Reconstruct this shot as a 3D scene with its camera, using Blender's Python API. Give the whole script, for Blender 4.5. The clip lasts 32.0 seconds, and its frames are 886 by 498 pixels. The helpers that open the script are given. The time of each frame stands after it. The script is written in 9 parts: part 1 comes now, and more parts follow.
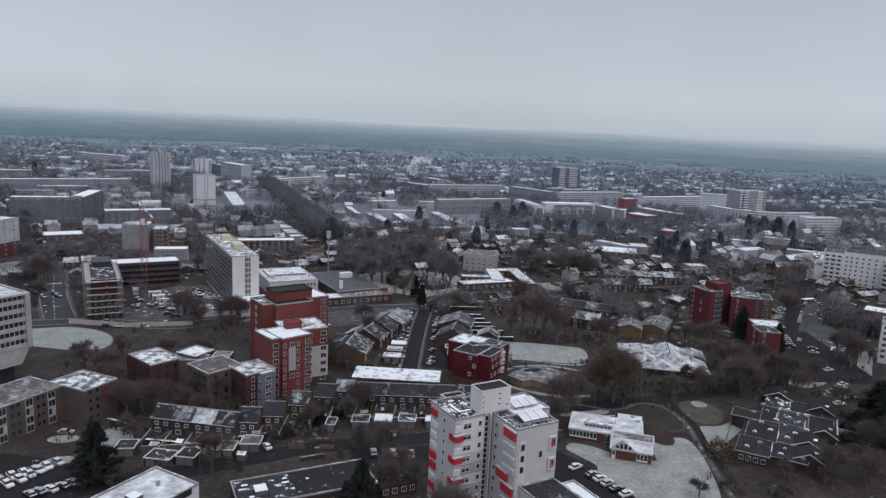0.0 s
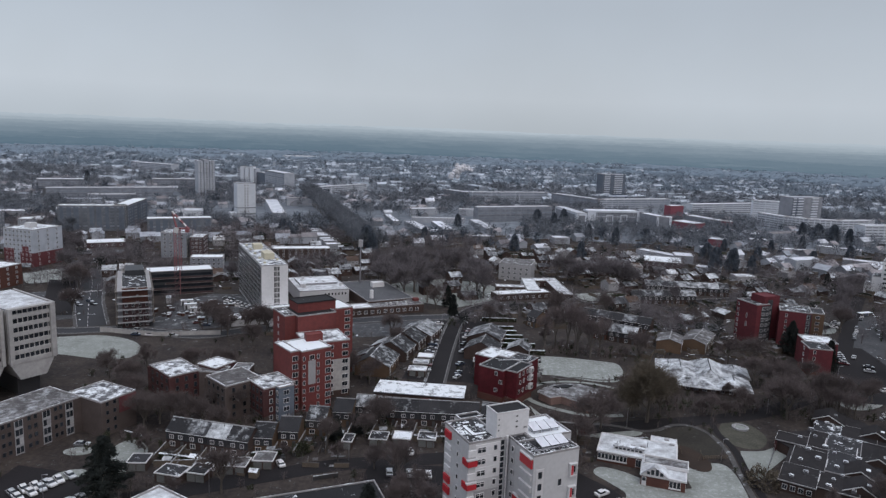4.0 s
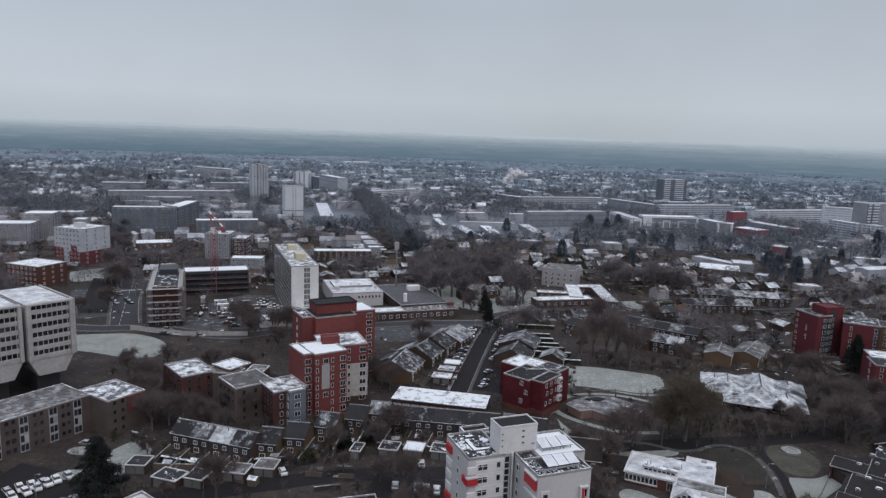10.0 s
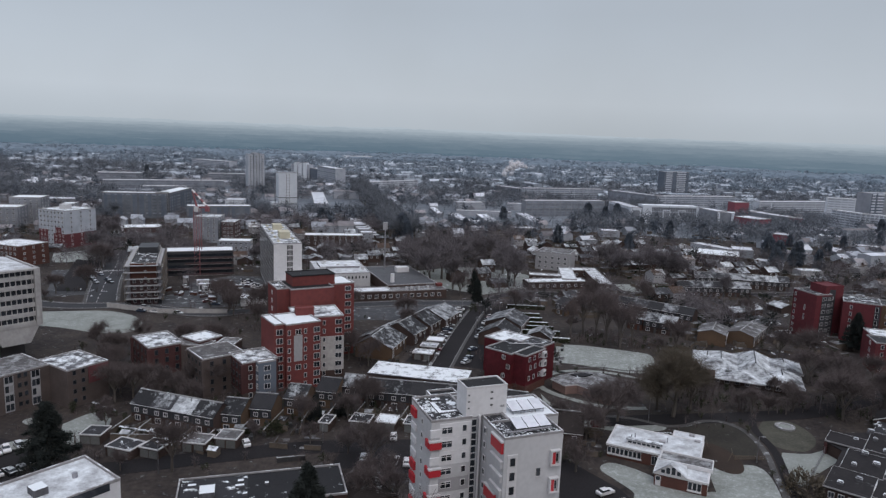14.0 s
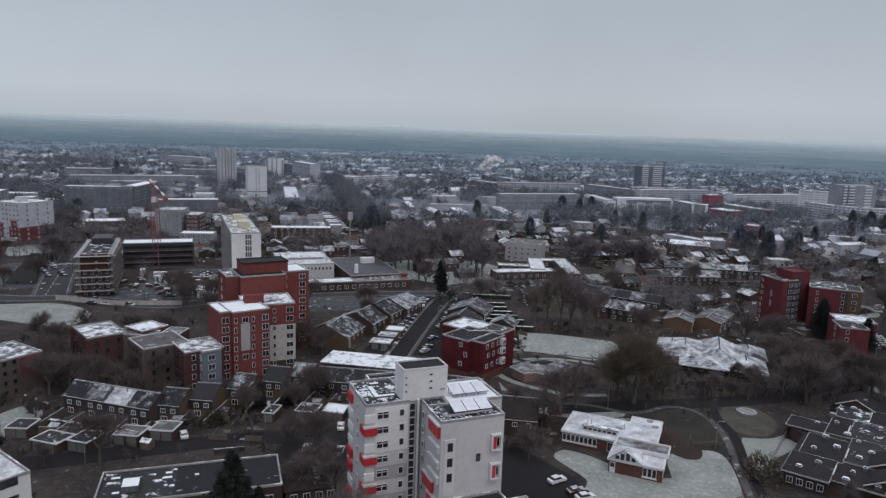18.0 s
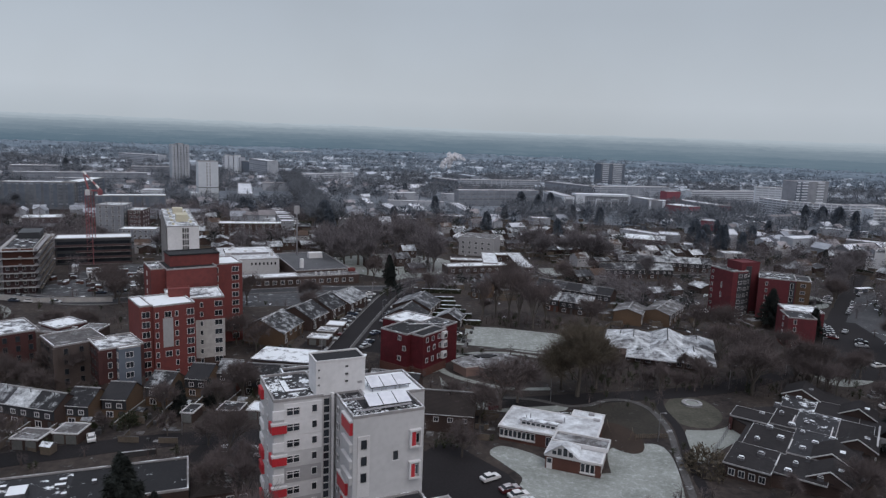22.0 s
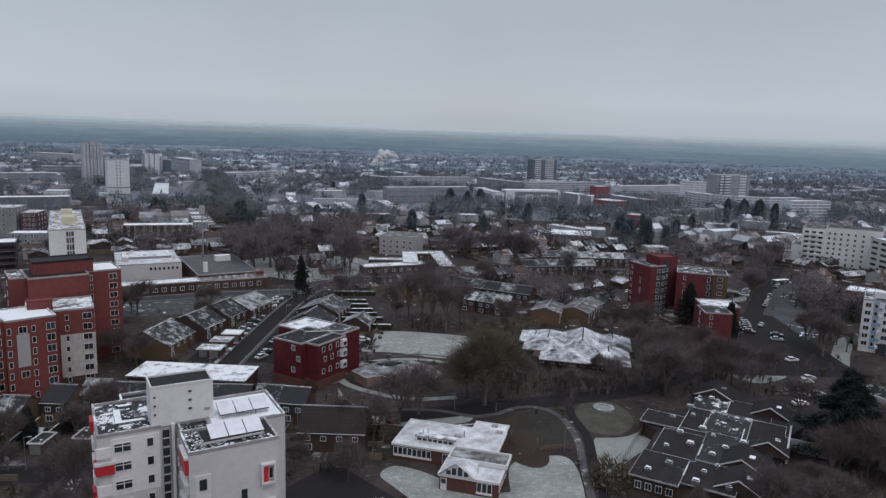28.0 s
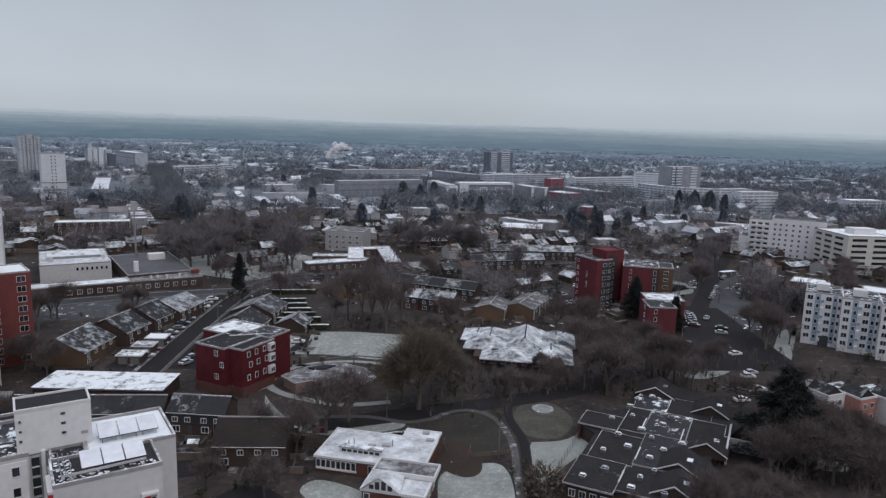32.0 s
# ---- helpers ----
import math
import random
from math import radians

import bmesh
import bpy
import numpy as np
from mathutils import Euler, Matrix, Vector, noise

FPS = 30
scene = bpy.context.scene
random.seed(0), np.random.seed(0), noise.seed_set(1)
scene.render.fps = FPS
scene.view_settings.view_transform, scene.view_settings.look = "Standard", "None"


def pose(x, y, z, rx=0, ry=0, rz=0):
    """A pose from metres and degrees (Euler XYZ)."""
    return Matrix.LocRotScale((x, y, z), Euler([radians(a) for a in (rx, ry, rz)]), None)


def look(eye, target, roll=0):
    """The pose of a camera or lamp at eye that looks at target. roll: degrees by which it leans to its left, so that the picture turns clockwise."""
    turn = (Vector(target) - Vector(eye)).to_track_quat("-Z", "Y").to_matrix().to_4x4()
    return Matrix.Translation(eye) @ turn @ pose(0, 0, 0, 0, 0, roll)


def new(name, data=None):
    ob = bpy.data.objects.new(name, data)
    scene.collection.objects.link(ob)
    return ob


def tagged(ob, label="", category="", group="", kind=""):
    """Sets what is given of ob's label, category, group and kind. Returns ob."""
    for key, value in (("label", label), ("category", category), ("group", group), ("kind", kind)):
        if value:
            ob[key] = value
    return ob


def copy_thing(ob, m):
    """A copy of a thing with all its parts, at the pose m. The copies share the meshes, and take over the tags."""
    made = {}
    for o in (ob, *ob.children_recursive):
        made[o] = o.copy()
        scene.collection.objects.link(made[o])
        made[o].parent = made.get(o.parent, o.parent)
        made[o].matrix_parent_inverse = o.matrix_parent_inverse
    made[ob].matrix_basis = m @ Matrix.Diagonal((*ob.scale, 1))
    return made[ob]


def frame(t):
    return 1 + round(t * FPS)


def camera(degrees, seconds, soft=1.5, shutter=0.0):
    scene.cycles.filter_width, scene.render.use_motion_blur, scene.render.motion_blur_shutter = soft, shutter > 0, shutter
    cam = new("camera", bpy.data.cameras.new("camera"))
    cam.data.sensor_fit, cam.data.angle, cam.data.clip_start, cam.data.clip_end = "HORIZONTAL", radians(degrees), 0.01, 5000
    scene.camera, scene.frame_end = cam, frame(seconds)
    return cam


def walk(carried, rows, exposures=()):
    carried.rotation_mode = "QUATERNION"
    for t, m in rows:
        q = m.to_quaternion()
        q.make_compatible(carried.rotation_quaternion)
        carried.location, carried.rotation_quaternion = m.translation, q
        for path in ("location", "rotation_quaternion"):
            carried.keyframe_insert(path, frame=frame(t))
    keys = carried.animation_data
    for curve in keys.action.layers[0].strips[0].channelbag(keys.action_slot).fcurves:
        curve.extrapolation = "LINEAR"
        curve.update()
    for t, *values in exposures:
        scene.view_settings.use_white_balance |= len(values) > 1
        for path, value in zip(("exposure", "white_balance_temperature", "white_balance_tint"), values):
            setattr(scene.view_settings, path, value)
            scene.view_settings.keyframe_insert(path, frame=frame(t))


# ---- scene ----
cam = camera(65.88, 32.0, soft=1.36)

# seconds, place in metres, heading, pitch and roll in degrees
FLIGHT = [
    (0.0, 0.00, 0.00, 93.56, 0.004, -10.060, 2.679),
    (0.5, 0.90, 1.03, 93.68, 0.422, -10.022, 2.561),
    (1.0, 1.78, 2.07, 93.80, 0.889, -9.994, 2.484),
    (1.5, 2.66, 3.11, 93.91, 1.369, -9.953, 2.446),
    (2.0, 3.61, 4.13, 93.98, 1.886, -9.869, 2.369),
    (2.5, 4.59, 5.20, 94.02, 2.398, -9.800, 2.285),
    (3.0, 5.53, 6.36, 94.02, 2.930, -9.736, 2.236),
    (3.5, 6.45, 7.59, 93.96, 3.461, -9.688, 2.186),
    (5.5, 10.07, 12.73, 93.36, 5.319, -9.640, 2.230),
    (6.0, 10.99, 13.99, 93.23, 5.729, -9.631, 2.189),
    (6.5, 11.96, 15.23, 93.17, 6.104, -9.615, 2.148),
    (7.0, 12.97, 16.44, 93.19, 6.497, -9.597, 2.105),
    (7.5, 14.01, 17.59, 93.24, 6.935, -9.555, 2.052),
    (8.0, 15.05, 18.68, 93.23, 7.390, -9.476, 1.968),
    (8.5, 16.07, 19.73, 93.02, 7.855, -9.379, 1.973),
    (9.0, 17.07, 20.71, 92.43, 8.338, -9.303, 1.949),
    (9.5, 18.05, 21.64, 91.38, 8.770, -9.274, 1.910),
    (10.0, 18.95, 22.57, 90.03, 9.120, -9.265, 1.984),
    (10.5, 19.79, 23.53, 88.56, 9.545, -9.218, 2.052),
    (11.0, 20.61, 24.58, 87.08, 10.166, -9.229, 2.162),
    (11.5, 21.39, 25.75, 85.68, 10.172, -9.264, 2.244),
    (12.0, 22.11, 27.01, 84.33, 10.053, -9.331, 2.241),
    (12.5, 22.89, 28.29, 82.98, 10.001, -9.394, 2.209),
    (13.0, 23.77, 29.52, 81.62, 10.780, -9.449, 2.197),
    (13.5, 24.77, 30.71, 80.30, 10.263, -9.437, 2.165),
    (14.0, 25.83, 31.82, 79.05, 9.453, -9.393, 2.104),
    (14.5, 26.88, 32.83, 77.91, 9.117, -9.317, 2.052),
    (16.5, 31.06, 36.37, 74.10, 8.378, -9.423, 1.804),
    (17.0, 31.94, 37.38, 73.70, 8.207, -9.416, 1.815),
    (17.5, 32.69, 38.48, 73.67, 8.048, -9.442, 1.919),
    (18.0, 33.36, 39.62, 73.78, 7.949, -9.467, 1.984),
    (18.5, 34.02, 40.79, 73.87, 7.894, -9.543, 2.093),
    (19.0, 34.70, 42.00, 73.90, 7.744, -9.620, 2.171),
    (19.5, 35.47, 43.26, 73.86, 7.378, -9.674, 2.207),
    (20.0, 36.34, 44.58, 73.66, 6.772, -9.648, 2.110),
    (20.5, 37.33, 45.83, 73.07, 7.076, -9.577, 2.112),
    (21.0, 38.43, 46.97, 72.04, 5.981, -9.463, 2.183),
    (21.5, 39.59, 48.04, 70.74, 5.396, -9.406, 2.162),
    (22.0, 40.76, 49.08, 69.41, 5.126, -9.353, 2.136),
    (22.5, 41.83, 50.14, 68.39, 5.000, -9.347, 2.077),
    (23.0, 42.78, 51.29, 67.88, 5.110, -9.302, 2.152),
    (23.5, 43.53, 52.48, 67.75, 5.076, -9.265, 2.258),
    (24.0, 44.16, 53.66, 67.77, 4.806, -9.270, 2.433),
    (24.5, 44.73, 54.83, 67.77, 4.539, -9.330, 2.486),
    (25.0, 45.32, 56.08, 67.82, 4.277, -9.469, 2.460),
    (25.5, 46.09, 57.36, 67.87, 3.676, -9.559, 2.348),
    (27.5, 50.50, 62.73, 68.12, 0.695, -9.441, 1.869),
    (28.0, 51.61, 63.91, 68.07, 0.153, -9.368, 1.861),
    (28.5, 52.63, 64.97, 67.98, -0.291, -9.336, 1.837),
    (29.0, 53.60, 65.97, 67.88, -0.691, -9.320, 1.886),
    (29.5, 54.49, 66.95, 67.81, -1.010, -9.375, 1.889),
    (30.0, 55.33, 67.94, 67.75, -1.380, -9.489, 1.899),
    (30.5, 56.18, 68.95, 67.71, -1.758, -9.599, 1.840),
    (31.0, 57.10, 70.03, 67.74, -2.236, -9.705, 1.842),
    (31.5, 58.03, 71.17, 67.83, -2.673, -9.796, 1.822),
    (32.0, 59.08, 72.41, 67.98, -3.147, -9.872, 1.780),
]
walk(cam, [(t, pose(x, y, z, 90 + pitch, 0, yaw) @ pose(0, 0, 0, 0, 0, roll)) for t, x, y, z, yaw, pitch, roll in FLIGHT],
     exposures=[(0.0, 0.2, 6500, 10), (6.0, 0.15, 6500, 10), (12.0, 0.14, 6500, 10), (17.0, 0.07, 6500, 10), (26.0, 0.05, 6500, 10), (32.0, 0.13, 6500, 10)])

# ---- light: a flat overcast winter sky ----
world = bpy.data.worlds.new("overcast_sky")
scene.world = world
world.use_nodes = True
wn, wl = world.node_tree.nodes, world.node_tree.links
wn.clear()
w_out, w_bg, w_sky = wn.new("ShaderNodeOutputWorld"), wn.new("ShaderNodeBackground"), wn.new("ShaderNodeTexSky")
w_sky.sky_type, w_sky.sun_disc, w_sky.sun_elevation, w_sky.sun_rotation = "NISHITA", False, radians(24), radians(140)
w_sky.air_density, w_sky.dust_density = 1.0, 4.0
w_co, w_sep, w_ramp = wn.new("ShaderNodeTexCoord"), wn.new("ShaderNodeSeparateXYZ"), wn.new("ShaderNodeValToRGB")
w_ramp.color_ramp.elements[0].position, w_ramp.color_ramp.elements[0].color = 0.0, (4.2, 4.68, 5.15, 1)
w_ramp.color_ramp.elements[1].position, w_ramp.color_ramp.elements[1].color = 1.0, (8.0, 8.9, 10.3, 1)
for at, col in ((0.05, (4.8, 5.28, 5.85, 1)), (0.17, (4.15, 4.65, 5.3, 1)), (0.42, (4.4, 4.95, 5.8, 1))):
    w_ramp.color_ramp.elements.new(at).color = col
w_noise = wn.new("ShaderNodeTexNoise")
w_noise.inputs["Scale"].default_value, w_noise.inputs["Detail"].default_value = 1.6, 5.0
w_cloud = wn.new("ShaderNodeMix")
w_cloud.data_type, w_cloud.blend_type = "RGBA", "SOFT_LIGHT"
w_cloud.inputs[0].default_value = 0.06
w_mix = wn.new("ShaderNodeMix")
w_mix.data_type = "RGBA"
w_mix.inputs[0].default_value = 0.94
wl.new(w_co.outputs["Generated"], w_sep.inputs[0])
wl.new(w_co.outputs["Generated"], w_noise.inputs["Vector"])
wl.new(w_sep.outputs["Z"], w_ramp.inputs[0])
wl.new(w_ramp.outputs[0], w_cloud.inputs[6])
wl.new(w_noise.outputs["Fac"], w_cloud.inputs[7])
wl.new(w_sky.outputs[0], w_mix.inputs[6])
wl.new(w_cloud.outputs[2], w_mix.inputs[7])
wl.new(w_mix.outputs[2], w_bg.inputs[0])
wl.new(w_bg.outputs[0], w_out.inputs[0])
w_bg.inputs[1].default_value = 0.1
sun = new("sun", bpy.data.lights.new("sun", "SUN"))
sun.data.energy, sun.data.angle, sun.data.color = 0.8, radians(40), (1.0, 0.97, 0.94)
sun.matrix_world = look((0, 0, 300), (-90, 160, 0))

# ---- materials ----
SNOW = (0.78, 0.79, 0.82)
WARM = (1.025, 0.978, 0.99)


def surface(name, colour, second=None, rough=0.8, metal=0.0, grain=3.0, blotch=0.15, bump=0.15, snow=0.0, snow_scale=0.35, vary=0.0,
            spread=0.08, bands=None, flat_snow=True):
    """A procedural surface: two colours mixed by noise at two scales, fine relief, and lying snow on faces that look up."""
    m = bpy.data.materials.new(name)
    m.use_nodes = True
    n, l = m.node_tree.nodes, m.node_tree.links
    p = n["Principled BSDF"]
    p.inputs["Roughness"].default_value, p.inputs["Metallic"].default_value = rough, metal
    p.inputs["Specular IOR Level"].default_value = 0.5 if rough < 0.55 else 0.12
    second = second or tuple(c * 0.72 for c in colour)
    colour, second = (tuple(c * k for c, k in zip(q, WARM)) for q in (colour, second))
    geo, info = n.new("ShaderNodeNewGeometry"), n.new("ShaderNodeObjectInfo")
    fine, broad = n.new("ShaderNodeTexNoise"), n.new("ShaderNodeTexNoise")
    fine.inputs["Scale"].default_value, fine.inputs["Detail"].default_value = grain, 4.0
    broad.inputs["Scale"].default_value, broad.inputs["Detail"].default_value = blotch, 5.0
    for k in (fine, broad):
        l.new(geo.outputs["Position"], k.inputs["Vector"])
    add = n.new("ShaderNodeMath")
    add.operation = "ADD"
    l.new(fine.outputs["Fac"], add.inputs[0])
    l.new(broad.outputs["Fac"], add.inputs[1])
    ramp = n.new("ShaderNodeMapRange")
    ramp.inputs[1].default_value, ramp.inputs[2].default_value = 0.75, 1.25
    l.new(add.outputs[0], ramp.inputs[0])
    mix = n.new("ShaderNodeMix")
    mix.data_type = "RGBA"
    mix.inputs[6].default_value, mix.inputs[7].default_value = (*colour, 1), (*second, 1)
    l.new(ramp.outputs[0], mix.inputs[0])
    out = mix.outputs[2]
    if vary:
        hsv, rng = n.new("ShaderNodeHueSaturation"), n.new("ShaderNodeMapRange")
        rng.inputs[3].default_value, rng.inputs[4].default_value = 1 - vary, 1 + vary
        pick = n.new("ShaderNodeMath")
        pick.operation = "ADD"
        l.new(info.outputs["Random"], pick.inputs[0])
        l.new(geo.outputs["Random Per Island"], pick.inputs[1])
        frac = n.new("ShaderNodeMath")
        frac.operation = "FRACT"
        l.new(pick.outputs[0], frac.inputs[0])
        l.new(frac.outputs[0], rng.inputs[0])
        l.new(rng.outputs[0], hsv.inputs["Value"])
        l.new(out, hsv.inputs["Color"])
        out = hsv.outputs[0]
    if bands:
        size, depth = bands
        wave = n.new("ShaderNodeTexWave")
        wave.bands_direction = "Z"
        wave.inputs["Scale"].default_value = 0.314 / size
        wave.inputs["Distortion"].default_value = 0.4
        l.new(geo.outputs["Position"], wave.inputs["Vector"])
        dark = n.new("ShaderNodeMix")
        dark.data_type, dark.blend_type = "RGBA", "MULTIPLY"
        dark.inputs[0].default_value = depth
        l.new(out, dark.inputs[6])
        l.new(wave.outputs["Color"], dark.inputs[7])
        out = dark.outputs[2]
    if snow:
        patch, up, cut, both = n.new("ShaderNodeTexNoise"), n.new("ShaderNodeSeparateXYZ"), n.new("ShaderNodeMapRange"), n.new("ShaderNodeMath")
        patch.inputs["Scale"].default_value, patch.inputs["Detail"].default_value = snow_scale, 9.0
        patch.inputs["Roughness"].default_value = 0.74
        l.new(geo.outputs["Position"], patch.inputs["Vector"])
        shift = n.new("ShaderNodeMath")
        shift.operation, shift.inputs[1].default_value = "MULTIPLY_ADD", 0.22 if vary else 0.1
        l.new(info.outputs["Random"], shift.inputs[0])
        l.new(patch.outputs["Fac"], shift.inputs[2])
        edge = 0.78 - 0.52 * snow
        cut.inputs[1].default_value, cut.inputs[2].default_value = edge, edge + spread
        l.new(shift.outputs[0], cut.inputs[0])
        l.new(geo.outputs["Normal"], up.inputs[0])
        tilt = n.new("ShaderNodeMapRange")
        tilt.inputs[1].default_value, tilt.inputs[2].default_value = 0.3, 0.6
        l.new(up.outputs["Z"], tilt.inputs[0])
        both.operation = "MULTIPLY"
        l.new(cut.outputs[0], both.inputs[0])
        l.new(tilt.outputs[0], both.inputs[1])
        white = n.new("ShaderNodeMix")
        white.data_type = "RGBA"
        white.inputs[7].default_value = (*SNOW, 1)
        l.new(both.outputs[0], white.inputs[0])
        l.new(out, white.inputs[6])
        out = white.outputs[2]
    l.new(out, p.inputs["Base Color"])
    if bump:
        b = n.new("ShaderNodeBump")
        b.inputs["Strength"].default_value, b.inputs["Distance"].default_value = bump, 0.05
        l.new(fine.outputs["Fac"], b.inputs["Height"])
        l.new(b.outputs[0], p.inputs["Normal"])
    return m


M_GROUND = surface("winter_ground", (0.064, 0.053, 0.046), (0.022, 0.0188, 0.0192), grain=0.7, blotch=0.07, snow=0.25, snow_scale=0.35, spread=0.45, bump=0.3)
M_LAWN = surface("snowy_lawn", (0.29, 0.31, 0.29), (0.19, 0.205, 0.187), grain=2.2, blotch=0.16, snow=0.39, snow_scale=0.7, spread=0.6, bump=0.4)
M_LAWN_OLIVE = surface("thawed_lawn", (0.092, 0.09, 0.072), (0.054, 0.053, 0.043), grain=1.3, blotch=0.2, snow=0.17, snow_scale=0.9, spread=0.9, bump=0.4)
M_LAWN_BARE = surface("worn_grass", (0.05, 0.046, 0.038), (0.028, 0.026, 0.023), grain=1.5, blotch=0.12, snow=0.14, snow_scale=0.6, spread=0.5, bump=0.3)
M_ASPHALT = surface("wet_asphalt", (0.0245, 0.0222, 0.0235), (0.016, 0.0146, 0.0158), rough=0.8, grain=2.0, blotch=0.05, bump=0.05, snow=0.09, snow_scale=0.2, spread=0.3)
M_PAVING = surface("pavement", (0.1, 0.097, 0.095), (0.06, 0.058, 0.057), rough=0.7, grain=1.5, blotch=0.1, snow=0.3, snow_scale=0.3, spread=0.25)
M_KERB = surface("kerb_stone", (0.3, 0.3, 0.3), (0.2, 0.2, 0.2), snow=0.35, snow_scale=0.5)
M_LINE = surface("road_paint", (0.6, 0.6, 0.6), (0.4, 0.4, 0.4))
M_WHITE = surface("white_render", (0.7, 0.705, 0.71), (0.6, 0.605, 0.61), rough=0.75, grain=1.2, blotch=0.12, bump=0.04)
M_PALE = surface("pale_grey_render", (0.53, 0.535, 0.54), (0.46, 0.465, 0.47), rough=0.8, grain=1.0, blotch=0.1, bump=0.05)
M_GREY = surface("grey_render", (0.36, 0.36, 0.365), (0.31, 0.31, 0.315), rough=0.8, grain=1.0, blotch=0.1, bump=0.05)
M_CONCRETE = surface("weathered_concrete", (0.46, 0.45, 0.43), (0.33, 0.32, 0.31), grain=0.9, blotch=0.15)
M_CREAM = surface("cream_render", (0.56, 0.55, 0.51), (0.48, 0.47, 0.435), grain=0.8, blotch=0.12)
M_LIFT = surface("yellowish_render", (0.56, 0.53, 0.4), (0.48, 0.455, 0.35), grain=0.8, blotch=0.12)
M_REDWALL = surface("red_cladding", (0.18, 0.055, 0.051), (0.138, 0.046, 0.044), rough=0.7, grain=0.8, blotch=0.12, bump=0.05)
M_REDEAST = surface("deep_red_render", (0.135, 0.034, 0.04), (0.1, 0.029, 0.034), rough=0.7, grain=0.8, blotch=0.12, bump=0.05)
M_REDBRICK = surface("dark_red_brick", (0.1, 0.047, 0.045), (0.07, 0.036, 0.036), grain=4.0, blotch=0.2, bands=(0.075, 0.15))
M_OLDBRICK = surface("weathered_brown_brick", (0.12, 0.098, 0.09), (0.085, 0.068, 0.063), grain=4.0, blotch=0.25, bands=(0.075, 0.15))
M_CRIMSON = surface("crimson_boards", (0.115, 0.02, 0.026), (0.08, 0.017, 0.021), rough=0.7, grain=0.8, blotch=0.2, bands=(0.18, 0.25))
M_BRICK = surface("red_brick", (0.14, 0.066, 0.052), (0.095, 0.05, 0.041), grain=5.0, blotch=0.2, bands=(0.075, 0.18), vary=0.12)
M_DARKBRICK = surface("brown_brick", (0.09, 0.062, 0.053), (0.057, 0.042, 0.038), grain=5.0, blotch=0.2, bands=(0.075, 0.18), vary=0.15)
M_OCHRE = surface("ochre_brick", (0.15, 0.1, 0.066), (0.108, 0.074, 0.051), grain=5.0, blotch=0.2, bands=(0.075, 0.15), vary=0.12)
M_DARKCLAD = surface("dark_tile_hanging", (0.04, 0.042, 0.05), (0.028, 0.03, 0.035), rough=0.5, grain=2.0, bands=(0.12, 0.35))
M_BLUECLAD = surface("blue_panels", (0.27, 0.36, 0.45), (0.22, 0.3, 0.38), rough=0.5, blotch=0.3)
M_REDPANEL = surface("bright_red_panel", (0.5, 0.028, 0.04), (0.41, 0.024, 0.034), rough=0.45, bump=0.0)
M_SLATE = surface("dark_slate", (0.042, 0.041, 0.044), (0.028, 0.028, 0.031), rough=0.6, grain=4.0, blotch=0.25, bands=(0.16, 0.35), vary=0.15, snow=0.2, snow_scale=0.4, spread=0.3)
M_SLATE_SNOW = surface("snowy_slate", (0.06, 0.06, 0.065), (0.04, 0.04, 0.045), rough=0.6, grain=4.0, blotch=0.25, bands=(0.16, 0.3), vary=0.12, snow=0.47, snow_scale=0.3, spread=0.34)
M_TILE = surface("brown_roof_tile", (0.11, 0.075, 0.06), (0.075, 0.055, 0.045), grain=4.0, blotch=0.2, bands=(0.2, 0.35), vary=0.2, snow=0.42, snow_scale=0.15, spread=0.3)
M_FELT = surface("roofing_felt", (0.042, 0.042, 0.046), (0.028, 0.028, 0.031), rough=0.6, grain=2.0, blotch=0.2, snow=0.32, snow_scale=0.4, spread=0.05)
M_FELT_DARK = surface("bare_felt", (0.026, 0.026, 0.028), (0.019, 0.019, 0.021), rough=0.65, grain=2.0, blotch=0.2, snow=0.18, snow_scale=0.5, spread=0.06)
M_GREYFELT = surface("grey_mineral_felt", (0.11, 0.113, 0.12), (0.075, 0.077, 0.083), rough=0.7, grain=1.5, blotch=0.15, snow=0.2, snow_scale=0.4, spread=0.3)
M_SCHOOLROOF = surface("brown_black_felt", (0.032, 0.029, 0.03), (0.02, 0.0185, 0.0195), rough=0.7, grain=1.2, blotch=0.25, snow=0.2, snow_scale=0.35, spread=0.4)
M_SNOWROOF = surface("snow_on_roof", (0.13, 0.13, 0.14), (0.07, 0.07, 0.075), grain=1.5, blotch=0.25, snow=0.63, snow_scale=0.36, spread=0.14, vary=0.06)
M_FRAME = surface("white_frame", (0.64, 0.64, 0.64), (0.55, 0.55, 0.55), rough=0.4, bump=0.0)
M_RIM = surface("grey_coping", (0.34, 0.33, 0.33), (0.24, 0.235, 0.235), rough=0.7, grain=1.0, snow=0.5, snow_scale=0.4, spread=0.1)
M_PATCHROOF = surface("half_thawed_roof", (0.14, 0.135, 0.135), (0.07, 0.067, 0.068), rough=0.8, grain=1.5, blotch=0.25, snow=0.44, snow_scale=0.32, spread=0.4)
M_SNOWCLEAN = surface("fresh_roof_snow", (0.3, 0.3, 0.31), (0.2, 0.2, 0.21), grain=1.5, blotch=0.25, snow=0.82, snow_scale=0.25, spread=0.3)
M_DOOR = surface("dull_garage_door", (0.17, 0.175, 0.17), (0.12, 0.125, 0.12), rough=0.6)
M_TILE_BARE = surface("wet_brown_tile", (0.04, 0.033, 0.031), (0.026, 0.022, 0.021), grain=4.0, blotch=0.2, bands=(0.2, 0.35), vary=0.1, snow=0.05, snow_scale=0.5, spread=0.3)
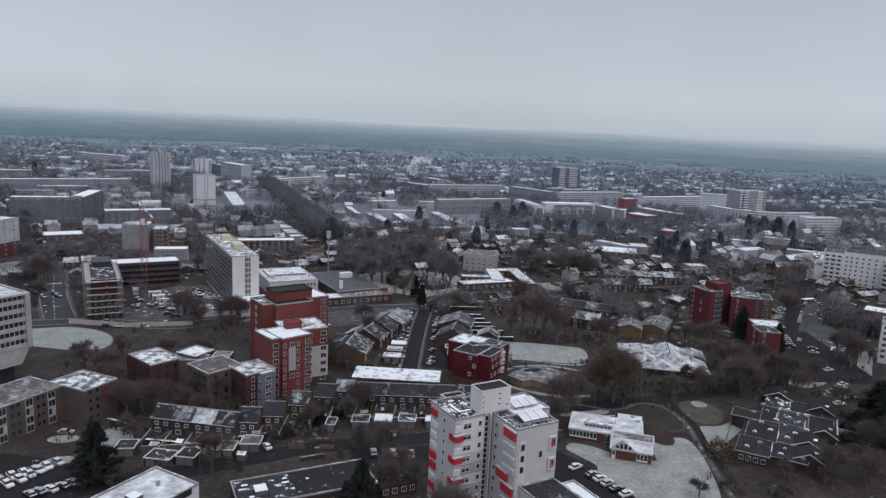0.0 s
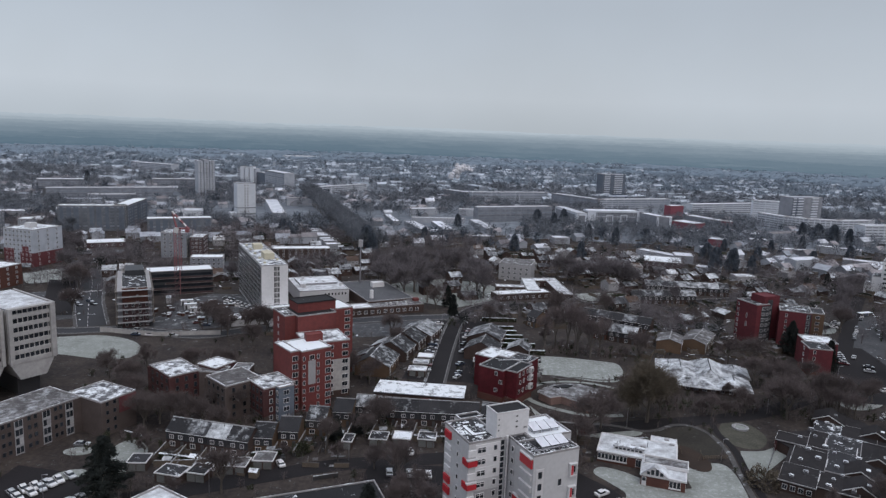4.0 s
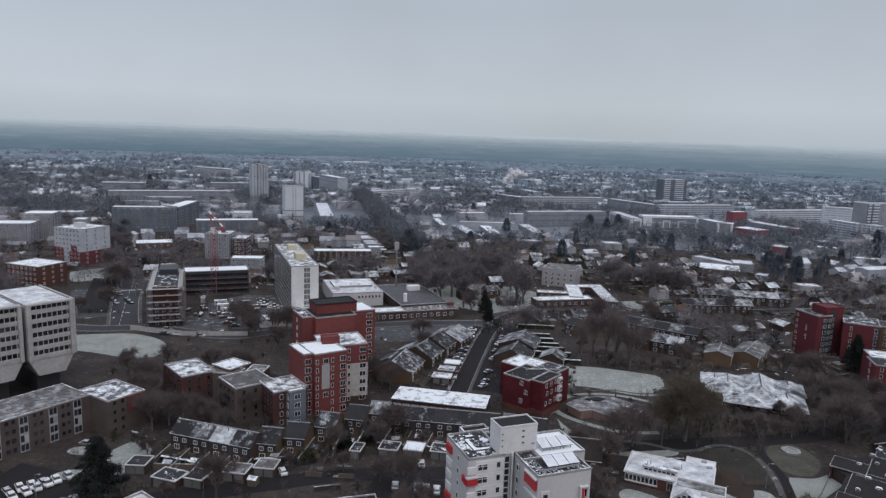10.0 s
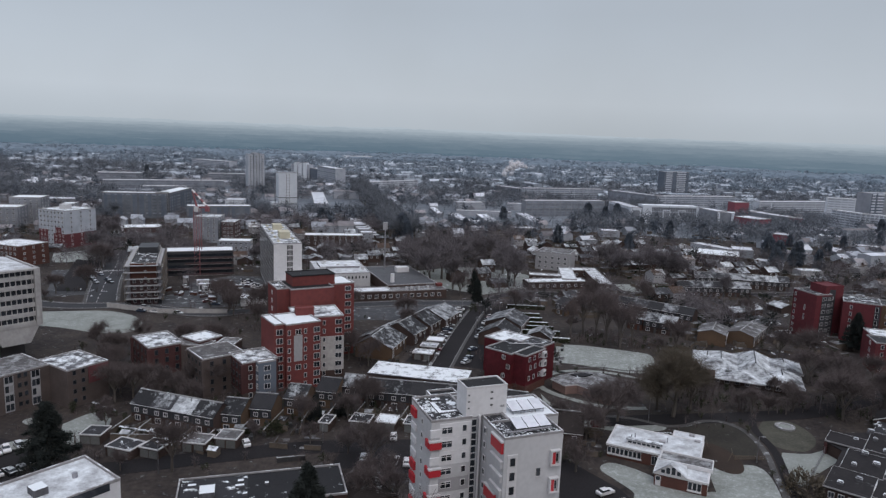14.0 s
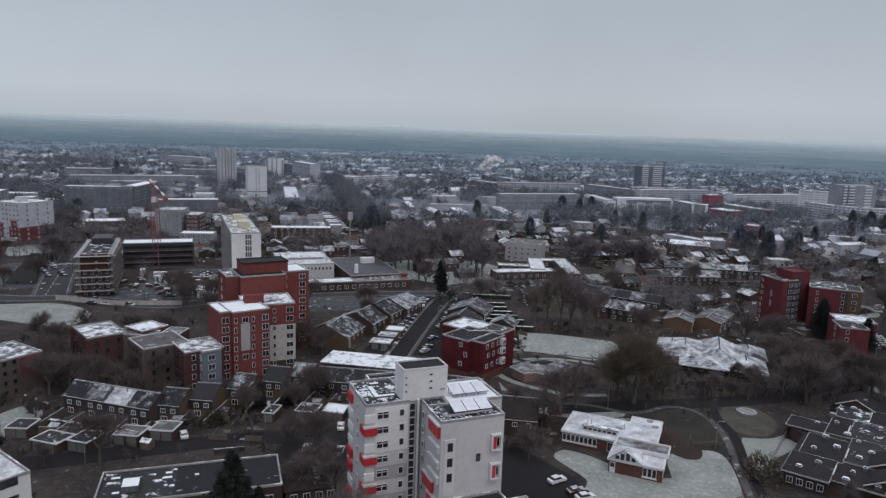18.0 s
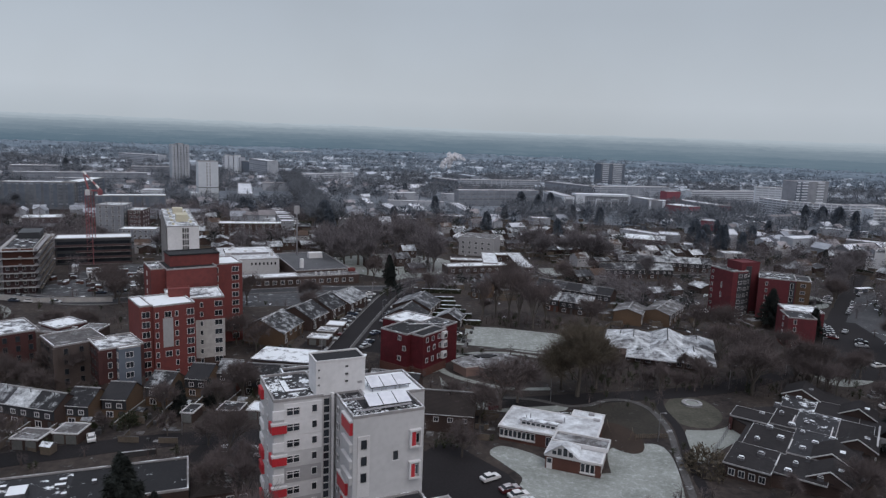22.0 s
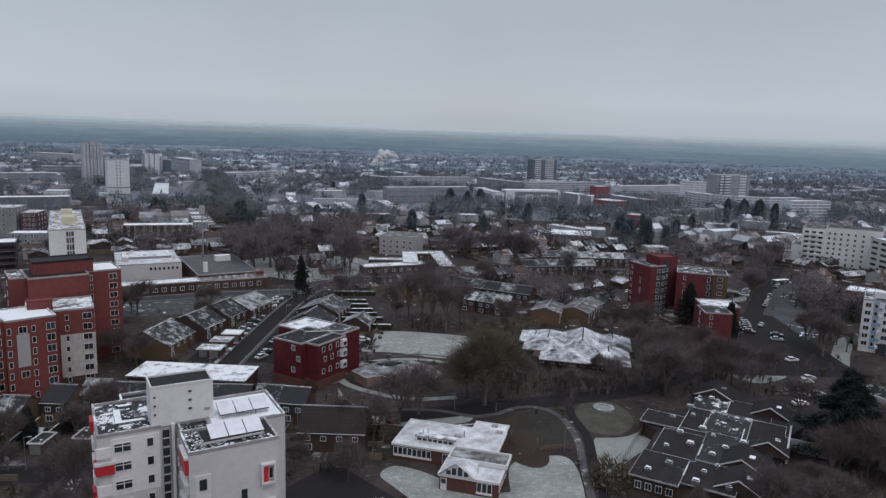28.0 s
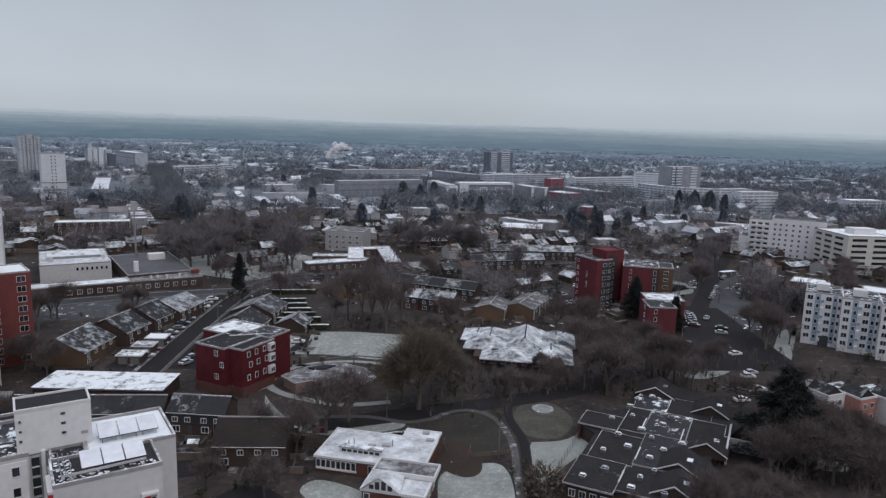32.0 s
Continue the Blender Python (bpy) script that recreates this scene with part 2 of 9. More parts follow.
# Far roofs and walls: haze painted in, paler and bluer with distance.
M_FARSLATE = surface("hazed_slate_roof", (0.37, 0.395, 0.43), (0.25, 0.27, 0.3), grain=0.25, blotch=0.06, vary=0.3)
M_FARSNOW = surface("hazed_snow_roof", (0.72, 0.75, 0.79), (0.46, 0.49, 0.53), grain=0.2, blotch=0.06, vary=0.18)
M_FARTILE = surface("hazed_brown_tiles", (0.3, 0.28, 0.285), (0.2, 0.195, 0.205), grain=0.25, blotch=0.06, vary=0.3)
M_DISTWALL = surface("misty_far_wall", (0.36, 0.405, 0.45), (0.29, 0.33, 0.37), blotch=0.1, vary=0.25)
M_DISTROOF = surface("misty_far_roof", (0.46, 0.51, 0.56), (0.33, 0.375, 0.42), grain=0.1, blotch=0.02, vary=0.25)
M_FARWALL = surface("hazed_far_wall", (0.36, 0.38, 0.41), (0.25, 0.27, 0.295), blotch=0.1, vary=0.35)
# Far renders and cladding: base colours paled and blued to stand for haze.
M_FARWHITE = surface("hazed_white_render", (0.6, 0.64, 0.68), (0.52, 0.56, 0.6), grain=0.3, blotch=0.05, bump=0.0, vary=0.06)
M_FARPALE = surface("hazed_pale_render", (0.43, 0.46, 0.5), (0.33, 0.36, 0.395), grain=0.2, blotch=0.05, bump=0.0, vary=0.12)
M_FARDULL = surface("hazed_dull_render", (0.27, 0.285, 0.31), (0.2, 0.215, 0.24), grain=0.2, blotch=0.05, bump=0.0, vary=0.15)
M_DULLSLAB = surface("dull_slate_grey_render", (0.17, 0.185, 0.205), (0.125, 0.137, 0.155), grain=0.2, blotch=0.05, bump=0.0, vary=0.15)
M_FARRED = surface("hazed_red_render", (0.25, 0.085, 0.105), (0.2, 0.072, 0.092), grain=0.3, blotch=0.05, bump=0.0)
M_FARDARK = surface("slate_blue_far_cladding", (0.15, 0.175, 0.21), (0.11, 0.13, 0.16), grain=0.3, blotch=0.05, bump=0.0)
M_FARFIELD = surface("hazed_gardens_and_grass", (0.21, 0.235, 0.26), (0.11, 0.125, 0.145), grain=0.09, blotch=0.016, bump=0.0)
M_OFFICE = surface("stained_concrete", (0.44, 0.435, 0.425), (0.33, 0.325, 0.32), grain=0.9, blotch=0.15)
# Yard asphalt under dusted snow, its grey-blue base lightened for haze.
M_YARD = surface("dusted_yard", (0.085, 0.087, 0.092), (0.05, 0.052, 0.056), rough=0.8, grain=0.8, blotch=0.08, snow=0.33, snow_scale=0.25, spread=0.35)
M_SALMON = surface("salmon_render", (0.42, 0.2, 0.16), (0.34, 0.17, 0.14), rough=0.8, grain=1.0)
M_DARKFRAME = surface("dark_frame", (0.06, 0.06, 0.065), (0.05, 0.05, 0.05), rough=0.4, bump=0.0)
M_GLASS = surface("window_glass", (0.035, 0.04, 0.048), (0.02, 0.024, 0.03), rough=0.12, grain=0.4, blotch=0.3, bump=0.0, vary=0.5)
# Glazing greyed to lower its contrast, haze put into the colour.
M_FARGLASS = surface("hazed_grey_glazing", (0.2, 0.225, 0.26), (0.13, 0.15, 0.18), rough=0.4, grain=0.4, blotch=0.1, bump=0.0, vary=0.3)
M_SITE = surface("plum_brown_brick", (0.115, 0.078, 0.08), (0.076, 0.055, 0.058), grain=4.0, blotch=0.2, bands=(0.075, 0.15))
M_BLIND = surface("window_blind", (0.42, 0.42, 0.42), (0.3, 0.3, 0.3), rough=0.6, vary=0.3)
M_BARK = surface("bark", (0.13, 0.115, 0.1), (0.085, 0.076, 0.068), grain=6.0, bump=0.4, vary=0.2)
M_TWIG = surface("bare_twigs", (0.124, 0.103, 0.1), (0.089, 0.0745, 0.073), grain=0.5, blotch=0.1, bump=0.0, vary=0.3)
# Twigs of farther trees: three steps paler and bluer, haze put into the colour.
M_TWIG_MID = surface("hazed_mid_twigs", (0.168, 0.153, 0.16), (0.118, 0.108, 0.114), grain=0.5, blotch=0.1, bump=0.0, vary=0.35)
M_TWIG_FAR = surface("hazed_far_twigs", (0.165, 0.18, 0.2), (0.115, 0.127, 0.145), grain=0.3, blotch=0.02, bump=0.0, vary=0.35)
M_TWIG_DIST = surface("hazed_distant_twigs", (0.24, 0.29, 0.335), (0.17, 0.21, 0.25), grain=0.2, blotch=0.01, bump=0.0, vary=0.3)
M_DULLRED = surface("dull_red_render", (0.15, 0.055, 0.06), (0.12, 0.045, 0.05), rough=0.7, grain=0.8, blotch=0.12, bump=0.05)
# Forest colour lightened and blued to carry haze.
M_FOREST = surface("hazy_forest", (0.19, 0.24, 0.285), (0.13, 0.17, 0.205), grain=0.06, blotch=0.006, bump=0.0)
M_RUSSET = surface("dense_brown_twigs", (0.118, 0.1, 0.075), (0.083, 0.071, 0.055), grain=0.5, blotch=0.1, bump=0.0, vary=0.3)
M_AMBER = surface("amber_twigs", (0.2, 0.12, 0.06), (0.14, 0.09, 0.05), grain=0.5, blotch=0.1, bump=0.0, vary=0.3)
M_BIRCH = surface("purple_brown_twigs", (0.155, 0.128, 0.126), (0.115, 0.096, 0.096), grain=0.5, bump=0.0, vary=0.3)
M_PINE = surface("dark_needles", (0.031, 0.036, 0.033), (0.018, 0.022, 0.021), grain=1.0, blotch=0.2, bump=0.0, vary=0.35)
# Far needles with haze mixed into their base colour.
M_PINE_FAR = surface("hazed_far_needles", (0.1, 0.12, 0.145), (0.065, 0.08, 0.1), grain=1.0, blotch=0.2, bump=0.0, vary=0.3)
M_HEDGE = surface("hedge_leaves", (0.05, 0.055, 0.032), (0.032, 0.036, 0.024), grain=2.0, blotch=0.3, bump=0.0, vary=0.3, snow=0.1, snow_scale=0.9, spread=0.2)
M_METAL = surface("galvanised_metal", (0.4, 0.4, 0.42), (0.3, 0.3, 0.32), rough=0.4, metal=0.8)
# Crane red shifted towards pink, with haze in the colour.
M_CRANE = surface("crane_red", (0.27, 0.085, 0.095), (0.21, 0.07, 0.08), rough=0.5)
M_TYRE = surface("tyre", (0.02, 0.02, 0.02), rough=0.8)
M_TIMBER = surface("grey_timber", (0.16, 0.13, 0.1), (0.1, 0.085, 0.07), grain=3.0, snow=0.25, snow_scale=0.6)
M_SOLAR = surface("snowed_solar_panel", (0.7, 0.72, 0.76), (0.58, 0.6, 0.64), rough=0.5, grain=1.0, blotch=0.4)
CAR_PAINTS = [surface("car_" + n, c, tuple(k * 0.9 for k in c), rough=0.3, bump=0.0, snow=s, snow_scale=0.9, spread=0.3) for n, c, s in
              (("white", (0.7, 0.7, 0.7), 0.4), ("silver", (0.36, 0.37, 0.38), 0.66), ("black", (0.02, 0.02, 0.024), 0.66),
               ("blue", (0.03, 0.042, 0.07), 0.68), ("red", (0.1, 0.022, 0.026), 0.68), ("grey", (0.12, 0.12, 0.13), 0.7))]


# ---- mesh tools ----
class Shape:
    """Collects vertices and faces of one mesh."""

    def __init__(self):
        self.v, self.f = [], []

    def add(self, verts, faces):
        k = len(self.v)
        self.v += verts
        self.f += [tuple(i + k for i in f) for f in faces]
        return self

    def box(self, x0, y0, z0, x1, y1, z1):
        return self.add([(x0, y0, z0), (x1, y0, z0), (x1, y1, z0), (x0, y1, z0), (x0, y0, z1), (x1, y0, z1), (x1, y1, z1), (x0, y1, z1)],
                        [(3, 2, 1, 0), (4, 5, 6, 7), (0, 1, 5, 4), (1, 2, 6, 5), (2, 3, 7, 6), (3, 0, 4, 7)])

    def prism(self, ring, z0, z1):
        n = len(ring)
        return self.add([(x, y, z0) for x, y in ring] + [(x, y, z1) for x, y in ring],
                        [tuple(reversed(range(n))), tuple(range(n, 2 * n))] + [(i, (i + 1) % n, n + (i + 1) % n, n + i) for i in range(n)])

    def extrude_y(self, ring, y0, y1):
        """A ring of (x, z), anticlockwise seen from the front, drawn out from y0 to y1."""
        n = len(ring)
        return self.add([(x, y0, z) for x, z in ring] + [(x, y1, z) for x, z in ring],
                        [tuple(range(n)), tuple(reversed(range(n, 2 * n)))] + [(i, n + i, n + (i + 1) % n, (i + 1) % n) for i in range(n)])

    def rim(self, x0, y0, x1, y1, z0, z1, t):
        """A closed rectangular ring in one piece."""
        out, inn = [(x0, y0), (x1, y0), (x1, y1), (x0, y1)], [(x0 + t, y0 + t), (x1 - t, y0 + t), (x1 - t, y1 - t), (x0 + t, y1 - t)]
        v = [(x, y, z) for ring, z in ((out, z0), (out, z1), (inn, z1), (inn, z0)) for x, y in ring]
        return self.add(v, [(4 * a + i, 4 * a + (i + 1) % 4, 4 * ((a + 1) % 4) + (i + 1) % 4, 4 * ((a + 1) % 4) + i) for a in range(4) for i in range(4)])

    def tube(self, a, b, r0, r1, n=6):
        a, b = Vector(a), Vector(b)
        q = (b - a).to_track_quat("Z", "Y")
        ring = [q @ Vector((math.cos(i * math.tau / n), math.sin(i * math.tau / n), 0)) for i in range(n)]
        return self.add([tuple(a + v * r0) for v in ring] + [tuple(b + v * r1) for v in ring],
                        [(i, (i + 1) % n, n + (i + 1) % n, n + i) for i in range(n)] + [tuple(range(n, 2 * n))])

    def mesh(self, name):
        me = bpy.data.meshes.new(name)
        me.from_pydata(self.v, [], self.f)
        return me


def part(name, shape, material, parent, label="", at=None):
    """Links a shape, or a mesh that others share, as one object under a thing or a part."""
    me = shape.mesh(name) if isinstance(shape, Shape) else shape
    if material and not me.materials:
        me.materials.append(material)
    ob = new(name, me)
    ob.parent = parent
    if at is not None:
        ob.matrix_basis = at
    return tagged(ob, label)


def thing(name, x, y, yaw, label, category, group="", z=0.0, kind=""):
    return_ob = tagged(new(name), label, category, group, kind)
    return_ob.matrix_basis = pose(x, y, z, 0, 0, yaw)
    return return_ob


def setting(name, shape, material, label, category, z=0.0):
    me = shape.mesh(name)
    me.materials.append(material)
    ob = tagged(new(name, me), label, category, "", "structure")
    ob.location.z = z
    return ob


# ---- windows, doors and bodies of buildings ----
_shared = {}


def window_frame(w, h, t, glazed):
    """A frame in one piece, with a mullion where it is wide; glazed: with recessed panes as its last faces."""
    xs = [(-w / 2 + t, w / 2 - t)] if w <= 1.1 else [(-w / 2 + t, -t / 3), (t / 3, w / 2 - t)]
    s, d = Shape(), -0.1
    o = [(-w / 2, 0), (w / 2, 0), (w / 2, h), (-w / 2, h)]
    cols = sorted({-w / 2, w / 2, *[x for p in xs for x in p]})
    rows = [0, t, h - t, h]
    idx = {}
    for i, x in enumerate(cols):
        for j, z in enumerate(rows):
            idx[i, j] = len(s.v)
            s.v.append((x, d, z))
    holes = [(cols.index(a), 1) for a, _ in xs]
    for i in range(len(cols) - 1):
        for j in range(3):
            if (i, j) not in holes:
                s.f.append((idx[i, j], idx[i + 1, j], idx[i + 1, j + 1], idx[i, j + 1]))
    n = len(s.v)
    s.v += [(x, 0.05, z) for x, z in o]
    c = [idx[0, 0], idx[len(cols) - 1, 0], idx[len(cols) - 1, 3], idx[0, 3]]
    s.f += [(c[(k + 1) % 4], c[k], n + k, n + (k + 1) % 4) for k in range(4)]
    panes = []
    for i, j in holes:
        q = [idx[i, j], idx[i + 1, j], idx[i + 1, j + 1], idx[i, j + 1]]
        n = len(s.v)
        s.v += [(s.v[k][0], -0.03, s.v[k][2]) for k in q]
        s.f += [(q[k], q[(k + 1) % 4], n + (k + 1) % 4, n + k) for k in range(4)]
        panes.append((n, n + 1, n + 2, n + 3))
    return (s, panes) if glazed else s


def window_meshes(w, h, style):
    key = ("window", round(w, 2), round(h, 2), style)
    if key not in _shared:
        frame_mat = {"white": M_FRAME, "dark": M_DARKFRAME, "wide": M_FRAME, "bare": M_GLASS}[style]
        t = {"white": 0.09, "dark": 0.06, "wide": 0.2, "bare": 0.0}[style]
        s, pane = Shape(), None
        if style == "bare":
            s.box(-w / 2, -0.03, 0, w / 2, 0.05, h)
        else:
            s = window_frame(w, h, t, False)
            pane = Shape().box(-w / 2 + t, -0.03, t, w / 2 - t, 0.04, h - t).mesh("pane")
            pane.materials.append(M_GLASS)
        me = s.mesh("window")
        me.materials.append(frame_mat)
        _shared[key] = me, pane
    return _shared[key]


FACE_TURN = {"front": 0, "right": 90, "back": 180, "left": 270}


def on_face(face, off, u, z):
    """The pose of a piece on a face of a building: off is the face's plane, u the place along it."""
    x, y = {"front": (u, off), "back": (u, off), "left": (off, u), "right": (off, u)}[face]
    return pose(x, y, z, 0, 0, FACE_TURN[face])


def window(parent, face, off, u, z, w, h, style="white"):
    me, pane = window_meshes(w, h, style)
    ob = part("window", me, None, parent, at=on_face(face, off, u, z))
    if pane:
        part("pane", pane, None, ob)
    return ob


def window_grid(parent, face, off, us, zs, w, h, style="white"):
    for z in zs:
        for u in us:
            window(parent, face, off, u, z, w, h, style)


def spaced(a, b, n):
    return [a + (b - a) * (i + 0.5) / n for i in range(n)]


def body(parent, x0, y0, x1, y1, h, wall, roof, z0=0.0, rim=M_RIM, up=0.45, label=""):
    """A flat-roofed body: wall, parapet with its coping, and the roof sunk behind it."""
    part("wall", Shape().box(x0, y0, z0, x1, y1, h - up), wall, parent, label)
    part("parapet", Shape().rim(x0 - 0.04, y0 - 0.04, x1 + 0.04, y1 + 0.04, h - up, h, 0.3), rim, parent)
    part("roof", Shape().box(x0 + 0.3, y0 + 0.3, h - up, x1 - 0.3, y1 - 0.3, h - up + 0.12), roof, parent)


def slab_block(name, label, x, y, yaw, w, d, h, wall, roof, storeys, cols, side_cols=2, style="bare", ww=1.4, wh=1.3, group="", faces=("front", "right", "left"),
               rim=M_RIM, base=0.9):
    """A plain block of flats, standing with its front left corner at x, y."""
    b = thing(name, x, y, yaw, label, "building", group)
    body(b, 0, 0, w, d, h, wall, roof, rim=rim)
    dz = (h - 0.6) / storeys
    zs = [base + dz * i for i in range(storeys)]
    for face in faces:
        off = {"front": 0, "back": d, "left": 0, "right": w}[face]
        n = cols if face in ("front", "back") else side_cols
        if n:
            window_grid(b, face, off, spaced(0.4, (w if face in ("front", "back") else d) - 0.4, n), zs, ww, wh, style)
    return b

# ---- ground, roads, distance ----
setting("ground", Shape().add([(-4800, -4800, 0), (4800, -4800, 0), (4800, 4800, 0), (-4800, 4800, 0)], [(0, 1, 2, 3)]), M_GROUND,
        "dark winter ground with patches of thin snow", "ground")


def offset_line(pts, d):
    out = []
    for i, (x, y) in enumerate(pts):
        a, b = Vector(pts[max(i - 1, 0)]), Vector(pts[min(i + 1, len(pts) - 1)])
        t = (b - a).normalized()
        out.append((x - t.y * d, y + t.x * d))
    return out


def smooth(pts, steps=6):
    """A soft line through the given points."""
    out = []
    for i in range(len(pts) - 1):
        p0, p1, p2, p3 = (Vector(pts[min(max(i + k, 0), len(pts) - 1)]) for k in (-1, 0, 1, 2))
        for s in range(steps):
            t = s / steps
            out.append(tuple(0.5 * (2 * p1 + (p2 - p0) * t + (2 * p0 - 5 * p1 + 4 * p2 - p3) * t * t + (3 * p1 - p0 - 3 * p2 + p3) * t ** 3)))
    return out + [tuple(pts[-1])]


def ribbon(pts, a, b, z0, z1):
    """A strip between the offsets a and b of a line, with its top at z1."""
    s, n = Shape(), len(pts)
    left, right = offset_line(pts, b), offset_line(pts, a)
    s.add([(x, y, z1) for x, y in right] + [(x, y, z1) for x, y in left], [(i, i + 1, n + i + 1, n + i) for i in range(n - 1)])
    if z1 - z0 > 0.03:
        for line, flip in ((right, False), (left, True)):
            s.add([(x, y, z0) for x, y in line] + [(x, y, z1) for x, y in line],
                  [(i, i + 1, n + i + 1, n + i) if not flip else (n + i, n + i + 1, i + 1, i) for i in range(n - 1)])
    return s


ROAD_LINES = []


def road(name, label, pts, width, walk_width=1.6):
    line, z = smooth(pts), 0.03 + 0.007 * len(ROAD_LINES)
    ROAD_LINES.append((line, width / 2 + walk_width))
    setting(name, ribbon(line, -width / 2, width / 2, 0, z), M_HAZED_ASPHALT if name in ("road_main", "road_cross") else M_ASPHALT, label, "road")
    if walk_width:
        for side in (1, -1):
            a, b = sorted((side * width / 2, side * (width / 2 + 0.18)))
            setting("kerb", ribbon(line, a, b, 0, z + 0.12), M_KERB, "grey stone kerb beside the road", "kerb")
            a, b = sorted((side * (width / 2 + 0.18), side * (width / 2 + walk_width)))
            setting("pavement", ribbon(line, a, b, 0, z + 0.1), M_PAVING, "paved footway dusted with snow", "pavement")


# Avenue asphalt made lighter and bluer, haze painted into its colour.
M_HAZED_ASPHALT = surface("hazed_avenue_asphalt", (0.06, 0.062, 0.067), (0.042, 0.043, 0.047), rough=0.8, grain=2.0, blotch=0.05, bump=0.05, snow=0.12, snow_scale=0.2, spread=0.3)
road("road_main", "wide dark avenue with lane markings and parked cars", [(-173, 300), (-199, 340), (-237, 404), (-310, 491), (-390, 599), (-560, 840), (-900, 1300)], 12)
road("road_street", "dark wet residential street between terraces", [(-11, 255), (-10, 300), (-8, 338), (-3, 362), (8, 380), (30, 386), (75, 398), (150, 425), (260, 470)], 6.4, 1.2)
road("road_front", "wet asphalt lane before the gardens of the terrace", [(-140, 128), (-96, 153), (-68, 168), (-50, 178), (-32, 187), (-5, 195), (20, 203), (36, 216)], 7, 0)
road("road_east", "curved asphalt road with rows of parked cars", [(40, 222), (64, 230), (100, 243), (121, 257), (140, 274), (158, 301), (177, 334), (201, 378), (247, 458), (307, 556), (400, 720)], 7, 0)
road("road_cross", "dark road along the retaining wall", [(-330, 300), (-230, 292), (-186, 290), (-158, 298), (-121, 296), (-100, 310), (-51, 337), (-8, 352)], 8)

LAWNS_A = (
    ("lawn_park", [(21, 292), (36, 296), (54, 294), (64, 290), (62, 272), (53, 268), (37, 272), (21, 274)], M_LAWN, "lawn dusted with snow behind the low pavilion"),
    ("lawn_pavilion", [(24, 240), (28, 232), (36, 222), (46, 228), (58, 227), (59, 221), (48, 217), (38, 218), (28, 224)], M_LAWN, "strip of snowy grass below the trees"),
    ("lawn_nursery", [(66, 188), (67, 199), (73, 203), (79, 204), (81, 198), (80, 184), (77, 168), (72, 156), (64, 150), (58, 156), (54, 164), (50.5, 172), (46.5, 178), (47, 183), (43.5, 188), (40, 193), (42.5, 197), (48.5, 195), (55, 190), (60, 187)], M_LAWN, "snow-dusted lawn round the nursery"),
    ("lawn_ring", [(86, 229), (90, 236), (97, 236), (100, 229), (99, 222), (94, 216), (88, 217), (86, 222)], M_LAWN_OLIVE, "round thawed lawn with thin snow"),)
LAWNS_B = (
    ("lawn_fence", [(88, 214), (95, 215), (101, 219), (103, 215), (92, 202), (87, 196), (85, 201), (86, 208)], M_LAWN, "snowy grass beside the school fence"),
    ("lawn_west", [(-197, 274), (-176, 283), (-161, 288), (-146, 284), (-136, 274), (-135, 262), (-147, 259), (-162, 261), (-190, 262)], M_LAWN, "pale snowy lawn below the road"),
    ("lawn_flats", [(-100, 184), (-97, 193), (-90, 190), (-85, 178), (-92, 174)], M_LAWN, "patch of snowy grass beside the garages"),
    ("lawn_island", [(139, 264), (143, 267), (150, 272), (155, 271), (157, 264), (153, 259), (145, 255), (140, 257)], M_LAWN, "snowy island between the parked cars"),)
LAWNS_C = (
    ("lawn_east", [(146, 212), (153, 213), (157, 207), (151, 201), (144, 205)], M_LAWN, "scrap of snowy grass under trees"),
    ("lawn_tower", [(196, 300), (206, 312), (214, 306), (204, 292)], M_LAWN_OLIVE, "thawed grass before the stepped flats"),
    ("lawn_verge", [(176, 384), (190, 376), (186, 362), (172, 358), (166, 370)], M_LAWN, "snowy verge beside the east road"),
    ("lawn_avenue", [(-274, 395), (-260, 415), (-243, 390), (-254, 372)], M_LAWN, "white snowy lawn beside the avenue"),)
LAWNS_D = (
    ("lawn_school", [(-10, 370), (-60, 400), (-30, 440), (10, 430), (12, 396)], M_LAWN, "snow-dusted park grass"),
    ("lawn_school_east", [(60, 420), (86, 428), (92, 412), (66, 404)], M_LAWN, "snow-dusted park grass"),
    ("lawn_bend", [(-22, 341), (-12, 354), (-6, 361), (-5.5, 348), (-11, 334)], M_LAWN, "snowy corner beside the bend of the street"),
    ("lawn_avenue_foot", [(-101, 470), (-98, 500), (-86, 482), (-88, 453)], M_LAWN, "snowy grass at the foot of the tree-lined avenue"),
    ("lawn_blue", [(170, 267), (178, 269), (188, 284), (198, 300), (203, 309), (194, 303), (180, 282)], M_LAWN, "strip of thin snow before the blue flats"),
    ("lawn_far", [(140, 345), (190, 372), (180, 392), (146, 372)], M_LAWN, "snowy grass behind the red flats"),
    ("lawn_bare", [(66, 206), (80, 210), (84, 226), (74, 230), (62, 224)], M_LAWN_BARE, "worn grass playground inside a curved path"),)
for name, ring, m, label in LAWNS_A + LAWNS_B + LAWNS_C + LAWNS_D:
    setting(name, Shape().add([(x, y, 0) for x, y in smooth(ring + ring[:1], 5)[:-1]], [tuple(range(5 * len(ring)))]), m, label, "lawn", 0.012)

# gardens, fields and verges of the far town, thin snow and haze in one paler colour
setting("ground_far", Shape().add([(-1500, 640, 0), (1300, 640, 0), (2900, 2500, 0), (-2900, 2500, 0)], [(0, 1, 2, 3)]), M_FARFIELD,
        "far gardens and grass, paled for thin snow and haze", "ground", 0.01)


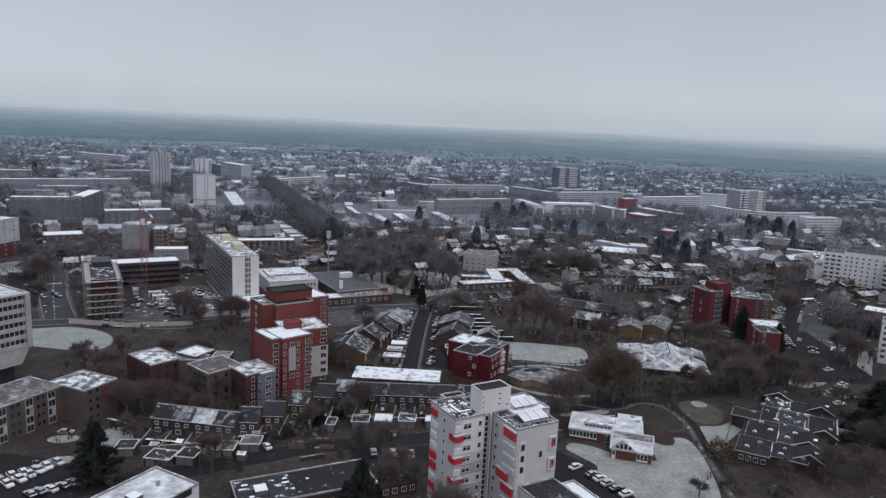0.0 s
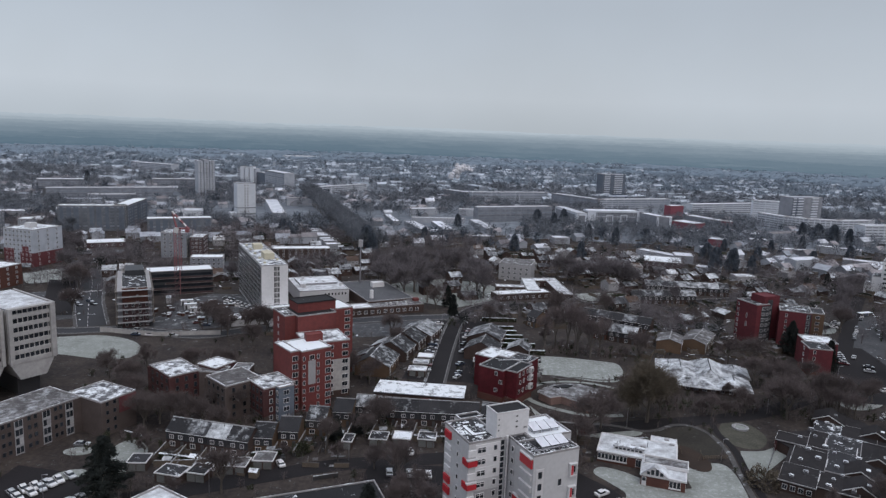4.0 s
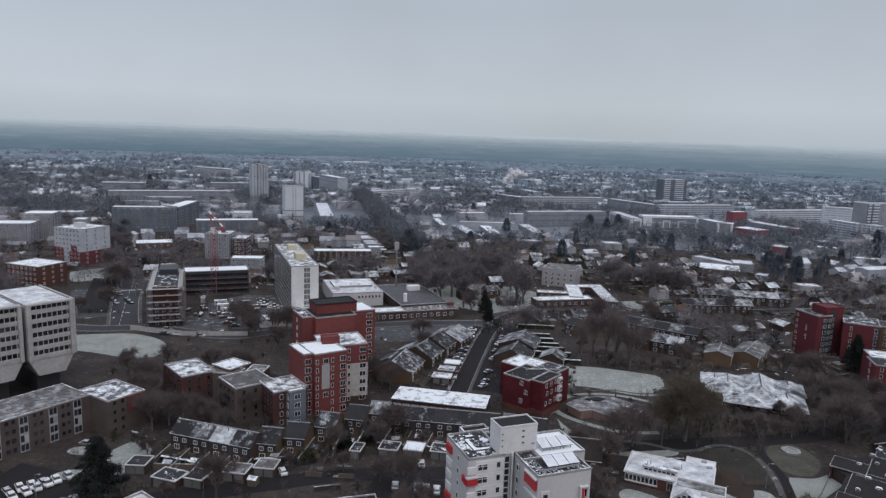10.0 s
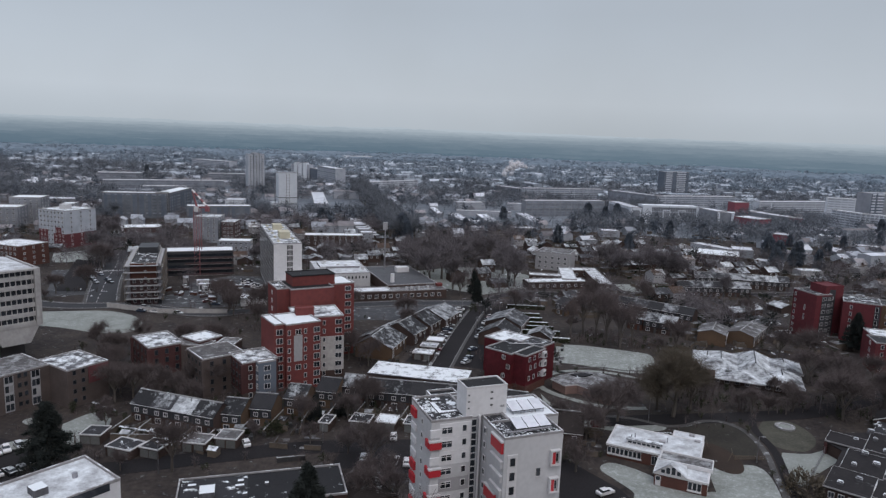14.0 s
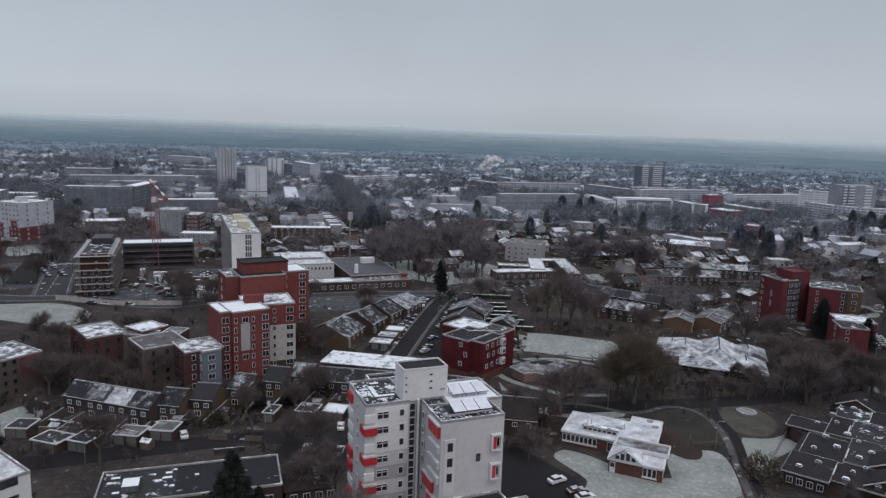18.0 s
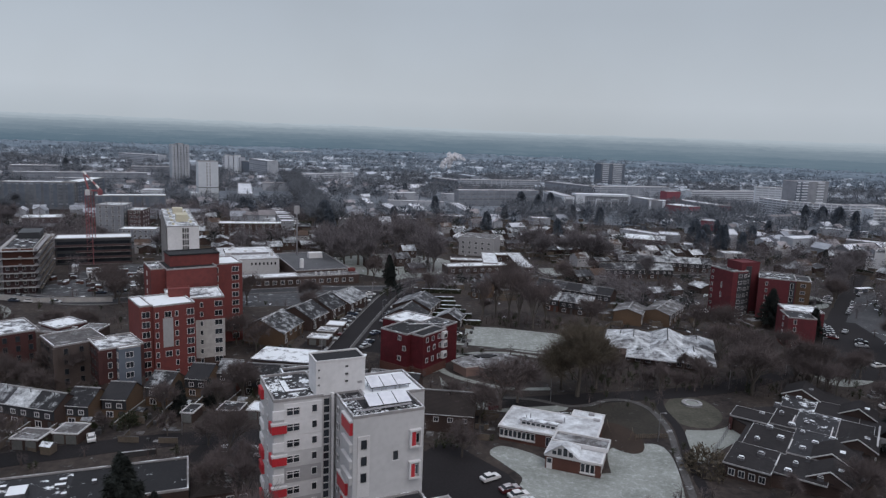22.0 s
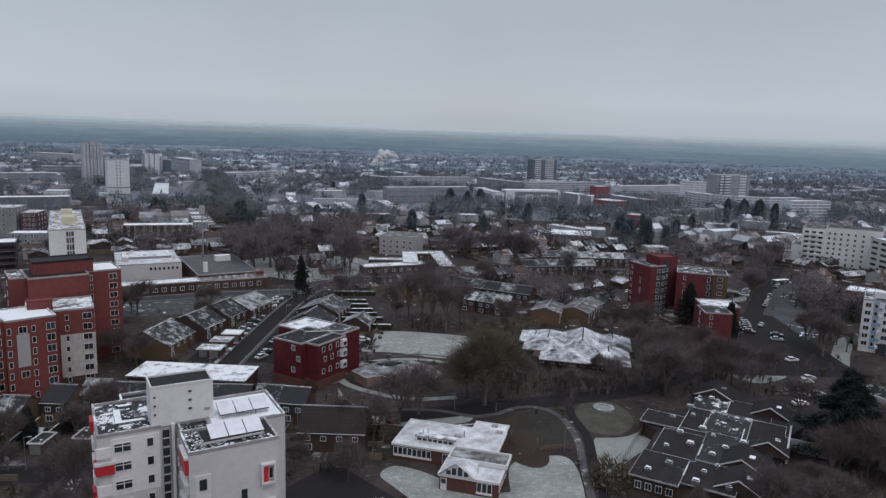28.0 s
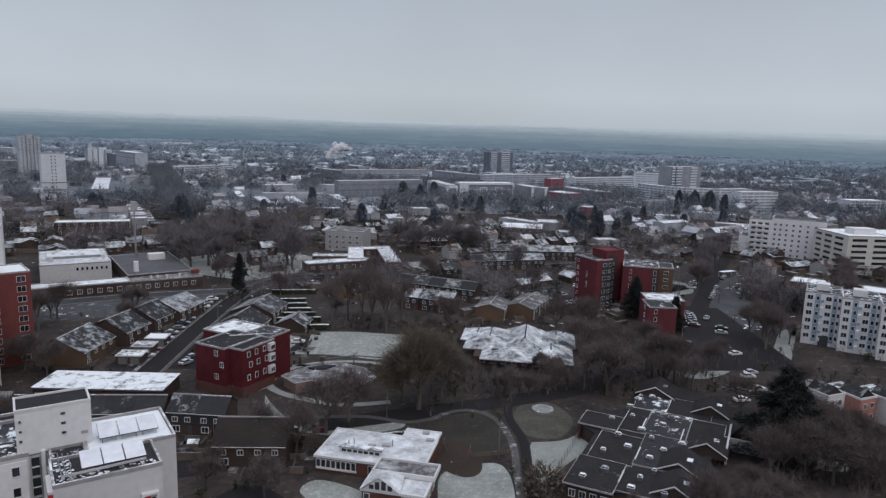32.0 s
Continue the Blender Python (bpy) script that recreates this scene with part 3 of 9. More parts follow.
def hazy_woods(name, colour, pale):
    """Glowing woodland with haze painted in: two tones in long patches, more haze colour towards the east."""
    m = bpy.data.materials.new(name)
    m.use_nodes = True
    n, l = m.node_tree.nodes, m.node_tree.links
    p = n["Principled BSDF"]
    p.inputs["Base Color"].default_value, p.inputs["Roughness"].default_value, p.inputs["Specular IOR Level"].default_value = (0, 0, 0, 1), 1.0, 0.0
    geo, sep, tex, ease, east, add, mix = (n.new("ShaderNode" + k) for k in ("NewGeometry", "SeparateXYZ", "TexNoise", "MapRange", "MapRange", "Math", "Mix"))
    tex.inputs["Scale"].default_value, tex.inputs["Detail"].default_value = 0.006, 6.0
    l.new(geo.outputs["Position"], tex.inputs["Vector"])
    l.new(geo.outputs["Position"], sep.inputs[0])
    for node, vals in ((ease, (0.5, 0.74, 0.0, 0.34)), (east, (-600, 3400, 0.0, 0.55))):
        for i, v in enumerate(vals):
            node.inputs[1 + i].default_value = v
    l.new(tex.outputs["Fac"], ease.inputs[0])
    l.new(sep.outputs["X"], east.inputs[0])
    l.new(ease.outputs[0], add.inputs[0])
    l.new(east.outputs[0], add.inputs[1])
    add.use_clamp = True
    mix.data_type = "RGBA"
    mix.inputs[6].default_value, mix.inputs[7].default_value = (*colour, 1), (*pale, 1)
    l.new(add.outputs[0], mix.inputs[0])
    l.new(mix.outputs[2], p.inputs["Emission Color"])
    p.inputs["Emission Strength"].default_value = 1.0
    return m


# ridges of woodland that close the view, haze painted in as an ever paler glow
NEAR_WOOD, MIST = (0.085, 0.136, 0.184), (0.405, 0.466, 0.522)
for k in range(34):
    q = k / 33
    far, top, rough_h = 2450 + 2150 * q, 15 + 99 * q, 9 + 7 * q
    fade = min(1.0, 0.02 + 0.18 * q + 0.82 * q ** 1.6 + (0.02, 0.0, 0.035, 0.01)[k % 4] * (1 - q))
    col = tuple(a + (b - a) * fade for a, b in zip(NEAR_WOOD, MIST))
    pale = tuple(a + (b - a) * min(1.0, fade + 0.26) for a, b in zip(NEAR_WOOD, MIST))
    s, n = Shape(), 1200
    for i in range(n):
        a = i * math.tau / n
        c, d = math.cos(a), math.sin(a)
        h = top + rough_h * noise.noise((2.6 * c + k * 7, 2.6 * d, k)) + 0.5 * rough_h * noise.noise((24 * c, 24 * d, k)) + 0.4 * rough_h * noise.noise((130 * c, 130 * d, k))
        s.v += [(far * c, far * d, -5), (far * c, far * d, h)]
    s.f = [(2 * i, 2 * i + 1, 2 * ((i + 1) % n) + 1, 2 * ((i + 1) % n)) for i in range(n)]
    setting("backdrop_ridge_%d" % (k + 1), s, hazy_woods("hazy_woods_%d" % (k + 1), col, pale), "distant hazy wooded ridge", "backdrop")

TAKEN = []


def take(x, y, r):
    TAKEN.append((x, y, r))


def joined_window(w, h):
    """Frame and pane in one mesh, for windows seen from far."""
    key = ("joined", round(w, 2), round(h, 2))
    if key not in _shared:
        s, panes = window_frame(w, h, 0.13, True)
        k = len(s.f)
        s.f += panes
        me = s.mesh("window")
        me.materials.append(M_FRAME)
        me.materials.append(M_GLASS)
        for i, p in enumerate(me.polygons):
            p.material_index = 1 if i >= k else 0
        _shared[key] = me
    return _shared[key]


def far_windows(parent, face, off, us, zs, w, h):
    me = joined_window(w, h)
    for z in zs:
        for u in us:
            part("window", me, None, parent, at=on_face(face, off, u, z))


def flats(name, label, x, y, yaw, boxes, group=""):
    """A building of several flat-roofed bodies: rows of x0, y0, x1, y1, height, wall, roof."""
    b = thing(name, x, y, yaw, label, "building", group)
    for x0, y0, x1, y1, h, wall, roof in boxes:
        body(b, x0, y0, x1, y1, h, wall, roof)
    c = Matrix.Translation((x, y, 0)) @ Matrix.Rotation(radians(yaw), 4, "Z") @ Vector(((boxes[0][0] + boxes[0][2]) / 2, (boxes[0][1] + boxes[0][3]) / 2, 0))
    take(c.x, c.y, 0.6 * max(boxes[0][2] - boxes[0][0], boxes[0][3] - boxes[0][1]))
    return b


# ---- the white apartment tower with red panels ----
def tower():
    b = thing("apartment_tower", 5.0, 151.3, 30, "pale grey apartment tower with red balcony panels and snowy roof", "apartment building")
    top = 26.3
    for x0, y0, x1, y1, h, roof in ((0, 0, 8.2, 12.2, top, M_FELT), (4, 12.2, 10, 15, top, M_FELT_DARK), (8.2, 0.5, 14.5, 11, top - 0.15, M_FELT_DARK),
                                    (10.2, -10.5, 22.1, -3.2, top, M_FELT), (14.5, -3.2, 25.2, 7.4, top, M_SNOWROOF), (10.4, -3.2, 14.5, 0.5, top - 0.1, M_FELT)):
        body(b, x0, y0, x1, y1, h, M_PALE, roof, up=0.5)
    take(12, 160, 22)
    part("lift_house", Shape().box(7.0, 0.25, top - 0.4, 15.5, 5.2, 31.6), M_WHITE, b, "plain white lift motor house")
    part("lift_house_parapet", Shape().rim(6.95, 0.2, 15.55, 5.25, 31.6, 32.0, 0.25), M_FRAME, b)
    part("lift_house_roof", Shape().box(7.2, 0.45, 31.6, 15.3, 5.0, 31.75), M_FELT_DARK, b)
    for z in (27.9, 29.2, 30.5):
        part("vent", Shape().box(12.0, 0.12, z, 12.5, 0.26, z + 0.28), M_DARKFRAME, b)
        part("vent", Shape().box(7.35, 0.12, z - 0.2, 7.65, 0.26, z + 0.05), M_DARKFRAME, b)
    part("vent", Shape().box(14.2, 0.12, 27.4, 15.0, 0.26, 27.8), M_GREY, b)
    dz = 2.78
    # front of the narrow wing
    for k in range(8):
        z = top - 2.95 - dz * k
        part("spandrel", Shape().box(1.7, -0.12, z - 0.75, 7.95, 0.02, z + 2.0), M_WHITE, b, "white rendered panel") if k in (0, 1, 2) else \
            part("spandrel", Shape().box(1.7, -0.08, z - 0.75, 7.95, 0.02, z + 2.0), M_PALE if k % 2 else M_GREY, b, "grey rendered panel")
        window(b, "front", -0.14, 3.15, z, 2.2, 1.35, "white")
        window(b, "front", -0.14, 6.7, z + 0.1, 0.95, 1.35, "white")
        part("window_mullion", Shape().box(3.09, -0.24, z + 0.05, 3.21, -0.13, z + 1.3), M_FRAME, b)
        part("window_transom", Shape().box(2.1, -0.24, z + 0.85, 4.2, -0.13, z + 0.95), M_FRAME, b)
        if k % 2:
            part("balcony_panel", Shape().box(-0.35, -0.45, z - 0.1, 2.05, 0.3, z + 1.35).box(-0.45, 0.3, z - 0.1, -0.05, 2.2, z + 1.35), M_REDPANEL, b, "bright red corner balcony panel")
            part("balcony_coping", Shape().box(-0.45, -0.55, z + 1.35, 2.15, 0.3, z + 1.7), M_FRAME, b)
        else:
            part("balcony_panel", Shape().box(-0.2, -0.3, z - 0.5, 1.65, 0.2, z + 1.0), M_WHITE, b)
        # stair windows between the wings
        part("stair_window", Shape().box(8.45, 0.4, z - 0.5, 9.35, 0.55, z + 1.9), M_GLASS, b, "dark stair window")
        part("transom", Shape().box(8.45, 0.32, z + 0.6, 9.35, 0.42, z + 0.75), M_FRAME, b)
    part("fin", Shape().box(9.55, -0.25, 0, 10.0, 0.52, top), M_WHITE, b, "white vertical fin beside the stair")
    for x in (10.05, 9.45):
        part("downpipe", Shape().tube((x, -0.35, 0), (x, -0.35, top - 0.6), 0.07, 0.07), M_METAL, b)
    # left flank of the narrow wing
    for k in range(8):
        z = top - 3.1 - dz * k
        if k in (0, 4, 5, 7):
            part("balcony_panel", Shape().box(-0.5, 8.6, z, 0.02, 11.4, z + 1.7), M_REDPANEL, b, "bright red balcony panel")
        else:
            part("balcony_panel", Shape().box(-0.35, 8.6, z, 0.02, 11.4, z + 1.3), M_WHITE, b)
        window(b, "left", -0.02, 5.2, z + 0.2, 0.9, 1.2, "white")
    # front of the broad wing
    f = -10.5
    part("window_surround", Shape().box(10.9, f - 0.16, 12.6, 12.9, f + 0.02, top - 3.5), M_FRAME, b, "white vertical window surround")
    for k in range(3):
        window(b, "front", f - 0.17, 11.9, top - 5.6 - dz * k, 0.95, 1.5, "dark")
    window(b, "front", f - 0.02, 17.3, top - 8.3, 0.8, 1.5, "dark")
    part("sill", Shape().box(16.8, f - 0.2, top - 8.45, 17.8, f, top - 8.32), M_FRAME, b)
    for k in range(2):
        z = top - 6.5 - 5.4 * k
        part("bay_frame", Shape().rim(0, 0, 2.0, 3.0, 0, 0.75, 0.28), M_FRAME, b, "white frame of a bay window",
             at=Matrix.Translation((19.5, f, z)) @ Matrix.Rotation(radians(90), 4, "X"))
        part("bay_panel", Shape().box(19.78, f - 0.5, z + 0.28, 20.55, f, z + 2.72), M_REDPANEL, b, "bright red bay panel")
        window(b, "front", f - 0.35, 20.88, z + 0.6, 0.66, 1.8, "white")
    # left flank of the broad wing, with balconies
    for k in range(8):
        z = top - 3.3 - dz * k
        red = k in (0, 4, 5)
        y0, y1 = (-10.2, -5.6) if k != 4 else (-8.0, -3.4)
        part("balcony_panel", Shape().box(9.72, y0, z, 10.22, y1, z + (2.1 if red else 1.2)), M_REDPANEL if red else M_PALE, b,
             "bright red balcony panel" if red else "pale glazed balcony front")
        part("balcony_coping", Shape().box(9.66, y0 - 0.06, z + (2.1 if red else 1.2), 10.22, y1 + 0.06, z + (2.4 if red else 1.34)), M_FRAME, b)
        window(b, "left", 10.18, -2.0, z + 0.3, 1.0, 1.3, "white")
    for z in [top - 3 - dz * k for k in range(8)]:
        for u in (-1.0, 2.5, 5.5):
            window(b, "right", 25.22, u, z, 1.2, 1.3, "white")
    # snowed-in solar panels on their frames
    for row, (x0, y0) in enumerate(((13.4, -8.6), (16.2, -1.0))):
        for i in range(3):
            x = x0 + i * 2.45
            m = pose(x, y0, top + 0.35, 14, 0, 0)
            p = part("solar_panel", Shape().box(0, 0, 0, 2.3, 3.3, 0.12), M_SOLAR, b, "solar panel under snow", at=m)
            part("panel_edge", Shape().rim(-0.03, -0.03, 2.33, 3.33, -0.05, 0.1, 0.06), M_DARKFRAME, p)
            for px in (0.3, 2.0):
                part("panel_leg", Shape().box(x + px, y0 + 3.0, top - 0.4, x + px + 0.1, y0 + 3.1, top + 1.1), M_METAL, b)
                part("panel_leg", Shape().box(x + px, y0 + 0.2, top - 0.4, x + px + 0.1, y0 + 0.3, top + 0.36), M_METAL, b)
    for x, y0, y1 in ((11.2, -9.6, -2.5), (11.7, -9.6, -2.8), (12.3, -9.2, -3.0)):
        part("roof_pipe", Shape().tube((x, y0, top + 0.25), (x, y1, top + 0.25), 0.06, 0.06), M_METAL, b)
    for y in (-9.4, -9.1, -8.9):
        part("roof_pipe", Shape().tube((11.2, y, top + 0.2), (20.5, y + 0.2, top + 0.2), 0.06, 0.06), M_METAL, b)
    rnd = random.Random(4)
    s = Shape()
    for x0, y0, x1, y1 in ((0.7, 0.7, 7.0, 11.5), (10.8, -9.8, 21.4, -8.8), (10.8, -9.8, 12.6, -4)):
        for _ in range(34):
            x, y, r = rnd.uniform(x0, x1), rnd.uniform(y0, y1), rnd.uniform(0.1, 0.24)
            s.box(x - r, y - r, top - 0.42, x + r, y + r, top - 0.22)
    tagged(part("ballast", s, M_SNOWROOF, b, "snow-capped ballast blocks"), kind="stuff")
    for x0, y0, x1, y1 in ((2.6, 3.2, 3.5, 8.6), (3.5, 3.2, 6.2, 4.0), (5.2, 4.6, 6.6, 6.2), (3.4, 9.6, 5.0, 10.4)):
        part("roof_duct", Shape().box(x0, y0, top - 0.4, x1, y1, top - 0.05), M_SNOWROOF, b)
    # lower block before the tower
    body(b, 11.6, -24.5, 21.6, -10.6, 12.0, M_PALE, M_FELT, up=0.5)
    body(b, 21.6, -24.5, 25.4, -13.8, 12.0, M_PALE, M_SNOWROOF, up=0.5)
    for k in range(4):
        for u in (-22, -18.5, -15.5):
            window(b, "right", 25.42, u, 1.0 + dz * k, 1.2, 1.3)
    return b


tower()

# ---- the nursery ----
def nursery():
    b = thing("nursery", 41.6, 200.4, -15, "low brick nursery with snowy flat roofs and white fascia", "nursery")
    take(54, 200, 15)
    for x0, y0, x1, y1, h in ((0, 0, 22.6, 13.3, 3.6), (14.6, 13.3, 22.4, 17.4, 3.5), (12.9, -9.4, 25.2, 0, 3.4), (14.4, 0, 25.2, 5.2, 3.2)):
        if (x0, y0) == (14.4, 0):
            continue
        part("wall", Shape().box(x0 + 0.3, y0 + 0.3, 0, x1 - 0.3, y1 - 0.3, h - 0.5), M_BRICK, b)
        part("fascia", Shape().rim(x0, y0, x1, y1, h - 0.5, h, 0.4), M_FRAME, b, "white roof fascia")
        part("roof", Shape().box(x0 + 0.35, y0 + 0.35, h - 0.5, x1 - 0.35, y1 - 0.35, h - 0.1), M_SNOWCLEAN, b, "flat roof under snow")
    part("raised_roof", Shape().rim(13.4, -3.8, 25.6, 1.6, 3.4, 4.3, 0.3), M_FRAME, b)
    part("raised_roof_cover", Shape().box(13.7, -3.5, 3.4, 25.3, 1.3, 3.85), M_PATCHROOF, b)
    # gable over the play room
    part("gable", Shape().extrude_y([(13.4, 3.4), (20.2, 3.4), (16.6, 6.0)], -9.5, -9.1), M_FRAME, b, "white glazed gable")
    g = Shape()
    g.add([(13.0, -9.8, 3.45), (16.6, -9.8, 6.15), (16.6, -3.8, 4.4), (13.4, -3.8, 3.9)], [(0, 1, 2, 3)])
    g.add([(16.6, -9.8, 6.15), (20.6, -9.8, 3.45), (19.8, -3.8, 3.9), (16.6, -3.8, 4.4)], [(0, 1, 2, 3)])
    part("gable_roof", g, M_SNOWCLEAN, b, "snowy gable roof")
    for x, h in ((14.7, 0.8), (15.8, 1.4), (17.0, 1.7), (18.2, 0.95)):
        part("gable_pane", Shape().box(x, -9.58, 3.65, x + 0.85, -9.48, 3.65 + h), M_GLASS, b)
    window_grid(b, "front", 0.28, [0.9 + 1.05 * i for i in range(8)], [1.1], 0.98, 1.7)
    part("window_apron", Shape().box(0.4, 0.1, 0.75, 8.9, 0.32, 1.08), M_FRAME, b)
    window(b, "front", 0.28, 12.0, 0.4, 1.5, 2.3)
    part("door", Shape().box(13.5, -9.2, 0.05, 14.7, -9.06, 2.5), M_FRAME, b, "white glazed double door")
    window(b, "front", -9.2, 14.1, 1.3, 1.1, 1.2)
    window_grid(b, "front", -9.1, [21.2, 22.2, 23.2], [0.7], 0.95, 2.0)
    part("window_apron", Shape().box(20.6, -9.35, 0.4, 23.8, -9.08, 0.7), M_FRAME, b)
    window_grid(b, "right", 24.9, [-8, -6.8, -5.6, -4.4, -2.4, -1.2], [0.9], 1.0, 1.9)
    # clerestory and roof furniture
    part("clerestory", Shape().box(4.6, 2.6, 3.4, 13.2, 4.0, 4.7), M_FRAME, b, "white clerestory with a row of windows")
    for i in range(7):
        part("clerestory_pane", Shape().box(5.0 + 1.15 * i, 2.54, 3.85, 5.9 + 1.15 * i, 2.62, 4.4), M_GLASS, b)
    part("clerestory_cover", Shape().box(4.4, 2.4, 4.7, 13.4, 4.2, 4.85), M_SNOWROOF, b)
    for x, y, w in ((9.2, 6.2, 1.5), (12.0, 7.2, 1.6), (18.6, 15.2, 1.4), (20.2, 12.0, 1.5)):
        part("rooflight", Shape().box(x, y, 3.4, x + w, y + 0.9, 3.95), M_GREY, b)
    for x, y in ((5.4, 5.6), (6.1, 6.8), (14.0, 8.0)):
        part("roof_pipe", Shape().tube((x, y, 3.4), (x, y, 4.9), 0.12, 0.12), M_METAL, b)
    return b


nursery()

# ---- crimson house by the street ----
def crimson_house():
    b = flats("crimson_house", "crimson boarded apartment house with white framed windows", 5.6, 244.0, -30,
              [(0, 0, 10.0, 13.5, 12.5, M_CRIMSON, M_FELT_DARK), (10.0, 1.6, 14.6, 13.2, 12.5, M_CRIMSON, M_FELT_DARK), (-8.0, 10.4, 4.0, 22, 12.2, M_CRIMSON, M_SNOWROOF),
               (4.0, 13.5, 12.6, 22, 12.3, M_CRIMSON, M_FELT)])
    part("plinth", Shape().box(-0.12, -0.12, 0, 10.12, 13.6, 2.4).box(10.1, 1.48, 0, 14.72, 13.3, 2.4), M_BRICK, b, "brick ground storey")
    for z in (3.9, 7.2, 10.0):
        window(b, "front", -0.02, 7.2 if z != 7.2 else 9.0, z, 1.25, 1.5)
        for u in (3.6, 6.4, 9.4):
            window(b, "right", 14.62, u + 0.7 * (z == 7.2), z, 1.1, 1.5)
        part("bay", Shape().box(14.6, 10.6, z - 0.3, 15.5, 12.6, z + 1.8), M_FRAME, b)
        window(b, "right", 15.52, 11.6, z, 1.6, 1.3)
        window(b, "left", -8.02, 14.0, z, 1.1, 1.4)
    for k, x in enumerate((1.0, 2.2)):
        part("roof_rail", Shape().tube((2 + x, 9 + 2 * k, 12.3), (9 + x, 16 + k, 12.3), 0.07, 0.07), M_FRAME, b)
    return b


crimson_house()

# ---- red flats ----
def red_flats():
    b = flats("red_flats", "tall red rendered apartment block with snowy flat roofs", -55.8, 219.4, 43,
              [(0, 0, 3.2, 12.2, 21.4, M_REDWALL, M_SNOWROOF), (3.2, -1.6, 14.2, 11.6, 21.4, M_REDWALL, M_SNOWROOF)])
    take(-55, 240, 22)
    dz = 2.8
    for k in range(7):
        z = 1.0 + dz * k
        for u in (1.55,):
            window(b, "front", -0.02, u, z, 2.1, 1.8)
        window(b, "front", -1.62, 12.9, z, 2.0, 1.8)
        for u in (4.0, 9.2):
            window(b, "front", -1.62, u, z, 0.9, 1.6)
        if k in (2, 6):
            window(b, "front", -1.62, 6.9, z, 1.8, 1.7)
        if k > 3:
            window(b, "right", 14.22, 4.0, z, 1.6, 1.6)
    part("panel", Shape().box(5.5, -1.75, 9.4, 8.2, -1.58, 17.6), M_GREY, b, "weathered grey facade panel")
    c = flats("red_flats", "red and pale grey apartment block with snowy roof", -48.5, 233.5, 31, [(-6, 0, 9.6, 14, 20.8, M_REDWALL, M_SNOWROOF)])
    part("lower_render", Shape().box(1.5, -0.08, 2.5, 9.68, 14.06, 14.0), M_CONCRETE, c, "pale rendered lower storeys")
    part("base", Shape().box(1.5, -0.1, 0, 9.7, 14.1, 2.5), M_DARKBRICK, c)
    part("roof_box", Shape().box(-5.5, 1.2, 20.4, 0.2, 4.6, 23.2).rim(-5.6, 1.1, 0.3, 4.7, 23.2, 23.5, 0.25), M_REDWALL, c, "red stair head on the roof")
    for k in range(7):
        z = 1.0 + dz * k
        window(c, "front", -0.1, 3.2, z, 0.9, 1.5)
        window(c, "front", -0.1, 7.9, z, 2.2, 1.7)
        window(c, "right", 9.7, 4, z, 1.4, 1.5)
        window(c, "right", 9.7, 9, z, 1.4, 1.5)
    d = flats("red_flats", "tallest red rendered apartment block with set-back top storey", -60.2, 243.0, 38,
              [(0, 0, 15.0, 14.5, 26.8, M_REDWALL, M_FELT_DARK), (-4, 2.5, 0, 14.5, 26.8, M_REDWALL, M_FELT), (15, 5.5, 24.5, 18, 26.4, M_REDWALL, M_SNOWROOF)])
    part("top_storey", Shape().box(2.0, 5.0, 26.4, 17, 13.5, 29.8), M_REDWALL, d, "red set-back top storey")
    part("top_roof", Shape().rim(1.8, 4.8, 17.2, 13.7, 29.8, 30.2, 0.4).box(2.2, 5.2, 29.8, 16.8, 13.3, 29.95), M_FELT_DARK, d)
    for k in range(9):
        z = 1.0 + dz * k
        window(d, "front", 5.46, 16.2, z, 1.2, 1.7)
        window(d, "front", 5.46, 22.2, z, 2.2, 1.7)
        window(d, "right", 24.52, 10, z, 1.3, 1.5)
        window(d, "right", 24.52, 15, z, 1.3, 1.5)
        window(d, "left", -4.02, 9.0, z, 1.2, 1.5)


red_flats()


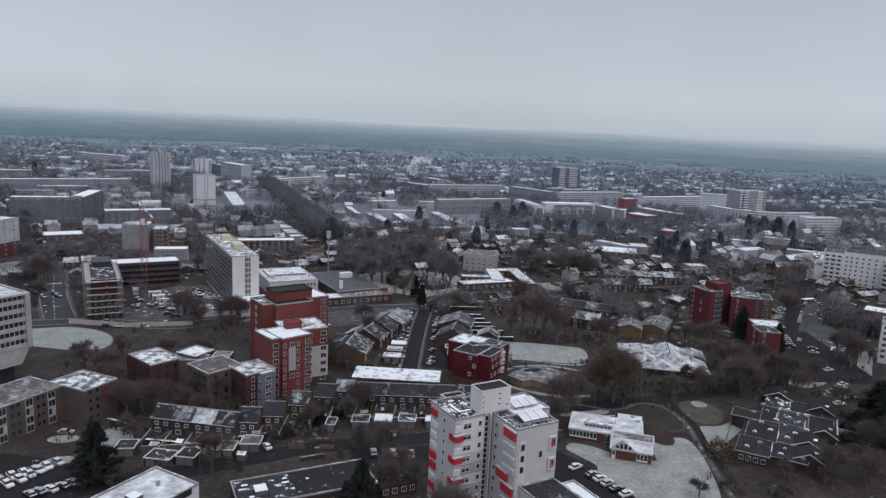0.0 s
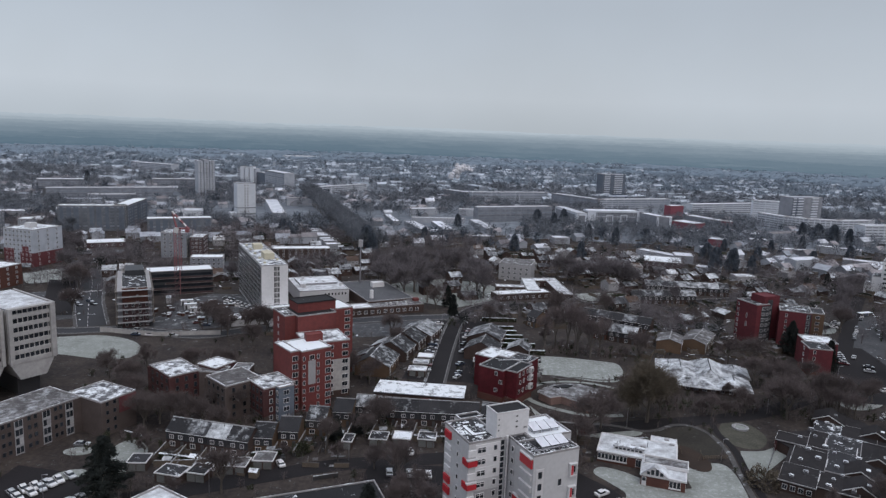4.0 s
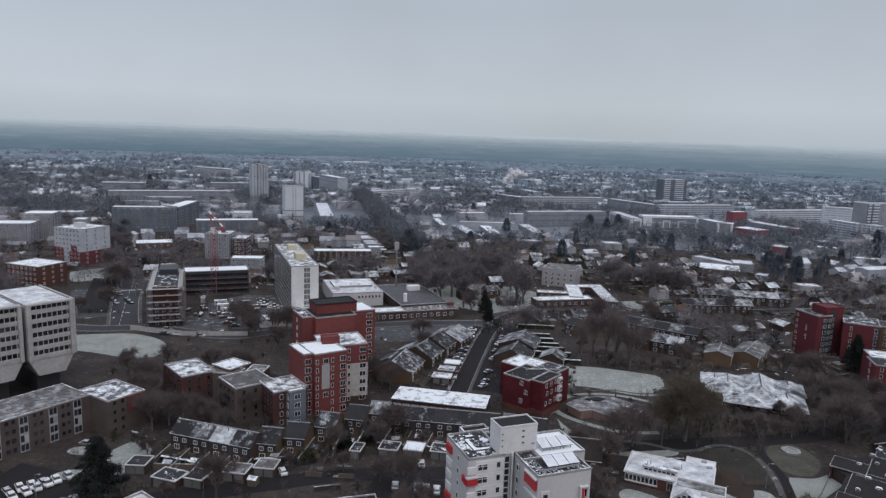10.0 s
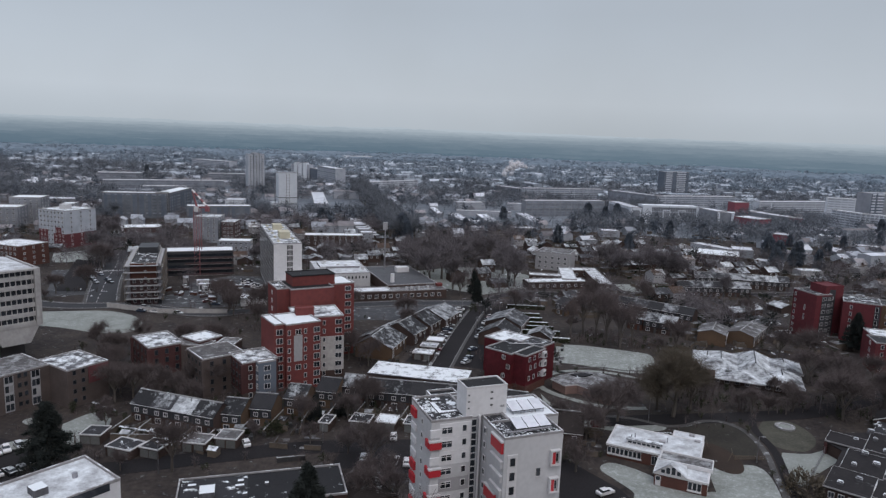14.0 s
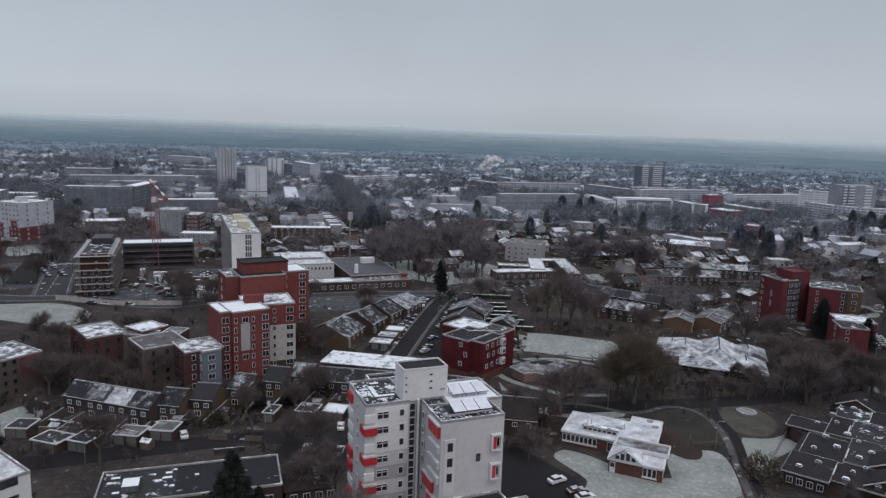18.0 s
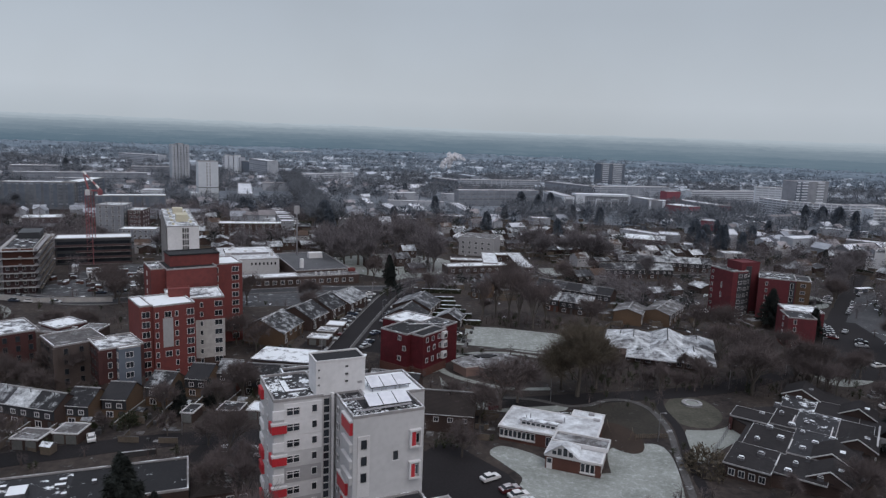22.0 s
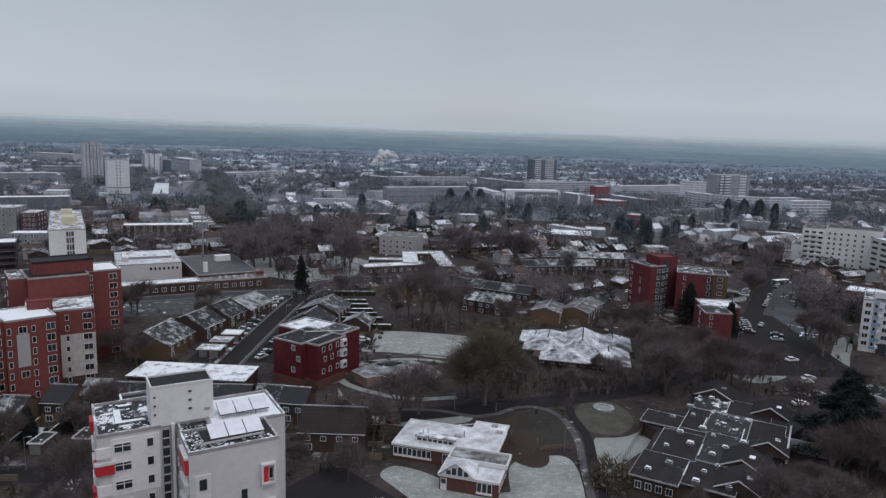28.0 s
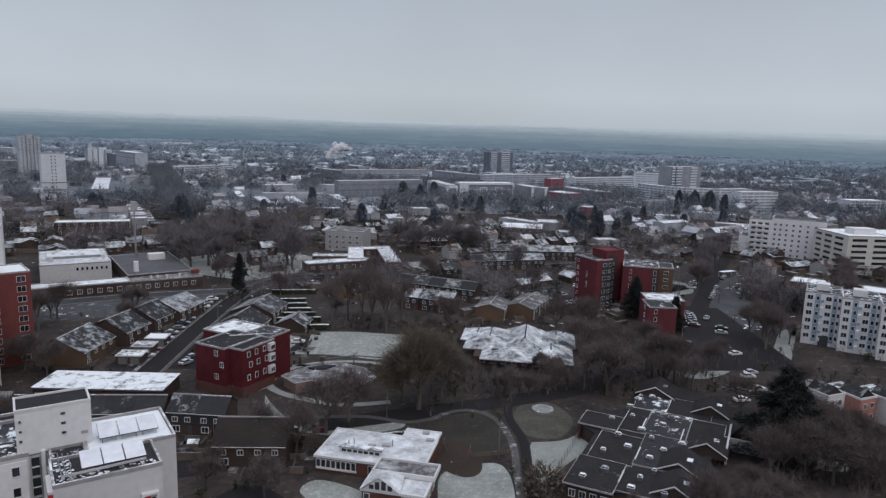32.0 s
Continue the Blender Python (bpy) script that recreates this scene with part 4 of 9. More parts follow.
# ---- brick flats ----
def brick_flats():
    lab = "four-storey brick and red clad flats with snow on the roof"
    a = flats("brick_flats", lab, -106.7, 224.8, -39.5, [(0, 0, 15.6, 11, 12, M_REDBRICK, M_SNOWROOF)], "brick flats")
    c = flats("brick_flats", lab, -83.9, 218.1, -40, [(0, 0, 13, 13, 12, M_OLDBRICK, M_PATCHROOF)], "brick flats")
    d = flats("brick_flats", lab, -69.9, 217.8, -44, [(0, 0, 11.7, 11, 12, M_REDBRICK, M_SNOWROOF), (11.7, 4, 14.0, 9.4, 12.2, M_FARDARK, M_SNOWROOF)], "brick flats")
    flats("brick_flats", "flat-roofed brick flats with trampled snow on top", -91.5, 228.2, -24, [(0, 0, 9, 9, 12.2, M_REDBRICK, M_SNOWROOF)], "brick flats")
    flats("brick_flats", "low link of brick flats with a thawed roof", -93.4, 222.2, 4, [(0, 0, 14, 5.6, 11.6, M_OLDBRICK, M_PATCHROOF), (15, 3, 21, 10, 11.5, M_OLDBRICK, M_PATCHROOF)], "brick flats")
    for b, w, dd in ((a, 15.6, 11), (c, 13, 13), (d, 11.7, 11)):
        part("lower_wall", Shape().box(-0.06, -0.06, 0, w + 0.05, dd + 0.05, 2.6), M_OLDBRICK, b, "brown brick ground storey")
        for k in range(4):
            z = 1.0 + 2.75 * k
            for u in spaced(0.8, w - 0.5, 4):
                window(b, "front", -0.08, u, z, 1.2, 1.5, "dark")
            for u in spaced(0.8, dd - 0.8, 3):
                window(b, "right", w + 0.08, u, z, 1.1, 1.6, "white" if b is d else "dark")
        for u in (0.0, w):
            part("corner_bay", Shape().box(u - 0.5, -0.5, 2.6, u + 0.5, 0.6, 11.3), M_REDBRICK if b is not c else M_OLDBRICK, b, "projecting corner bay")
    for k in range(4):
        window(d, "front", 3.98, 12.9, 1.0 + 2.75 * k, 1.2, 1.6)
        window(d, "right", 14.02, 6.6, 1.0 + 2.75 * k, 2.0, 1.6)
    # long range beside the car park
    e = flats("brick_flats", "long brown brick flats with stair windows and a snowy flat roof", -126.9, 165.9, 66.9,
              [(0, 0, 33.5, 15, 11.2, M_OLDBRICK, M_PATCHROOF), (33.5, -9.2, 45.5, 6, 11.2, M_OLDBRICK, M_SNOWROOF)], "brick flats")
    part("wall_paint", Shape().box(39.5, -9.3, 5.8, 45.56, -4.0, 10.7), M_DULLRED, e, "red painted wall corner")
    for u in (7.4, 14.6, 22.6, 29.6):
        part("stair_glazing", Shape().box(u - 1.2, -0.14, 0.4, u + 1.2, 0.02, 10.4), M_GREY, e, "grey framed stair glazing")
        for k in range(4):
            part("stair_pane", Shape().box(u - 1.0, -0.2, 0.8 + 2.6 * k, u - 0.08, -0.1, 2.6 + 2.6 * k), M_GLASS, e)
            part("stair_pane", Shape().box(u + 0.08, -0.2, 0.8 + 2.6 * k, u + 1.0, -0.1, 2.6 + 2.6 * k), M_BLIND if (k + int(u)) % 3 == 0 else M_GLASS, e)
    for u in (4.2, 10.3, 12.0, 17.6, 19.4, 25.4, 27.0):
        window_grid(e, "front", -0.02, [u], [1.2 + 2.7 * k for k in range(4)], 1.0, 1.3, "dark")
    window_grid(e, "front", -9.22, [35.5, 38], [1.2 + 2.7 * k for k in range(4)], 1.0, 1.3, "dark")
    window_grid(e, "right", 45.52, [-7, -4, 0, 3.5], [1.2 + 2.7 * k for k in range(4)], 1.1, 1.3, "dark")


brick_flats()


# ---- concrete office with sloping base ----
def office():
    b = thing("office_block", -155.8, 200.6, 60, "pale concrete office block with deep bands of windows", "office building")
    take(-165, 222, 32)
    h = 31.5
    for i, (x0, y0) in enumerate(((-15.5, 1.4), (0.0, 1.4), (15.4, 0.0))):
        w = 14.4
        part("wall", Shape().box(x0, y0 + 1.6, 12.3, x0 + w, 30, h - 0.8), M_OFFICE, b)
        part("recess", Shape().box(x0 + 3.6, y0 + 5, 0, x0 + w - 3.6, 28, 6.8), M_DARKFRAME, b, "dark recessed ground storey")
        part("foot", Shape().extrude_y([(x0 + 3.0, 6.6), (x0 + w - 3.0, 6.6), (x0 + w, 12.4), (x0, 12.4)], y0 + 1.0, 29), M_OFFICE, b, "tapering concrete foot")
        for s in (x0, x0 + w - 1.1):
            part("pier", Shape().box(s, y0, 12.3, s + 1.1, y0 + 2.2, h), M_OFFICE, b, "pale concrete pier")
        for k in range(6):
            z = 12.4 + 3.1 * k
            part("band", Shape().box(x0 + 1.1, y0 + 0.8, z, x0 + w - 1.1, y0 + 2.0, z + 1.45), M_OFFICE, b, "pale concrete spandrel band")
            part("ribbon_glass", Shape().box(x0 + 1.1, y0 + 1.3, z + 1.45, x0 + w - 1.1, y0 + 1.58, z + 3.1), M_GLASS, b, "dark ribbon glazing")
            for j in range(8):
                x = x0 + 1.6 + j * (w - 3.2) / 7
                part("mullion", Shape().box(x - 0.12, y0 + 1.1, z + 1.45, x + 0.12, y0 + 1.35, z + 3.1), M_OFFICE, b)
        part("top_band", Shape().box(x0 + 1.1, y0 + 0.1, h - 0.6, x0 + w - 1.1, y0 + 2.2, h), M_OFFICE, b)
        part("roof", Shape().box(x0 + 0.3, y0 + 2.0, h - 0.8, x0 + w - 0.3, 30, h - 0.35), M_SNOWCLEAN, b, "flat roof under snow")
    part("end_wall", Shape().box(29.9, 0.6, 12.3, 30.6, 29.5, h), M_OFFICE, b, "pale concrete end wall")


office()


# ---- slab with a white end wall ----
def white_slab():
    b = flats("slab_block", "eleven-storey slab with white end wall and dark glazed side", -101.6, 324.2, 29.5, [(0, 0, 12.8, 68, 27.6, M_WHITE, M_SNOWROOF)])
    part("side_glazing", Shape().box(-0.25, 0.8, 1.0, 0.05, 67.4, 26.6), M_DARKCLAD, b, "dark glazed side wall")
    take(-110, 350, 18), take(-120, 372, 18), take(-130, 390, 18)
    for k in range(11):
        part("floor_line", Shape().box(-0.34, 0.8, 1.2 + 2.38 * k, -0.2, 67.4, 1.36 + 2.38 * k), M_GREY, b)
        part("ribbon_glass", Shape().box(-0.3, 1.0, 2.0 + 2.38 * k, -0.22, 67.2, 3.3 + 2.38 * k), M_GLASS, b) if k < 10 else None
    for j in range(18):
        part("mullion", Shape().box(-0.4, 1.0 + 3.85 * j, 1.0, -0.2, 1.14 + 3.85 * j, 26.4), M_GREY, b)
    part("stair_strip", Shape().box(6.0, -0.12, 0.5, 8.6, 0.03, 26.6), M_DARKFRAME, b, "dark stair strip")
    for x in (6.9, 7.7):
        part("stair_mullion", Shape().box(x - 0.12, -0.2, 0.5, x + 0.12, -0.1, 26.6), M_FRAME, b)
    for k in range(9):
        part("stair_transom", Shape().box(6.0, -0.2, 2.6 + 2.7 * k, 8.6, -0.1, 3.1 + 2.7 * k), M_FRAME, b)
    part("roof_house", Shape().box(4.5, 16, 27, 9.5, 25, 30.4), M_LIFT, b, "cream lift house")
    part("roof_house", Shape().box(4.5, 46, 27, 9, 52, 30), M_LIFT, b, "cream lift house")
    for i in range(9):
        part("roof_cowl", Shape().box(2.2 + (i % 2) * 7.5, 6 + 6.6 * i, 27.2, 3.3 + (i % 2) * 7.5, 7 + 6.6 * i, 28.1), M_LIFT, b)
    part("annex", Shape().box(1.5, -11, 0, 15, -0.02, 7.2), M_WHITE, b, "low white entrance wing")
    part("annex_roof", Shape().rim(1.4, -11.1, 15.1, -0.05, 7.2, 7.6, 0.4).box(1.8, -10.7, 7.2, 14.7, -0.4, 7.4), M_SNOWROOF, b)


white_slab()


# ---- market halls behind the red flats ----
def market():
    b = flats("supermarket", "low market hall with a snowy roof and row of vents", -92.5, 358.2, 27.5, [(0, 0, 27, 36, 7.5, M_PALE, M_SNOWCLEAN)])
    far_windows(b, "front", -0.02, spaced(13, 26, 7), [4.2], 1.1, 1.6)
    far_windows(b, "right", 27.02, spaced(1, 14, 7), [4.2], 1.1, 1.6)
    part("roof_step", Shape().box(3, 14, 7, 24, 30, 8.3), M_SNOWCLEAN, b, "raised snowy roof part")
    rnd = random.Random(8)
    for _ in range(10):
        x, y = rnd.uniform(2, 24), rnd.uniform(3, 30)
        part("roof_unit", Shape().box(x, y, 7, x + 1.4, y + 1.2, 8.9), M_PALE, b)
    c = flats("supermarket", "broad grey flat roof with a white chimney stub", -54.5, 352.5, 31, [(0, 0, 26, 48, 5.6, M_DARKBRICK, M_GREYFELT)])
    part("chimney", Shape().tube((4.6, 7.3, 5), (4.6, 7.3, 9.6), 1.1, 1.0, 10), M_WHITE, c, "round white chimney stub")
    part("roof_unit", Shape().box(14, 30, 5.3, 21, 34, 8), M_WHITE, c, "white plant box")
    d = flats("shop_row", "long low shop range with patchy snow on its roof", -84.0, 326.5, 28.4, [(0, 0, 38, 9, 4.8, M_DARKBRICK, M_SNOWCLEAN), (38, 0, 66, 10, 4.7, M_DARKBRICK, M_PATCHROOF)])
    far_windows(d, "front", -0.02, spaced(1, 64, 18), [1.2], 1.8, 1.8)
    for x in (46, 48.5, 52, 57):
        part("roof_cowl", Shape().box(x, 3, 4.4, x + 0.9, 4, 5.6), M_PALE, d)
    part("red_kiosk", Shape().box(63.2, 6.8, 4.4, 66.2, 9.3, 5.8), M_REDWALL, d, "bright red roof box")
    take(-45, 330, 22), take(-30, 345, 20)
    m = thing("mast", -67, 394, 0, "slim grey telecom mast with square head", "mast")
    take(-67, 394, 4)
    part("pole", Shape().tube((0, 0, 0), (0, 0, 30), 0.5, 0.35, 8), M_METAL, m)
    part("antenna_head", Shape().box(-1.1, -1.1, 27, 1.1, 1.1, 31), M_GREY, m)


market()


# ---- red flats to the east ----
def east_red():
    b = flats("red_point_block", "red point block of flats with dark stair bands", 133.6, 330.2, 24, [(0, 0, 7.5, 13, 20, M_REDEAST, M_FELT)])
    part("roof_house", Shape().box(5.5, 1.5, 0, 14.5, 10, 22.8).rim(5.4, 1.4, 14.6, 10.1, 22.8, 23.1, 0.3), M_REDEAST, b, "red stair tower")
    part("stair_band", Shape().box(2.6, -0.12, 0.4, 7.4, 0.02, 19), M_DARKCLAD, b, "dark stair band")
    part("stair_band", Shape().box(7.6, 1.36, 0.4, 10.5, 1.5, 21.5), M_DARKCLAD, b, "dark stair band")
    for k in range(7):
        z = 1.2 + 2.65 * k
        window(b, "front", -0.14, 3.7, z, 1.7, 1.4)
        window(b, "front", -0.14, 6.2, z, 1.2, 1.4)
        window(b, "front", 1.34, 9.0, z, 1.2, 1.4)
        window(b, "left", -0.02, 11.6, z, 1.0, 1.4)
    for z in (8.0, 12.0):
        window(b, "left", -0.02, 6.0, z, 0.7, 2.4)
    c = flats("red_point_block", "red and ochre flats with a grey flat roof", 143.6, 329.6, -18, [(0, 0, 13.5, 15, 18.4, M_REDEAST, M_FELT), (13.5, 3.4, 19, 15, 18.0, M_OCHRE, M_FELT)])
    for k in range(6):
        z = 1.2 + 2.8 * k
        window(c, "front", -0.02, 3.0, z, 0.9, 1.6)
        window(c, "front", -0.14, 12.0, z, 1.1, 1.8)
        window(c, "front", 3.38, 16.3, z, 1.8, 1.4)
    part("dark_strip", Shape().box(11.2, -0.12, 0.6, 13.2, 0.02, 17.6), M_DARKCLAD, c, "dark facade strip")
    d = flats("red_low_block", "lower red flats with patchy snow on the roof", 141.5, 292.3, -6, [(0, 0, 9.2, 11, 11.5, M_REDEAST, M_FELT), (2, 11, 15, 22, 11.4, M_REDEAST, M_SNOWROOF)])
    for k in range(4):
        z = 0.9 + 2.7 * k
        window(d, "front", -0.02, 2.2, z, 1.0, 1.6)
        window(d, "left", -0.02, 6, z, 1.5, 1.6)
        window(d, "right", 15.02, 15, z, 1.2, 1.6)
        window(d, "front", 10.98, 12.5, z, 1.6, 1.6)
    part("base", Shape().box(-0.1, -0.1, 0, 9.3, 11, 1.4), M_BRICK, d)


east_red()


# ---- blue and white stepped flats ----
def blue_flats():
    for i in range(6):
        x, y = 194.6 + 7.4 * i, 291.5 - 8.6 * i
        b = flats("blue_white_flats", "white flats with pale blue vertical stripes and stepped fronts", x, y, -32, [(0, 0, 10.8, 15, 18.2, M_WHITE, M_FELT)], "stepped flats")
        part("stripe", Shape().box(3.0, -0.14, 1.2, 4.6, 0.02, 17.6), M_BLUECLAD, b, "pale blue facade stripe")
        part("stripe", Shape().box(8.2, -0.14, 1.2, 9.6, 0.02, 17.6), M_BLUECLAD, b, "pale blue facade stripe")
        for k in range(6):
            z = 2.2 + 2.65 * k
            far_windows(b, "front", -0.02, [1.5, 7.0], [z], 1.8, 1.6)
            far_windows(b, "front", -0.16, [3.8, 8.9], [z], 1.05, 1.5)
            far_windows(b, "front", -0.02, [10.2], [z], 0.9, 1.5)
            part("balcony", Shape().box(4.7, -0.9, z - 0.5, 5.6, 0, z + 0.4), M_BLUECLAD if k % 2 else M_WHITE, b)
            far_windows(b, "left", -0.02, [3, 8], [z], 1.5, 1.4)
        part("roof_house", Shape().box(3, 5, 18, 7, 9, 20.2), M_WHITE, b)
        if i % 2 == 0:
            part("archway", Shape().box(5.2, -0.16, 0, 8.2, 0.02, 3.4), M_DARKFRAME, b, "dark archway")


blue_flats()


def pale_flats():
    b = flats("terraced_flats", "white stepped balcony flats", 261.5, 464, -33, [(0, 0, 12, 18, 22.5, M_WHITE, M_FELT), (-5, 1, 0, 16, 12, M_WHITE, M_FELT), (-9, 2, -5, 15, 6.5, M_WHITE, M_FELT), (12, 1, 40, 18, 23.6, M_WHITE, M_FELT)], "white flats")
    for k in range(7):
        z = 1.6 + 2.9 * k
        far_windows(b, "front", -0.02, [2.4, 6, 9.6], [z], 2.4, 1.5)
        far_windows(b, "front", 0.98, [14, 16.8, 20, 23.5, 27, 31, 35], [z], 1.3, 1.5)
        for u in (4.0, 8.0):
            part("balcony", Shape().box(u - 1.6, -1.3, z - 1.0, u + 1.6, 0, z + 0.1), M_WHITE, b)
    c = flats("curved_flats", "cream flats with long dark window bands", 288.1, 411.6, 0, [(0, 0, 24, 30, 20.4, M_CREAM, M_SNOWROOF), (24, 5, 50, 30, 20.4, M_CREAM, M_SNOWROOF)], "white flats")
    take(312, 428, 26)
    part("roof_house", Shape().box(8, 8, 20, 20, 16, 23.2), M_WHITE, c)
    for k in range(6):
        z = 2.2 + 3.05 * k
        for u0, u1 in ((2.2, 10.4), (14.0, 22.5)):
            part("window_band", Shape().box(u0, -0.1, z, u1, 0.04, z + 1.35), M_GLASS, c, "dark window band")
        for u0, u1 in ((27, 31), (34, 41), (44, 49)):
            part("window_band", Shape().box(u0, 4.9, z, u1, 5.04, z + 1.35), M_GLASS, c, "dark window band")
        for v0, v1 in ((4, 11), (14, 20), (23, 28)):
            part("window_band", Shape().box(-0.1, v0, z, 0.04, v1, z + 1.3), M_GLASS, c, "dark window band")
    d = flats("low_mall", "long low building with a dark red fascia and snowy roof", 236, 372, -38, [(0, 0, 70, 14, 4.6, M_REDWALL, M_SNOWROOF)])
    take(262, 352, 22), take(282, 340, 20), take(250, 365, 16)


pale_flats()

# ---- houses ----
_house = {}


def house_proto(key, w, d, eave, ridge, wall, clad, roof, windows=2, chimney=False, back=None, lean=0.5, overhang=0.35, two_sided=False, plain=False):
    """A gabled house with its ridge along the front, built once and then copied. Its front left corner is the origin."""
    if key in _house:
        return _house[key]
    h = thing("house", 0, 0, 0, "house", "house")
    back = eave if back is None else back
    ym = d * lean
    part("wall", Shape().add([(0, 0, 0), (w, 0, 0), (w, d, 0), (0, d, 0), (0, 0, eave), (w, 0, eave), (w, ym, ridge), (w, d, back), (0, d, back), (0, ym, ridge)],
                             [(0, 1, 5, 4), (1, 2, 7, 6, 5), (2, 3, 8, 7), (3, 0, 4, 9, 8), (3, 2, 1, 0)]), wall, h)
    o, t = overhang, 0.16
    for y0, z0, y1, z1 in ((-o, eave - o * (ridge - eave) / ym, ym, ridge), (d + o, back - o * (ridge - back) / (d - ym), ym, ridge)):
        s = Shape().add([(-o / 2, y0, z0 + 0.02), (w + o / 2, y0, z0 + 0.02), (w + o / 2, y1, z1 + 0.02), (-o / 2, y1, z1 + 0.02),
                         (-o / 2, y0, z0 + t), (w + o / 2, y0, z0 + t), (w + o / 2, y1, z1 + t), (-o / 2, y1, z1 + t)],
                        [(3, 2, 1, 0), (4, 5, 6, 7), (0, 1, 5, 4), (1, 2, 6, 5), (2, 3, 7, 6), (3, 0, 4, 7)])
        if y0 > ym:
            s.f = [tuple(reversed(f)) for f in s.f]
        part("roof_slope", s, roof, h)
    if not plain:
        part("ridge", Shape().box(-o / 2, ym - 0.2, ridge + 0.05, w + o / 2, ym + 0.2, ridge + 0.26), M_KERB, h)
    if clad:
        part("cladding", Shape().box(0.05, -0.09, eave * 0.48, w - 0.05, 0.02, eave - 0.08), clad, h, "dark tile-hung upper storey")
    us = spaced(0.4, w - 0.4, windows)
    for u in us:
        far_windows(h, "front", -0.11 if clad else -0.02, [u], [eave * 0.56], 1.3, 1.2)
        if two_sided:
            far_windows(h, "back", d + 0.02, [u], [eave * 0.56], 1.3, 1.2)
    if windows and not plain:
        far_windows(h, "front", -0.02, [us[0] + 0.2], [0.5], 1.7, 1.5)
        part("door", Shape().box(us[-1] - 0.1, -0.07, 0.02, us[-1] + 0.85, 0.02, 2.05), M_DARKFRAME, h, "dark front door")
    if not plain:
        part("gutter", Shape().box(-0.1, -o - 0.1, eave - 0.22, w + 0.1, -o + 0.05, eave - 0.1), M_FRAME, h)
    if chimney:
        part("chimney", Shape().box(w * 0.25, ym - 0.5, ridge - 0.8, w * 0.25 + 0.8, ym + 0.5, ridge + 1.1), M_DARKBRICK, h, "brick chimney stack")
    elif not plain:
        part("roof_vent", Shape().tube((w * 0.6, ym - 0.9, ridge - 0.6), (w * 0.6, ym - 0.9, ridge + 0.5), 0.12, 0.12), M_DARKFRAME, h)
    _house[key] = h
    h["unused"] = True
    return h


def put_house(key, x, y, yaw, label, group, name="house"):
    h = _house[key]
    m = pose(x, y, 0, 0, 0, yaw)
    if h.get("unused"):
        del h["unused"]
        h.matrix_basis = m
        ob = h
    else:
        ob = copy_thing(h, m)
    ob.name = name
    c = m @ Vector((4, 4, 0))
    take(c.x, c.y, 7)
    return tagged(ob, label, "house", group)


TERRACE = "terraced house of brown brick with dark tile-hung front and slate roof"
house_proto("terrace_a", 6.5, 8.0, 5.1, 7.5, M_DARKBRICK, M_DARKCLAD, M_SLATE)
house_proto("terrace_b", 6.5, 8.0, 5.1, 7.5, M_DARKBRICK, M_DARKCLAD, M_SLATE_SNOW)
house_proto("terrace_ochre", 6.0, 8.5, 5.1, 7.4, M_OCHRE, M_DARKCLAD, M_SLATE, lean=0.6)
house_proto("terrace_red", 6.2, 8.5, 5.1, 7.4, M_BRICK, M_DARKCLAD, M_SLATE_SNOW, lean=0.45)
house_proto("street_red", 15.5, 15.0, 4.4, 7.4, M_DARKBRICK, None, M_SLATE_SNOW, windows=4, lean=0.45, two_sided=True)
house_proto("street_dark", 12.0, 14.0, 4.4, 8.0, M_DARKBRICK, None, M_SLATE, windows=3, lean=0.5, two_sided=True)
house_proto("street_ochre", 16.5, 13.5, 4.4, 8.0, M_OCHRE, None, M_SLATE, windows=4, lean=0.55, two_sided=True)
house_proto("street_low", 9.0, 9.5, 3.2, 5.6, M_DARKBRICK, None, M_SLATE_SNOW, windows=2, lean=0.45)
house_proto("brown_house", 14.5, 11.0, 4.6, 8.2, M_DARKBRICK, None, M_TILE_BARE, windows=4, lean=0.5)

g = "terrace behind the gardens"
for i in range(4):
    put_house("terrace_b" if i in (1, 2) else "terrace_a", -84.3 + 6.47 * i, 190.6 - 0.95 * i, -8, TERRACE, g)
for x, y, yaw, k in ((-58.6, 190.2, 2, "terrace_ochre"), (-52.4, 195.2, 4, "terrace_ochre"), (-46.5, 204.4, 0, "terrace_ochre"), (-39.8, 211.9, 0, "terrace_ochre"), (-33.9, 217.6, 0, "terrace_red")):
    put_house(k, x, y, yaw, "stepped terraced house with ochre brick gable and slate roof" if k != "terrace_red" else TERRACE, "stepped terrace")
for i in range(5):
    put_house("terrace_a", -26.0 + 6.5 * i, 215.6 + 0.2 * i, 1, TERRACE, "terrace before the garages")
put_house("terrace_a", 7.2, 217.4, -6, TERRACE, "terrace before the garages")
put_house("terrace_a", 13.7, 216.6, -6, TERRACE, "terrace before the garages")
put_house("brown_house", 21.3, 202.0, 0, "brown house with a broad dark tiled roof", "houses by the tower")

# staggered houses on both sides of the street
g = "houses along the street"
put_house("street_red", -17.2, 301.5, 76, "brown brick house with snow on its slate roof", g)
put_house("street_low", -32.0, 283.0, 76, "brown brick house with a snow-streaked slate roof", g)
put_house("street_low", -36.0, 268.0, 80, "brown brick house with a snow-streaked slate roof", g)
put_house("street_low", 26.0, 291.0, 80, "brown brick house with a snow-streaked slate roof", g)
put_house("street_dark", -21.6, 291.0, 76, "brown brick house with a slate roof", g)
put_house("street_dark", -25.0, 276.5, 76, "brown brick house with a slate roof", g)
put_house("street_ochre", -29.0, 257.5, 84, "ochre brick house with dark slate roof", g)
put_house("street_dark", 12.4, 283.5, 80, "brown brick house with a slate roof", g)
put_house("street_red", 13.9, 301.0, 80, "brown brick house with snow on its slate roof", g)

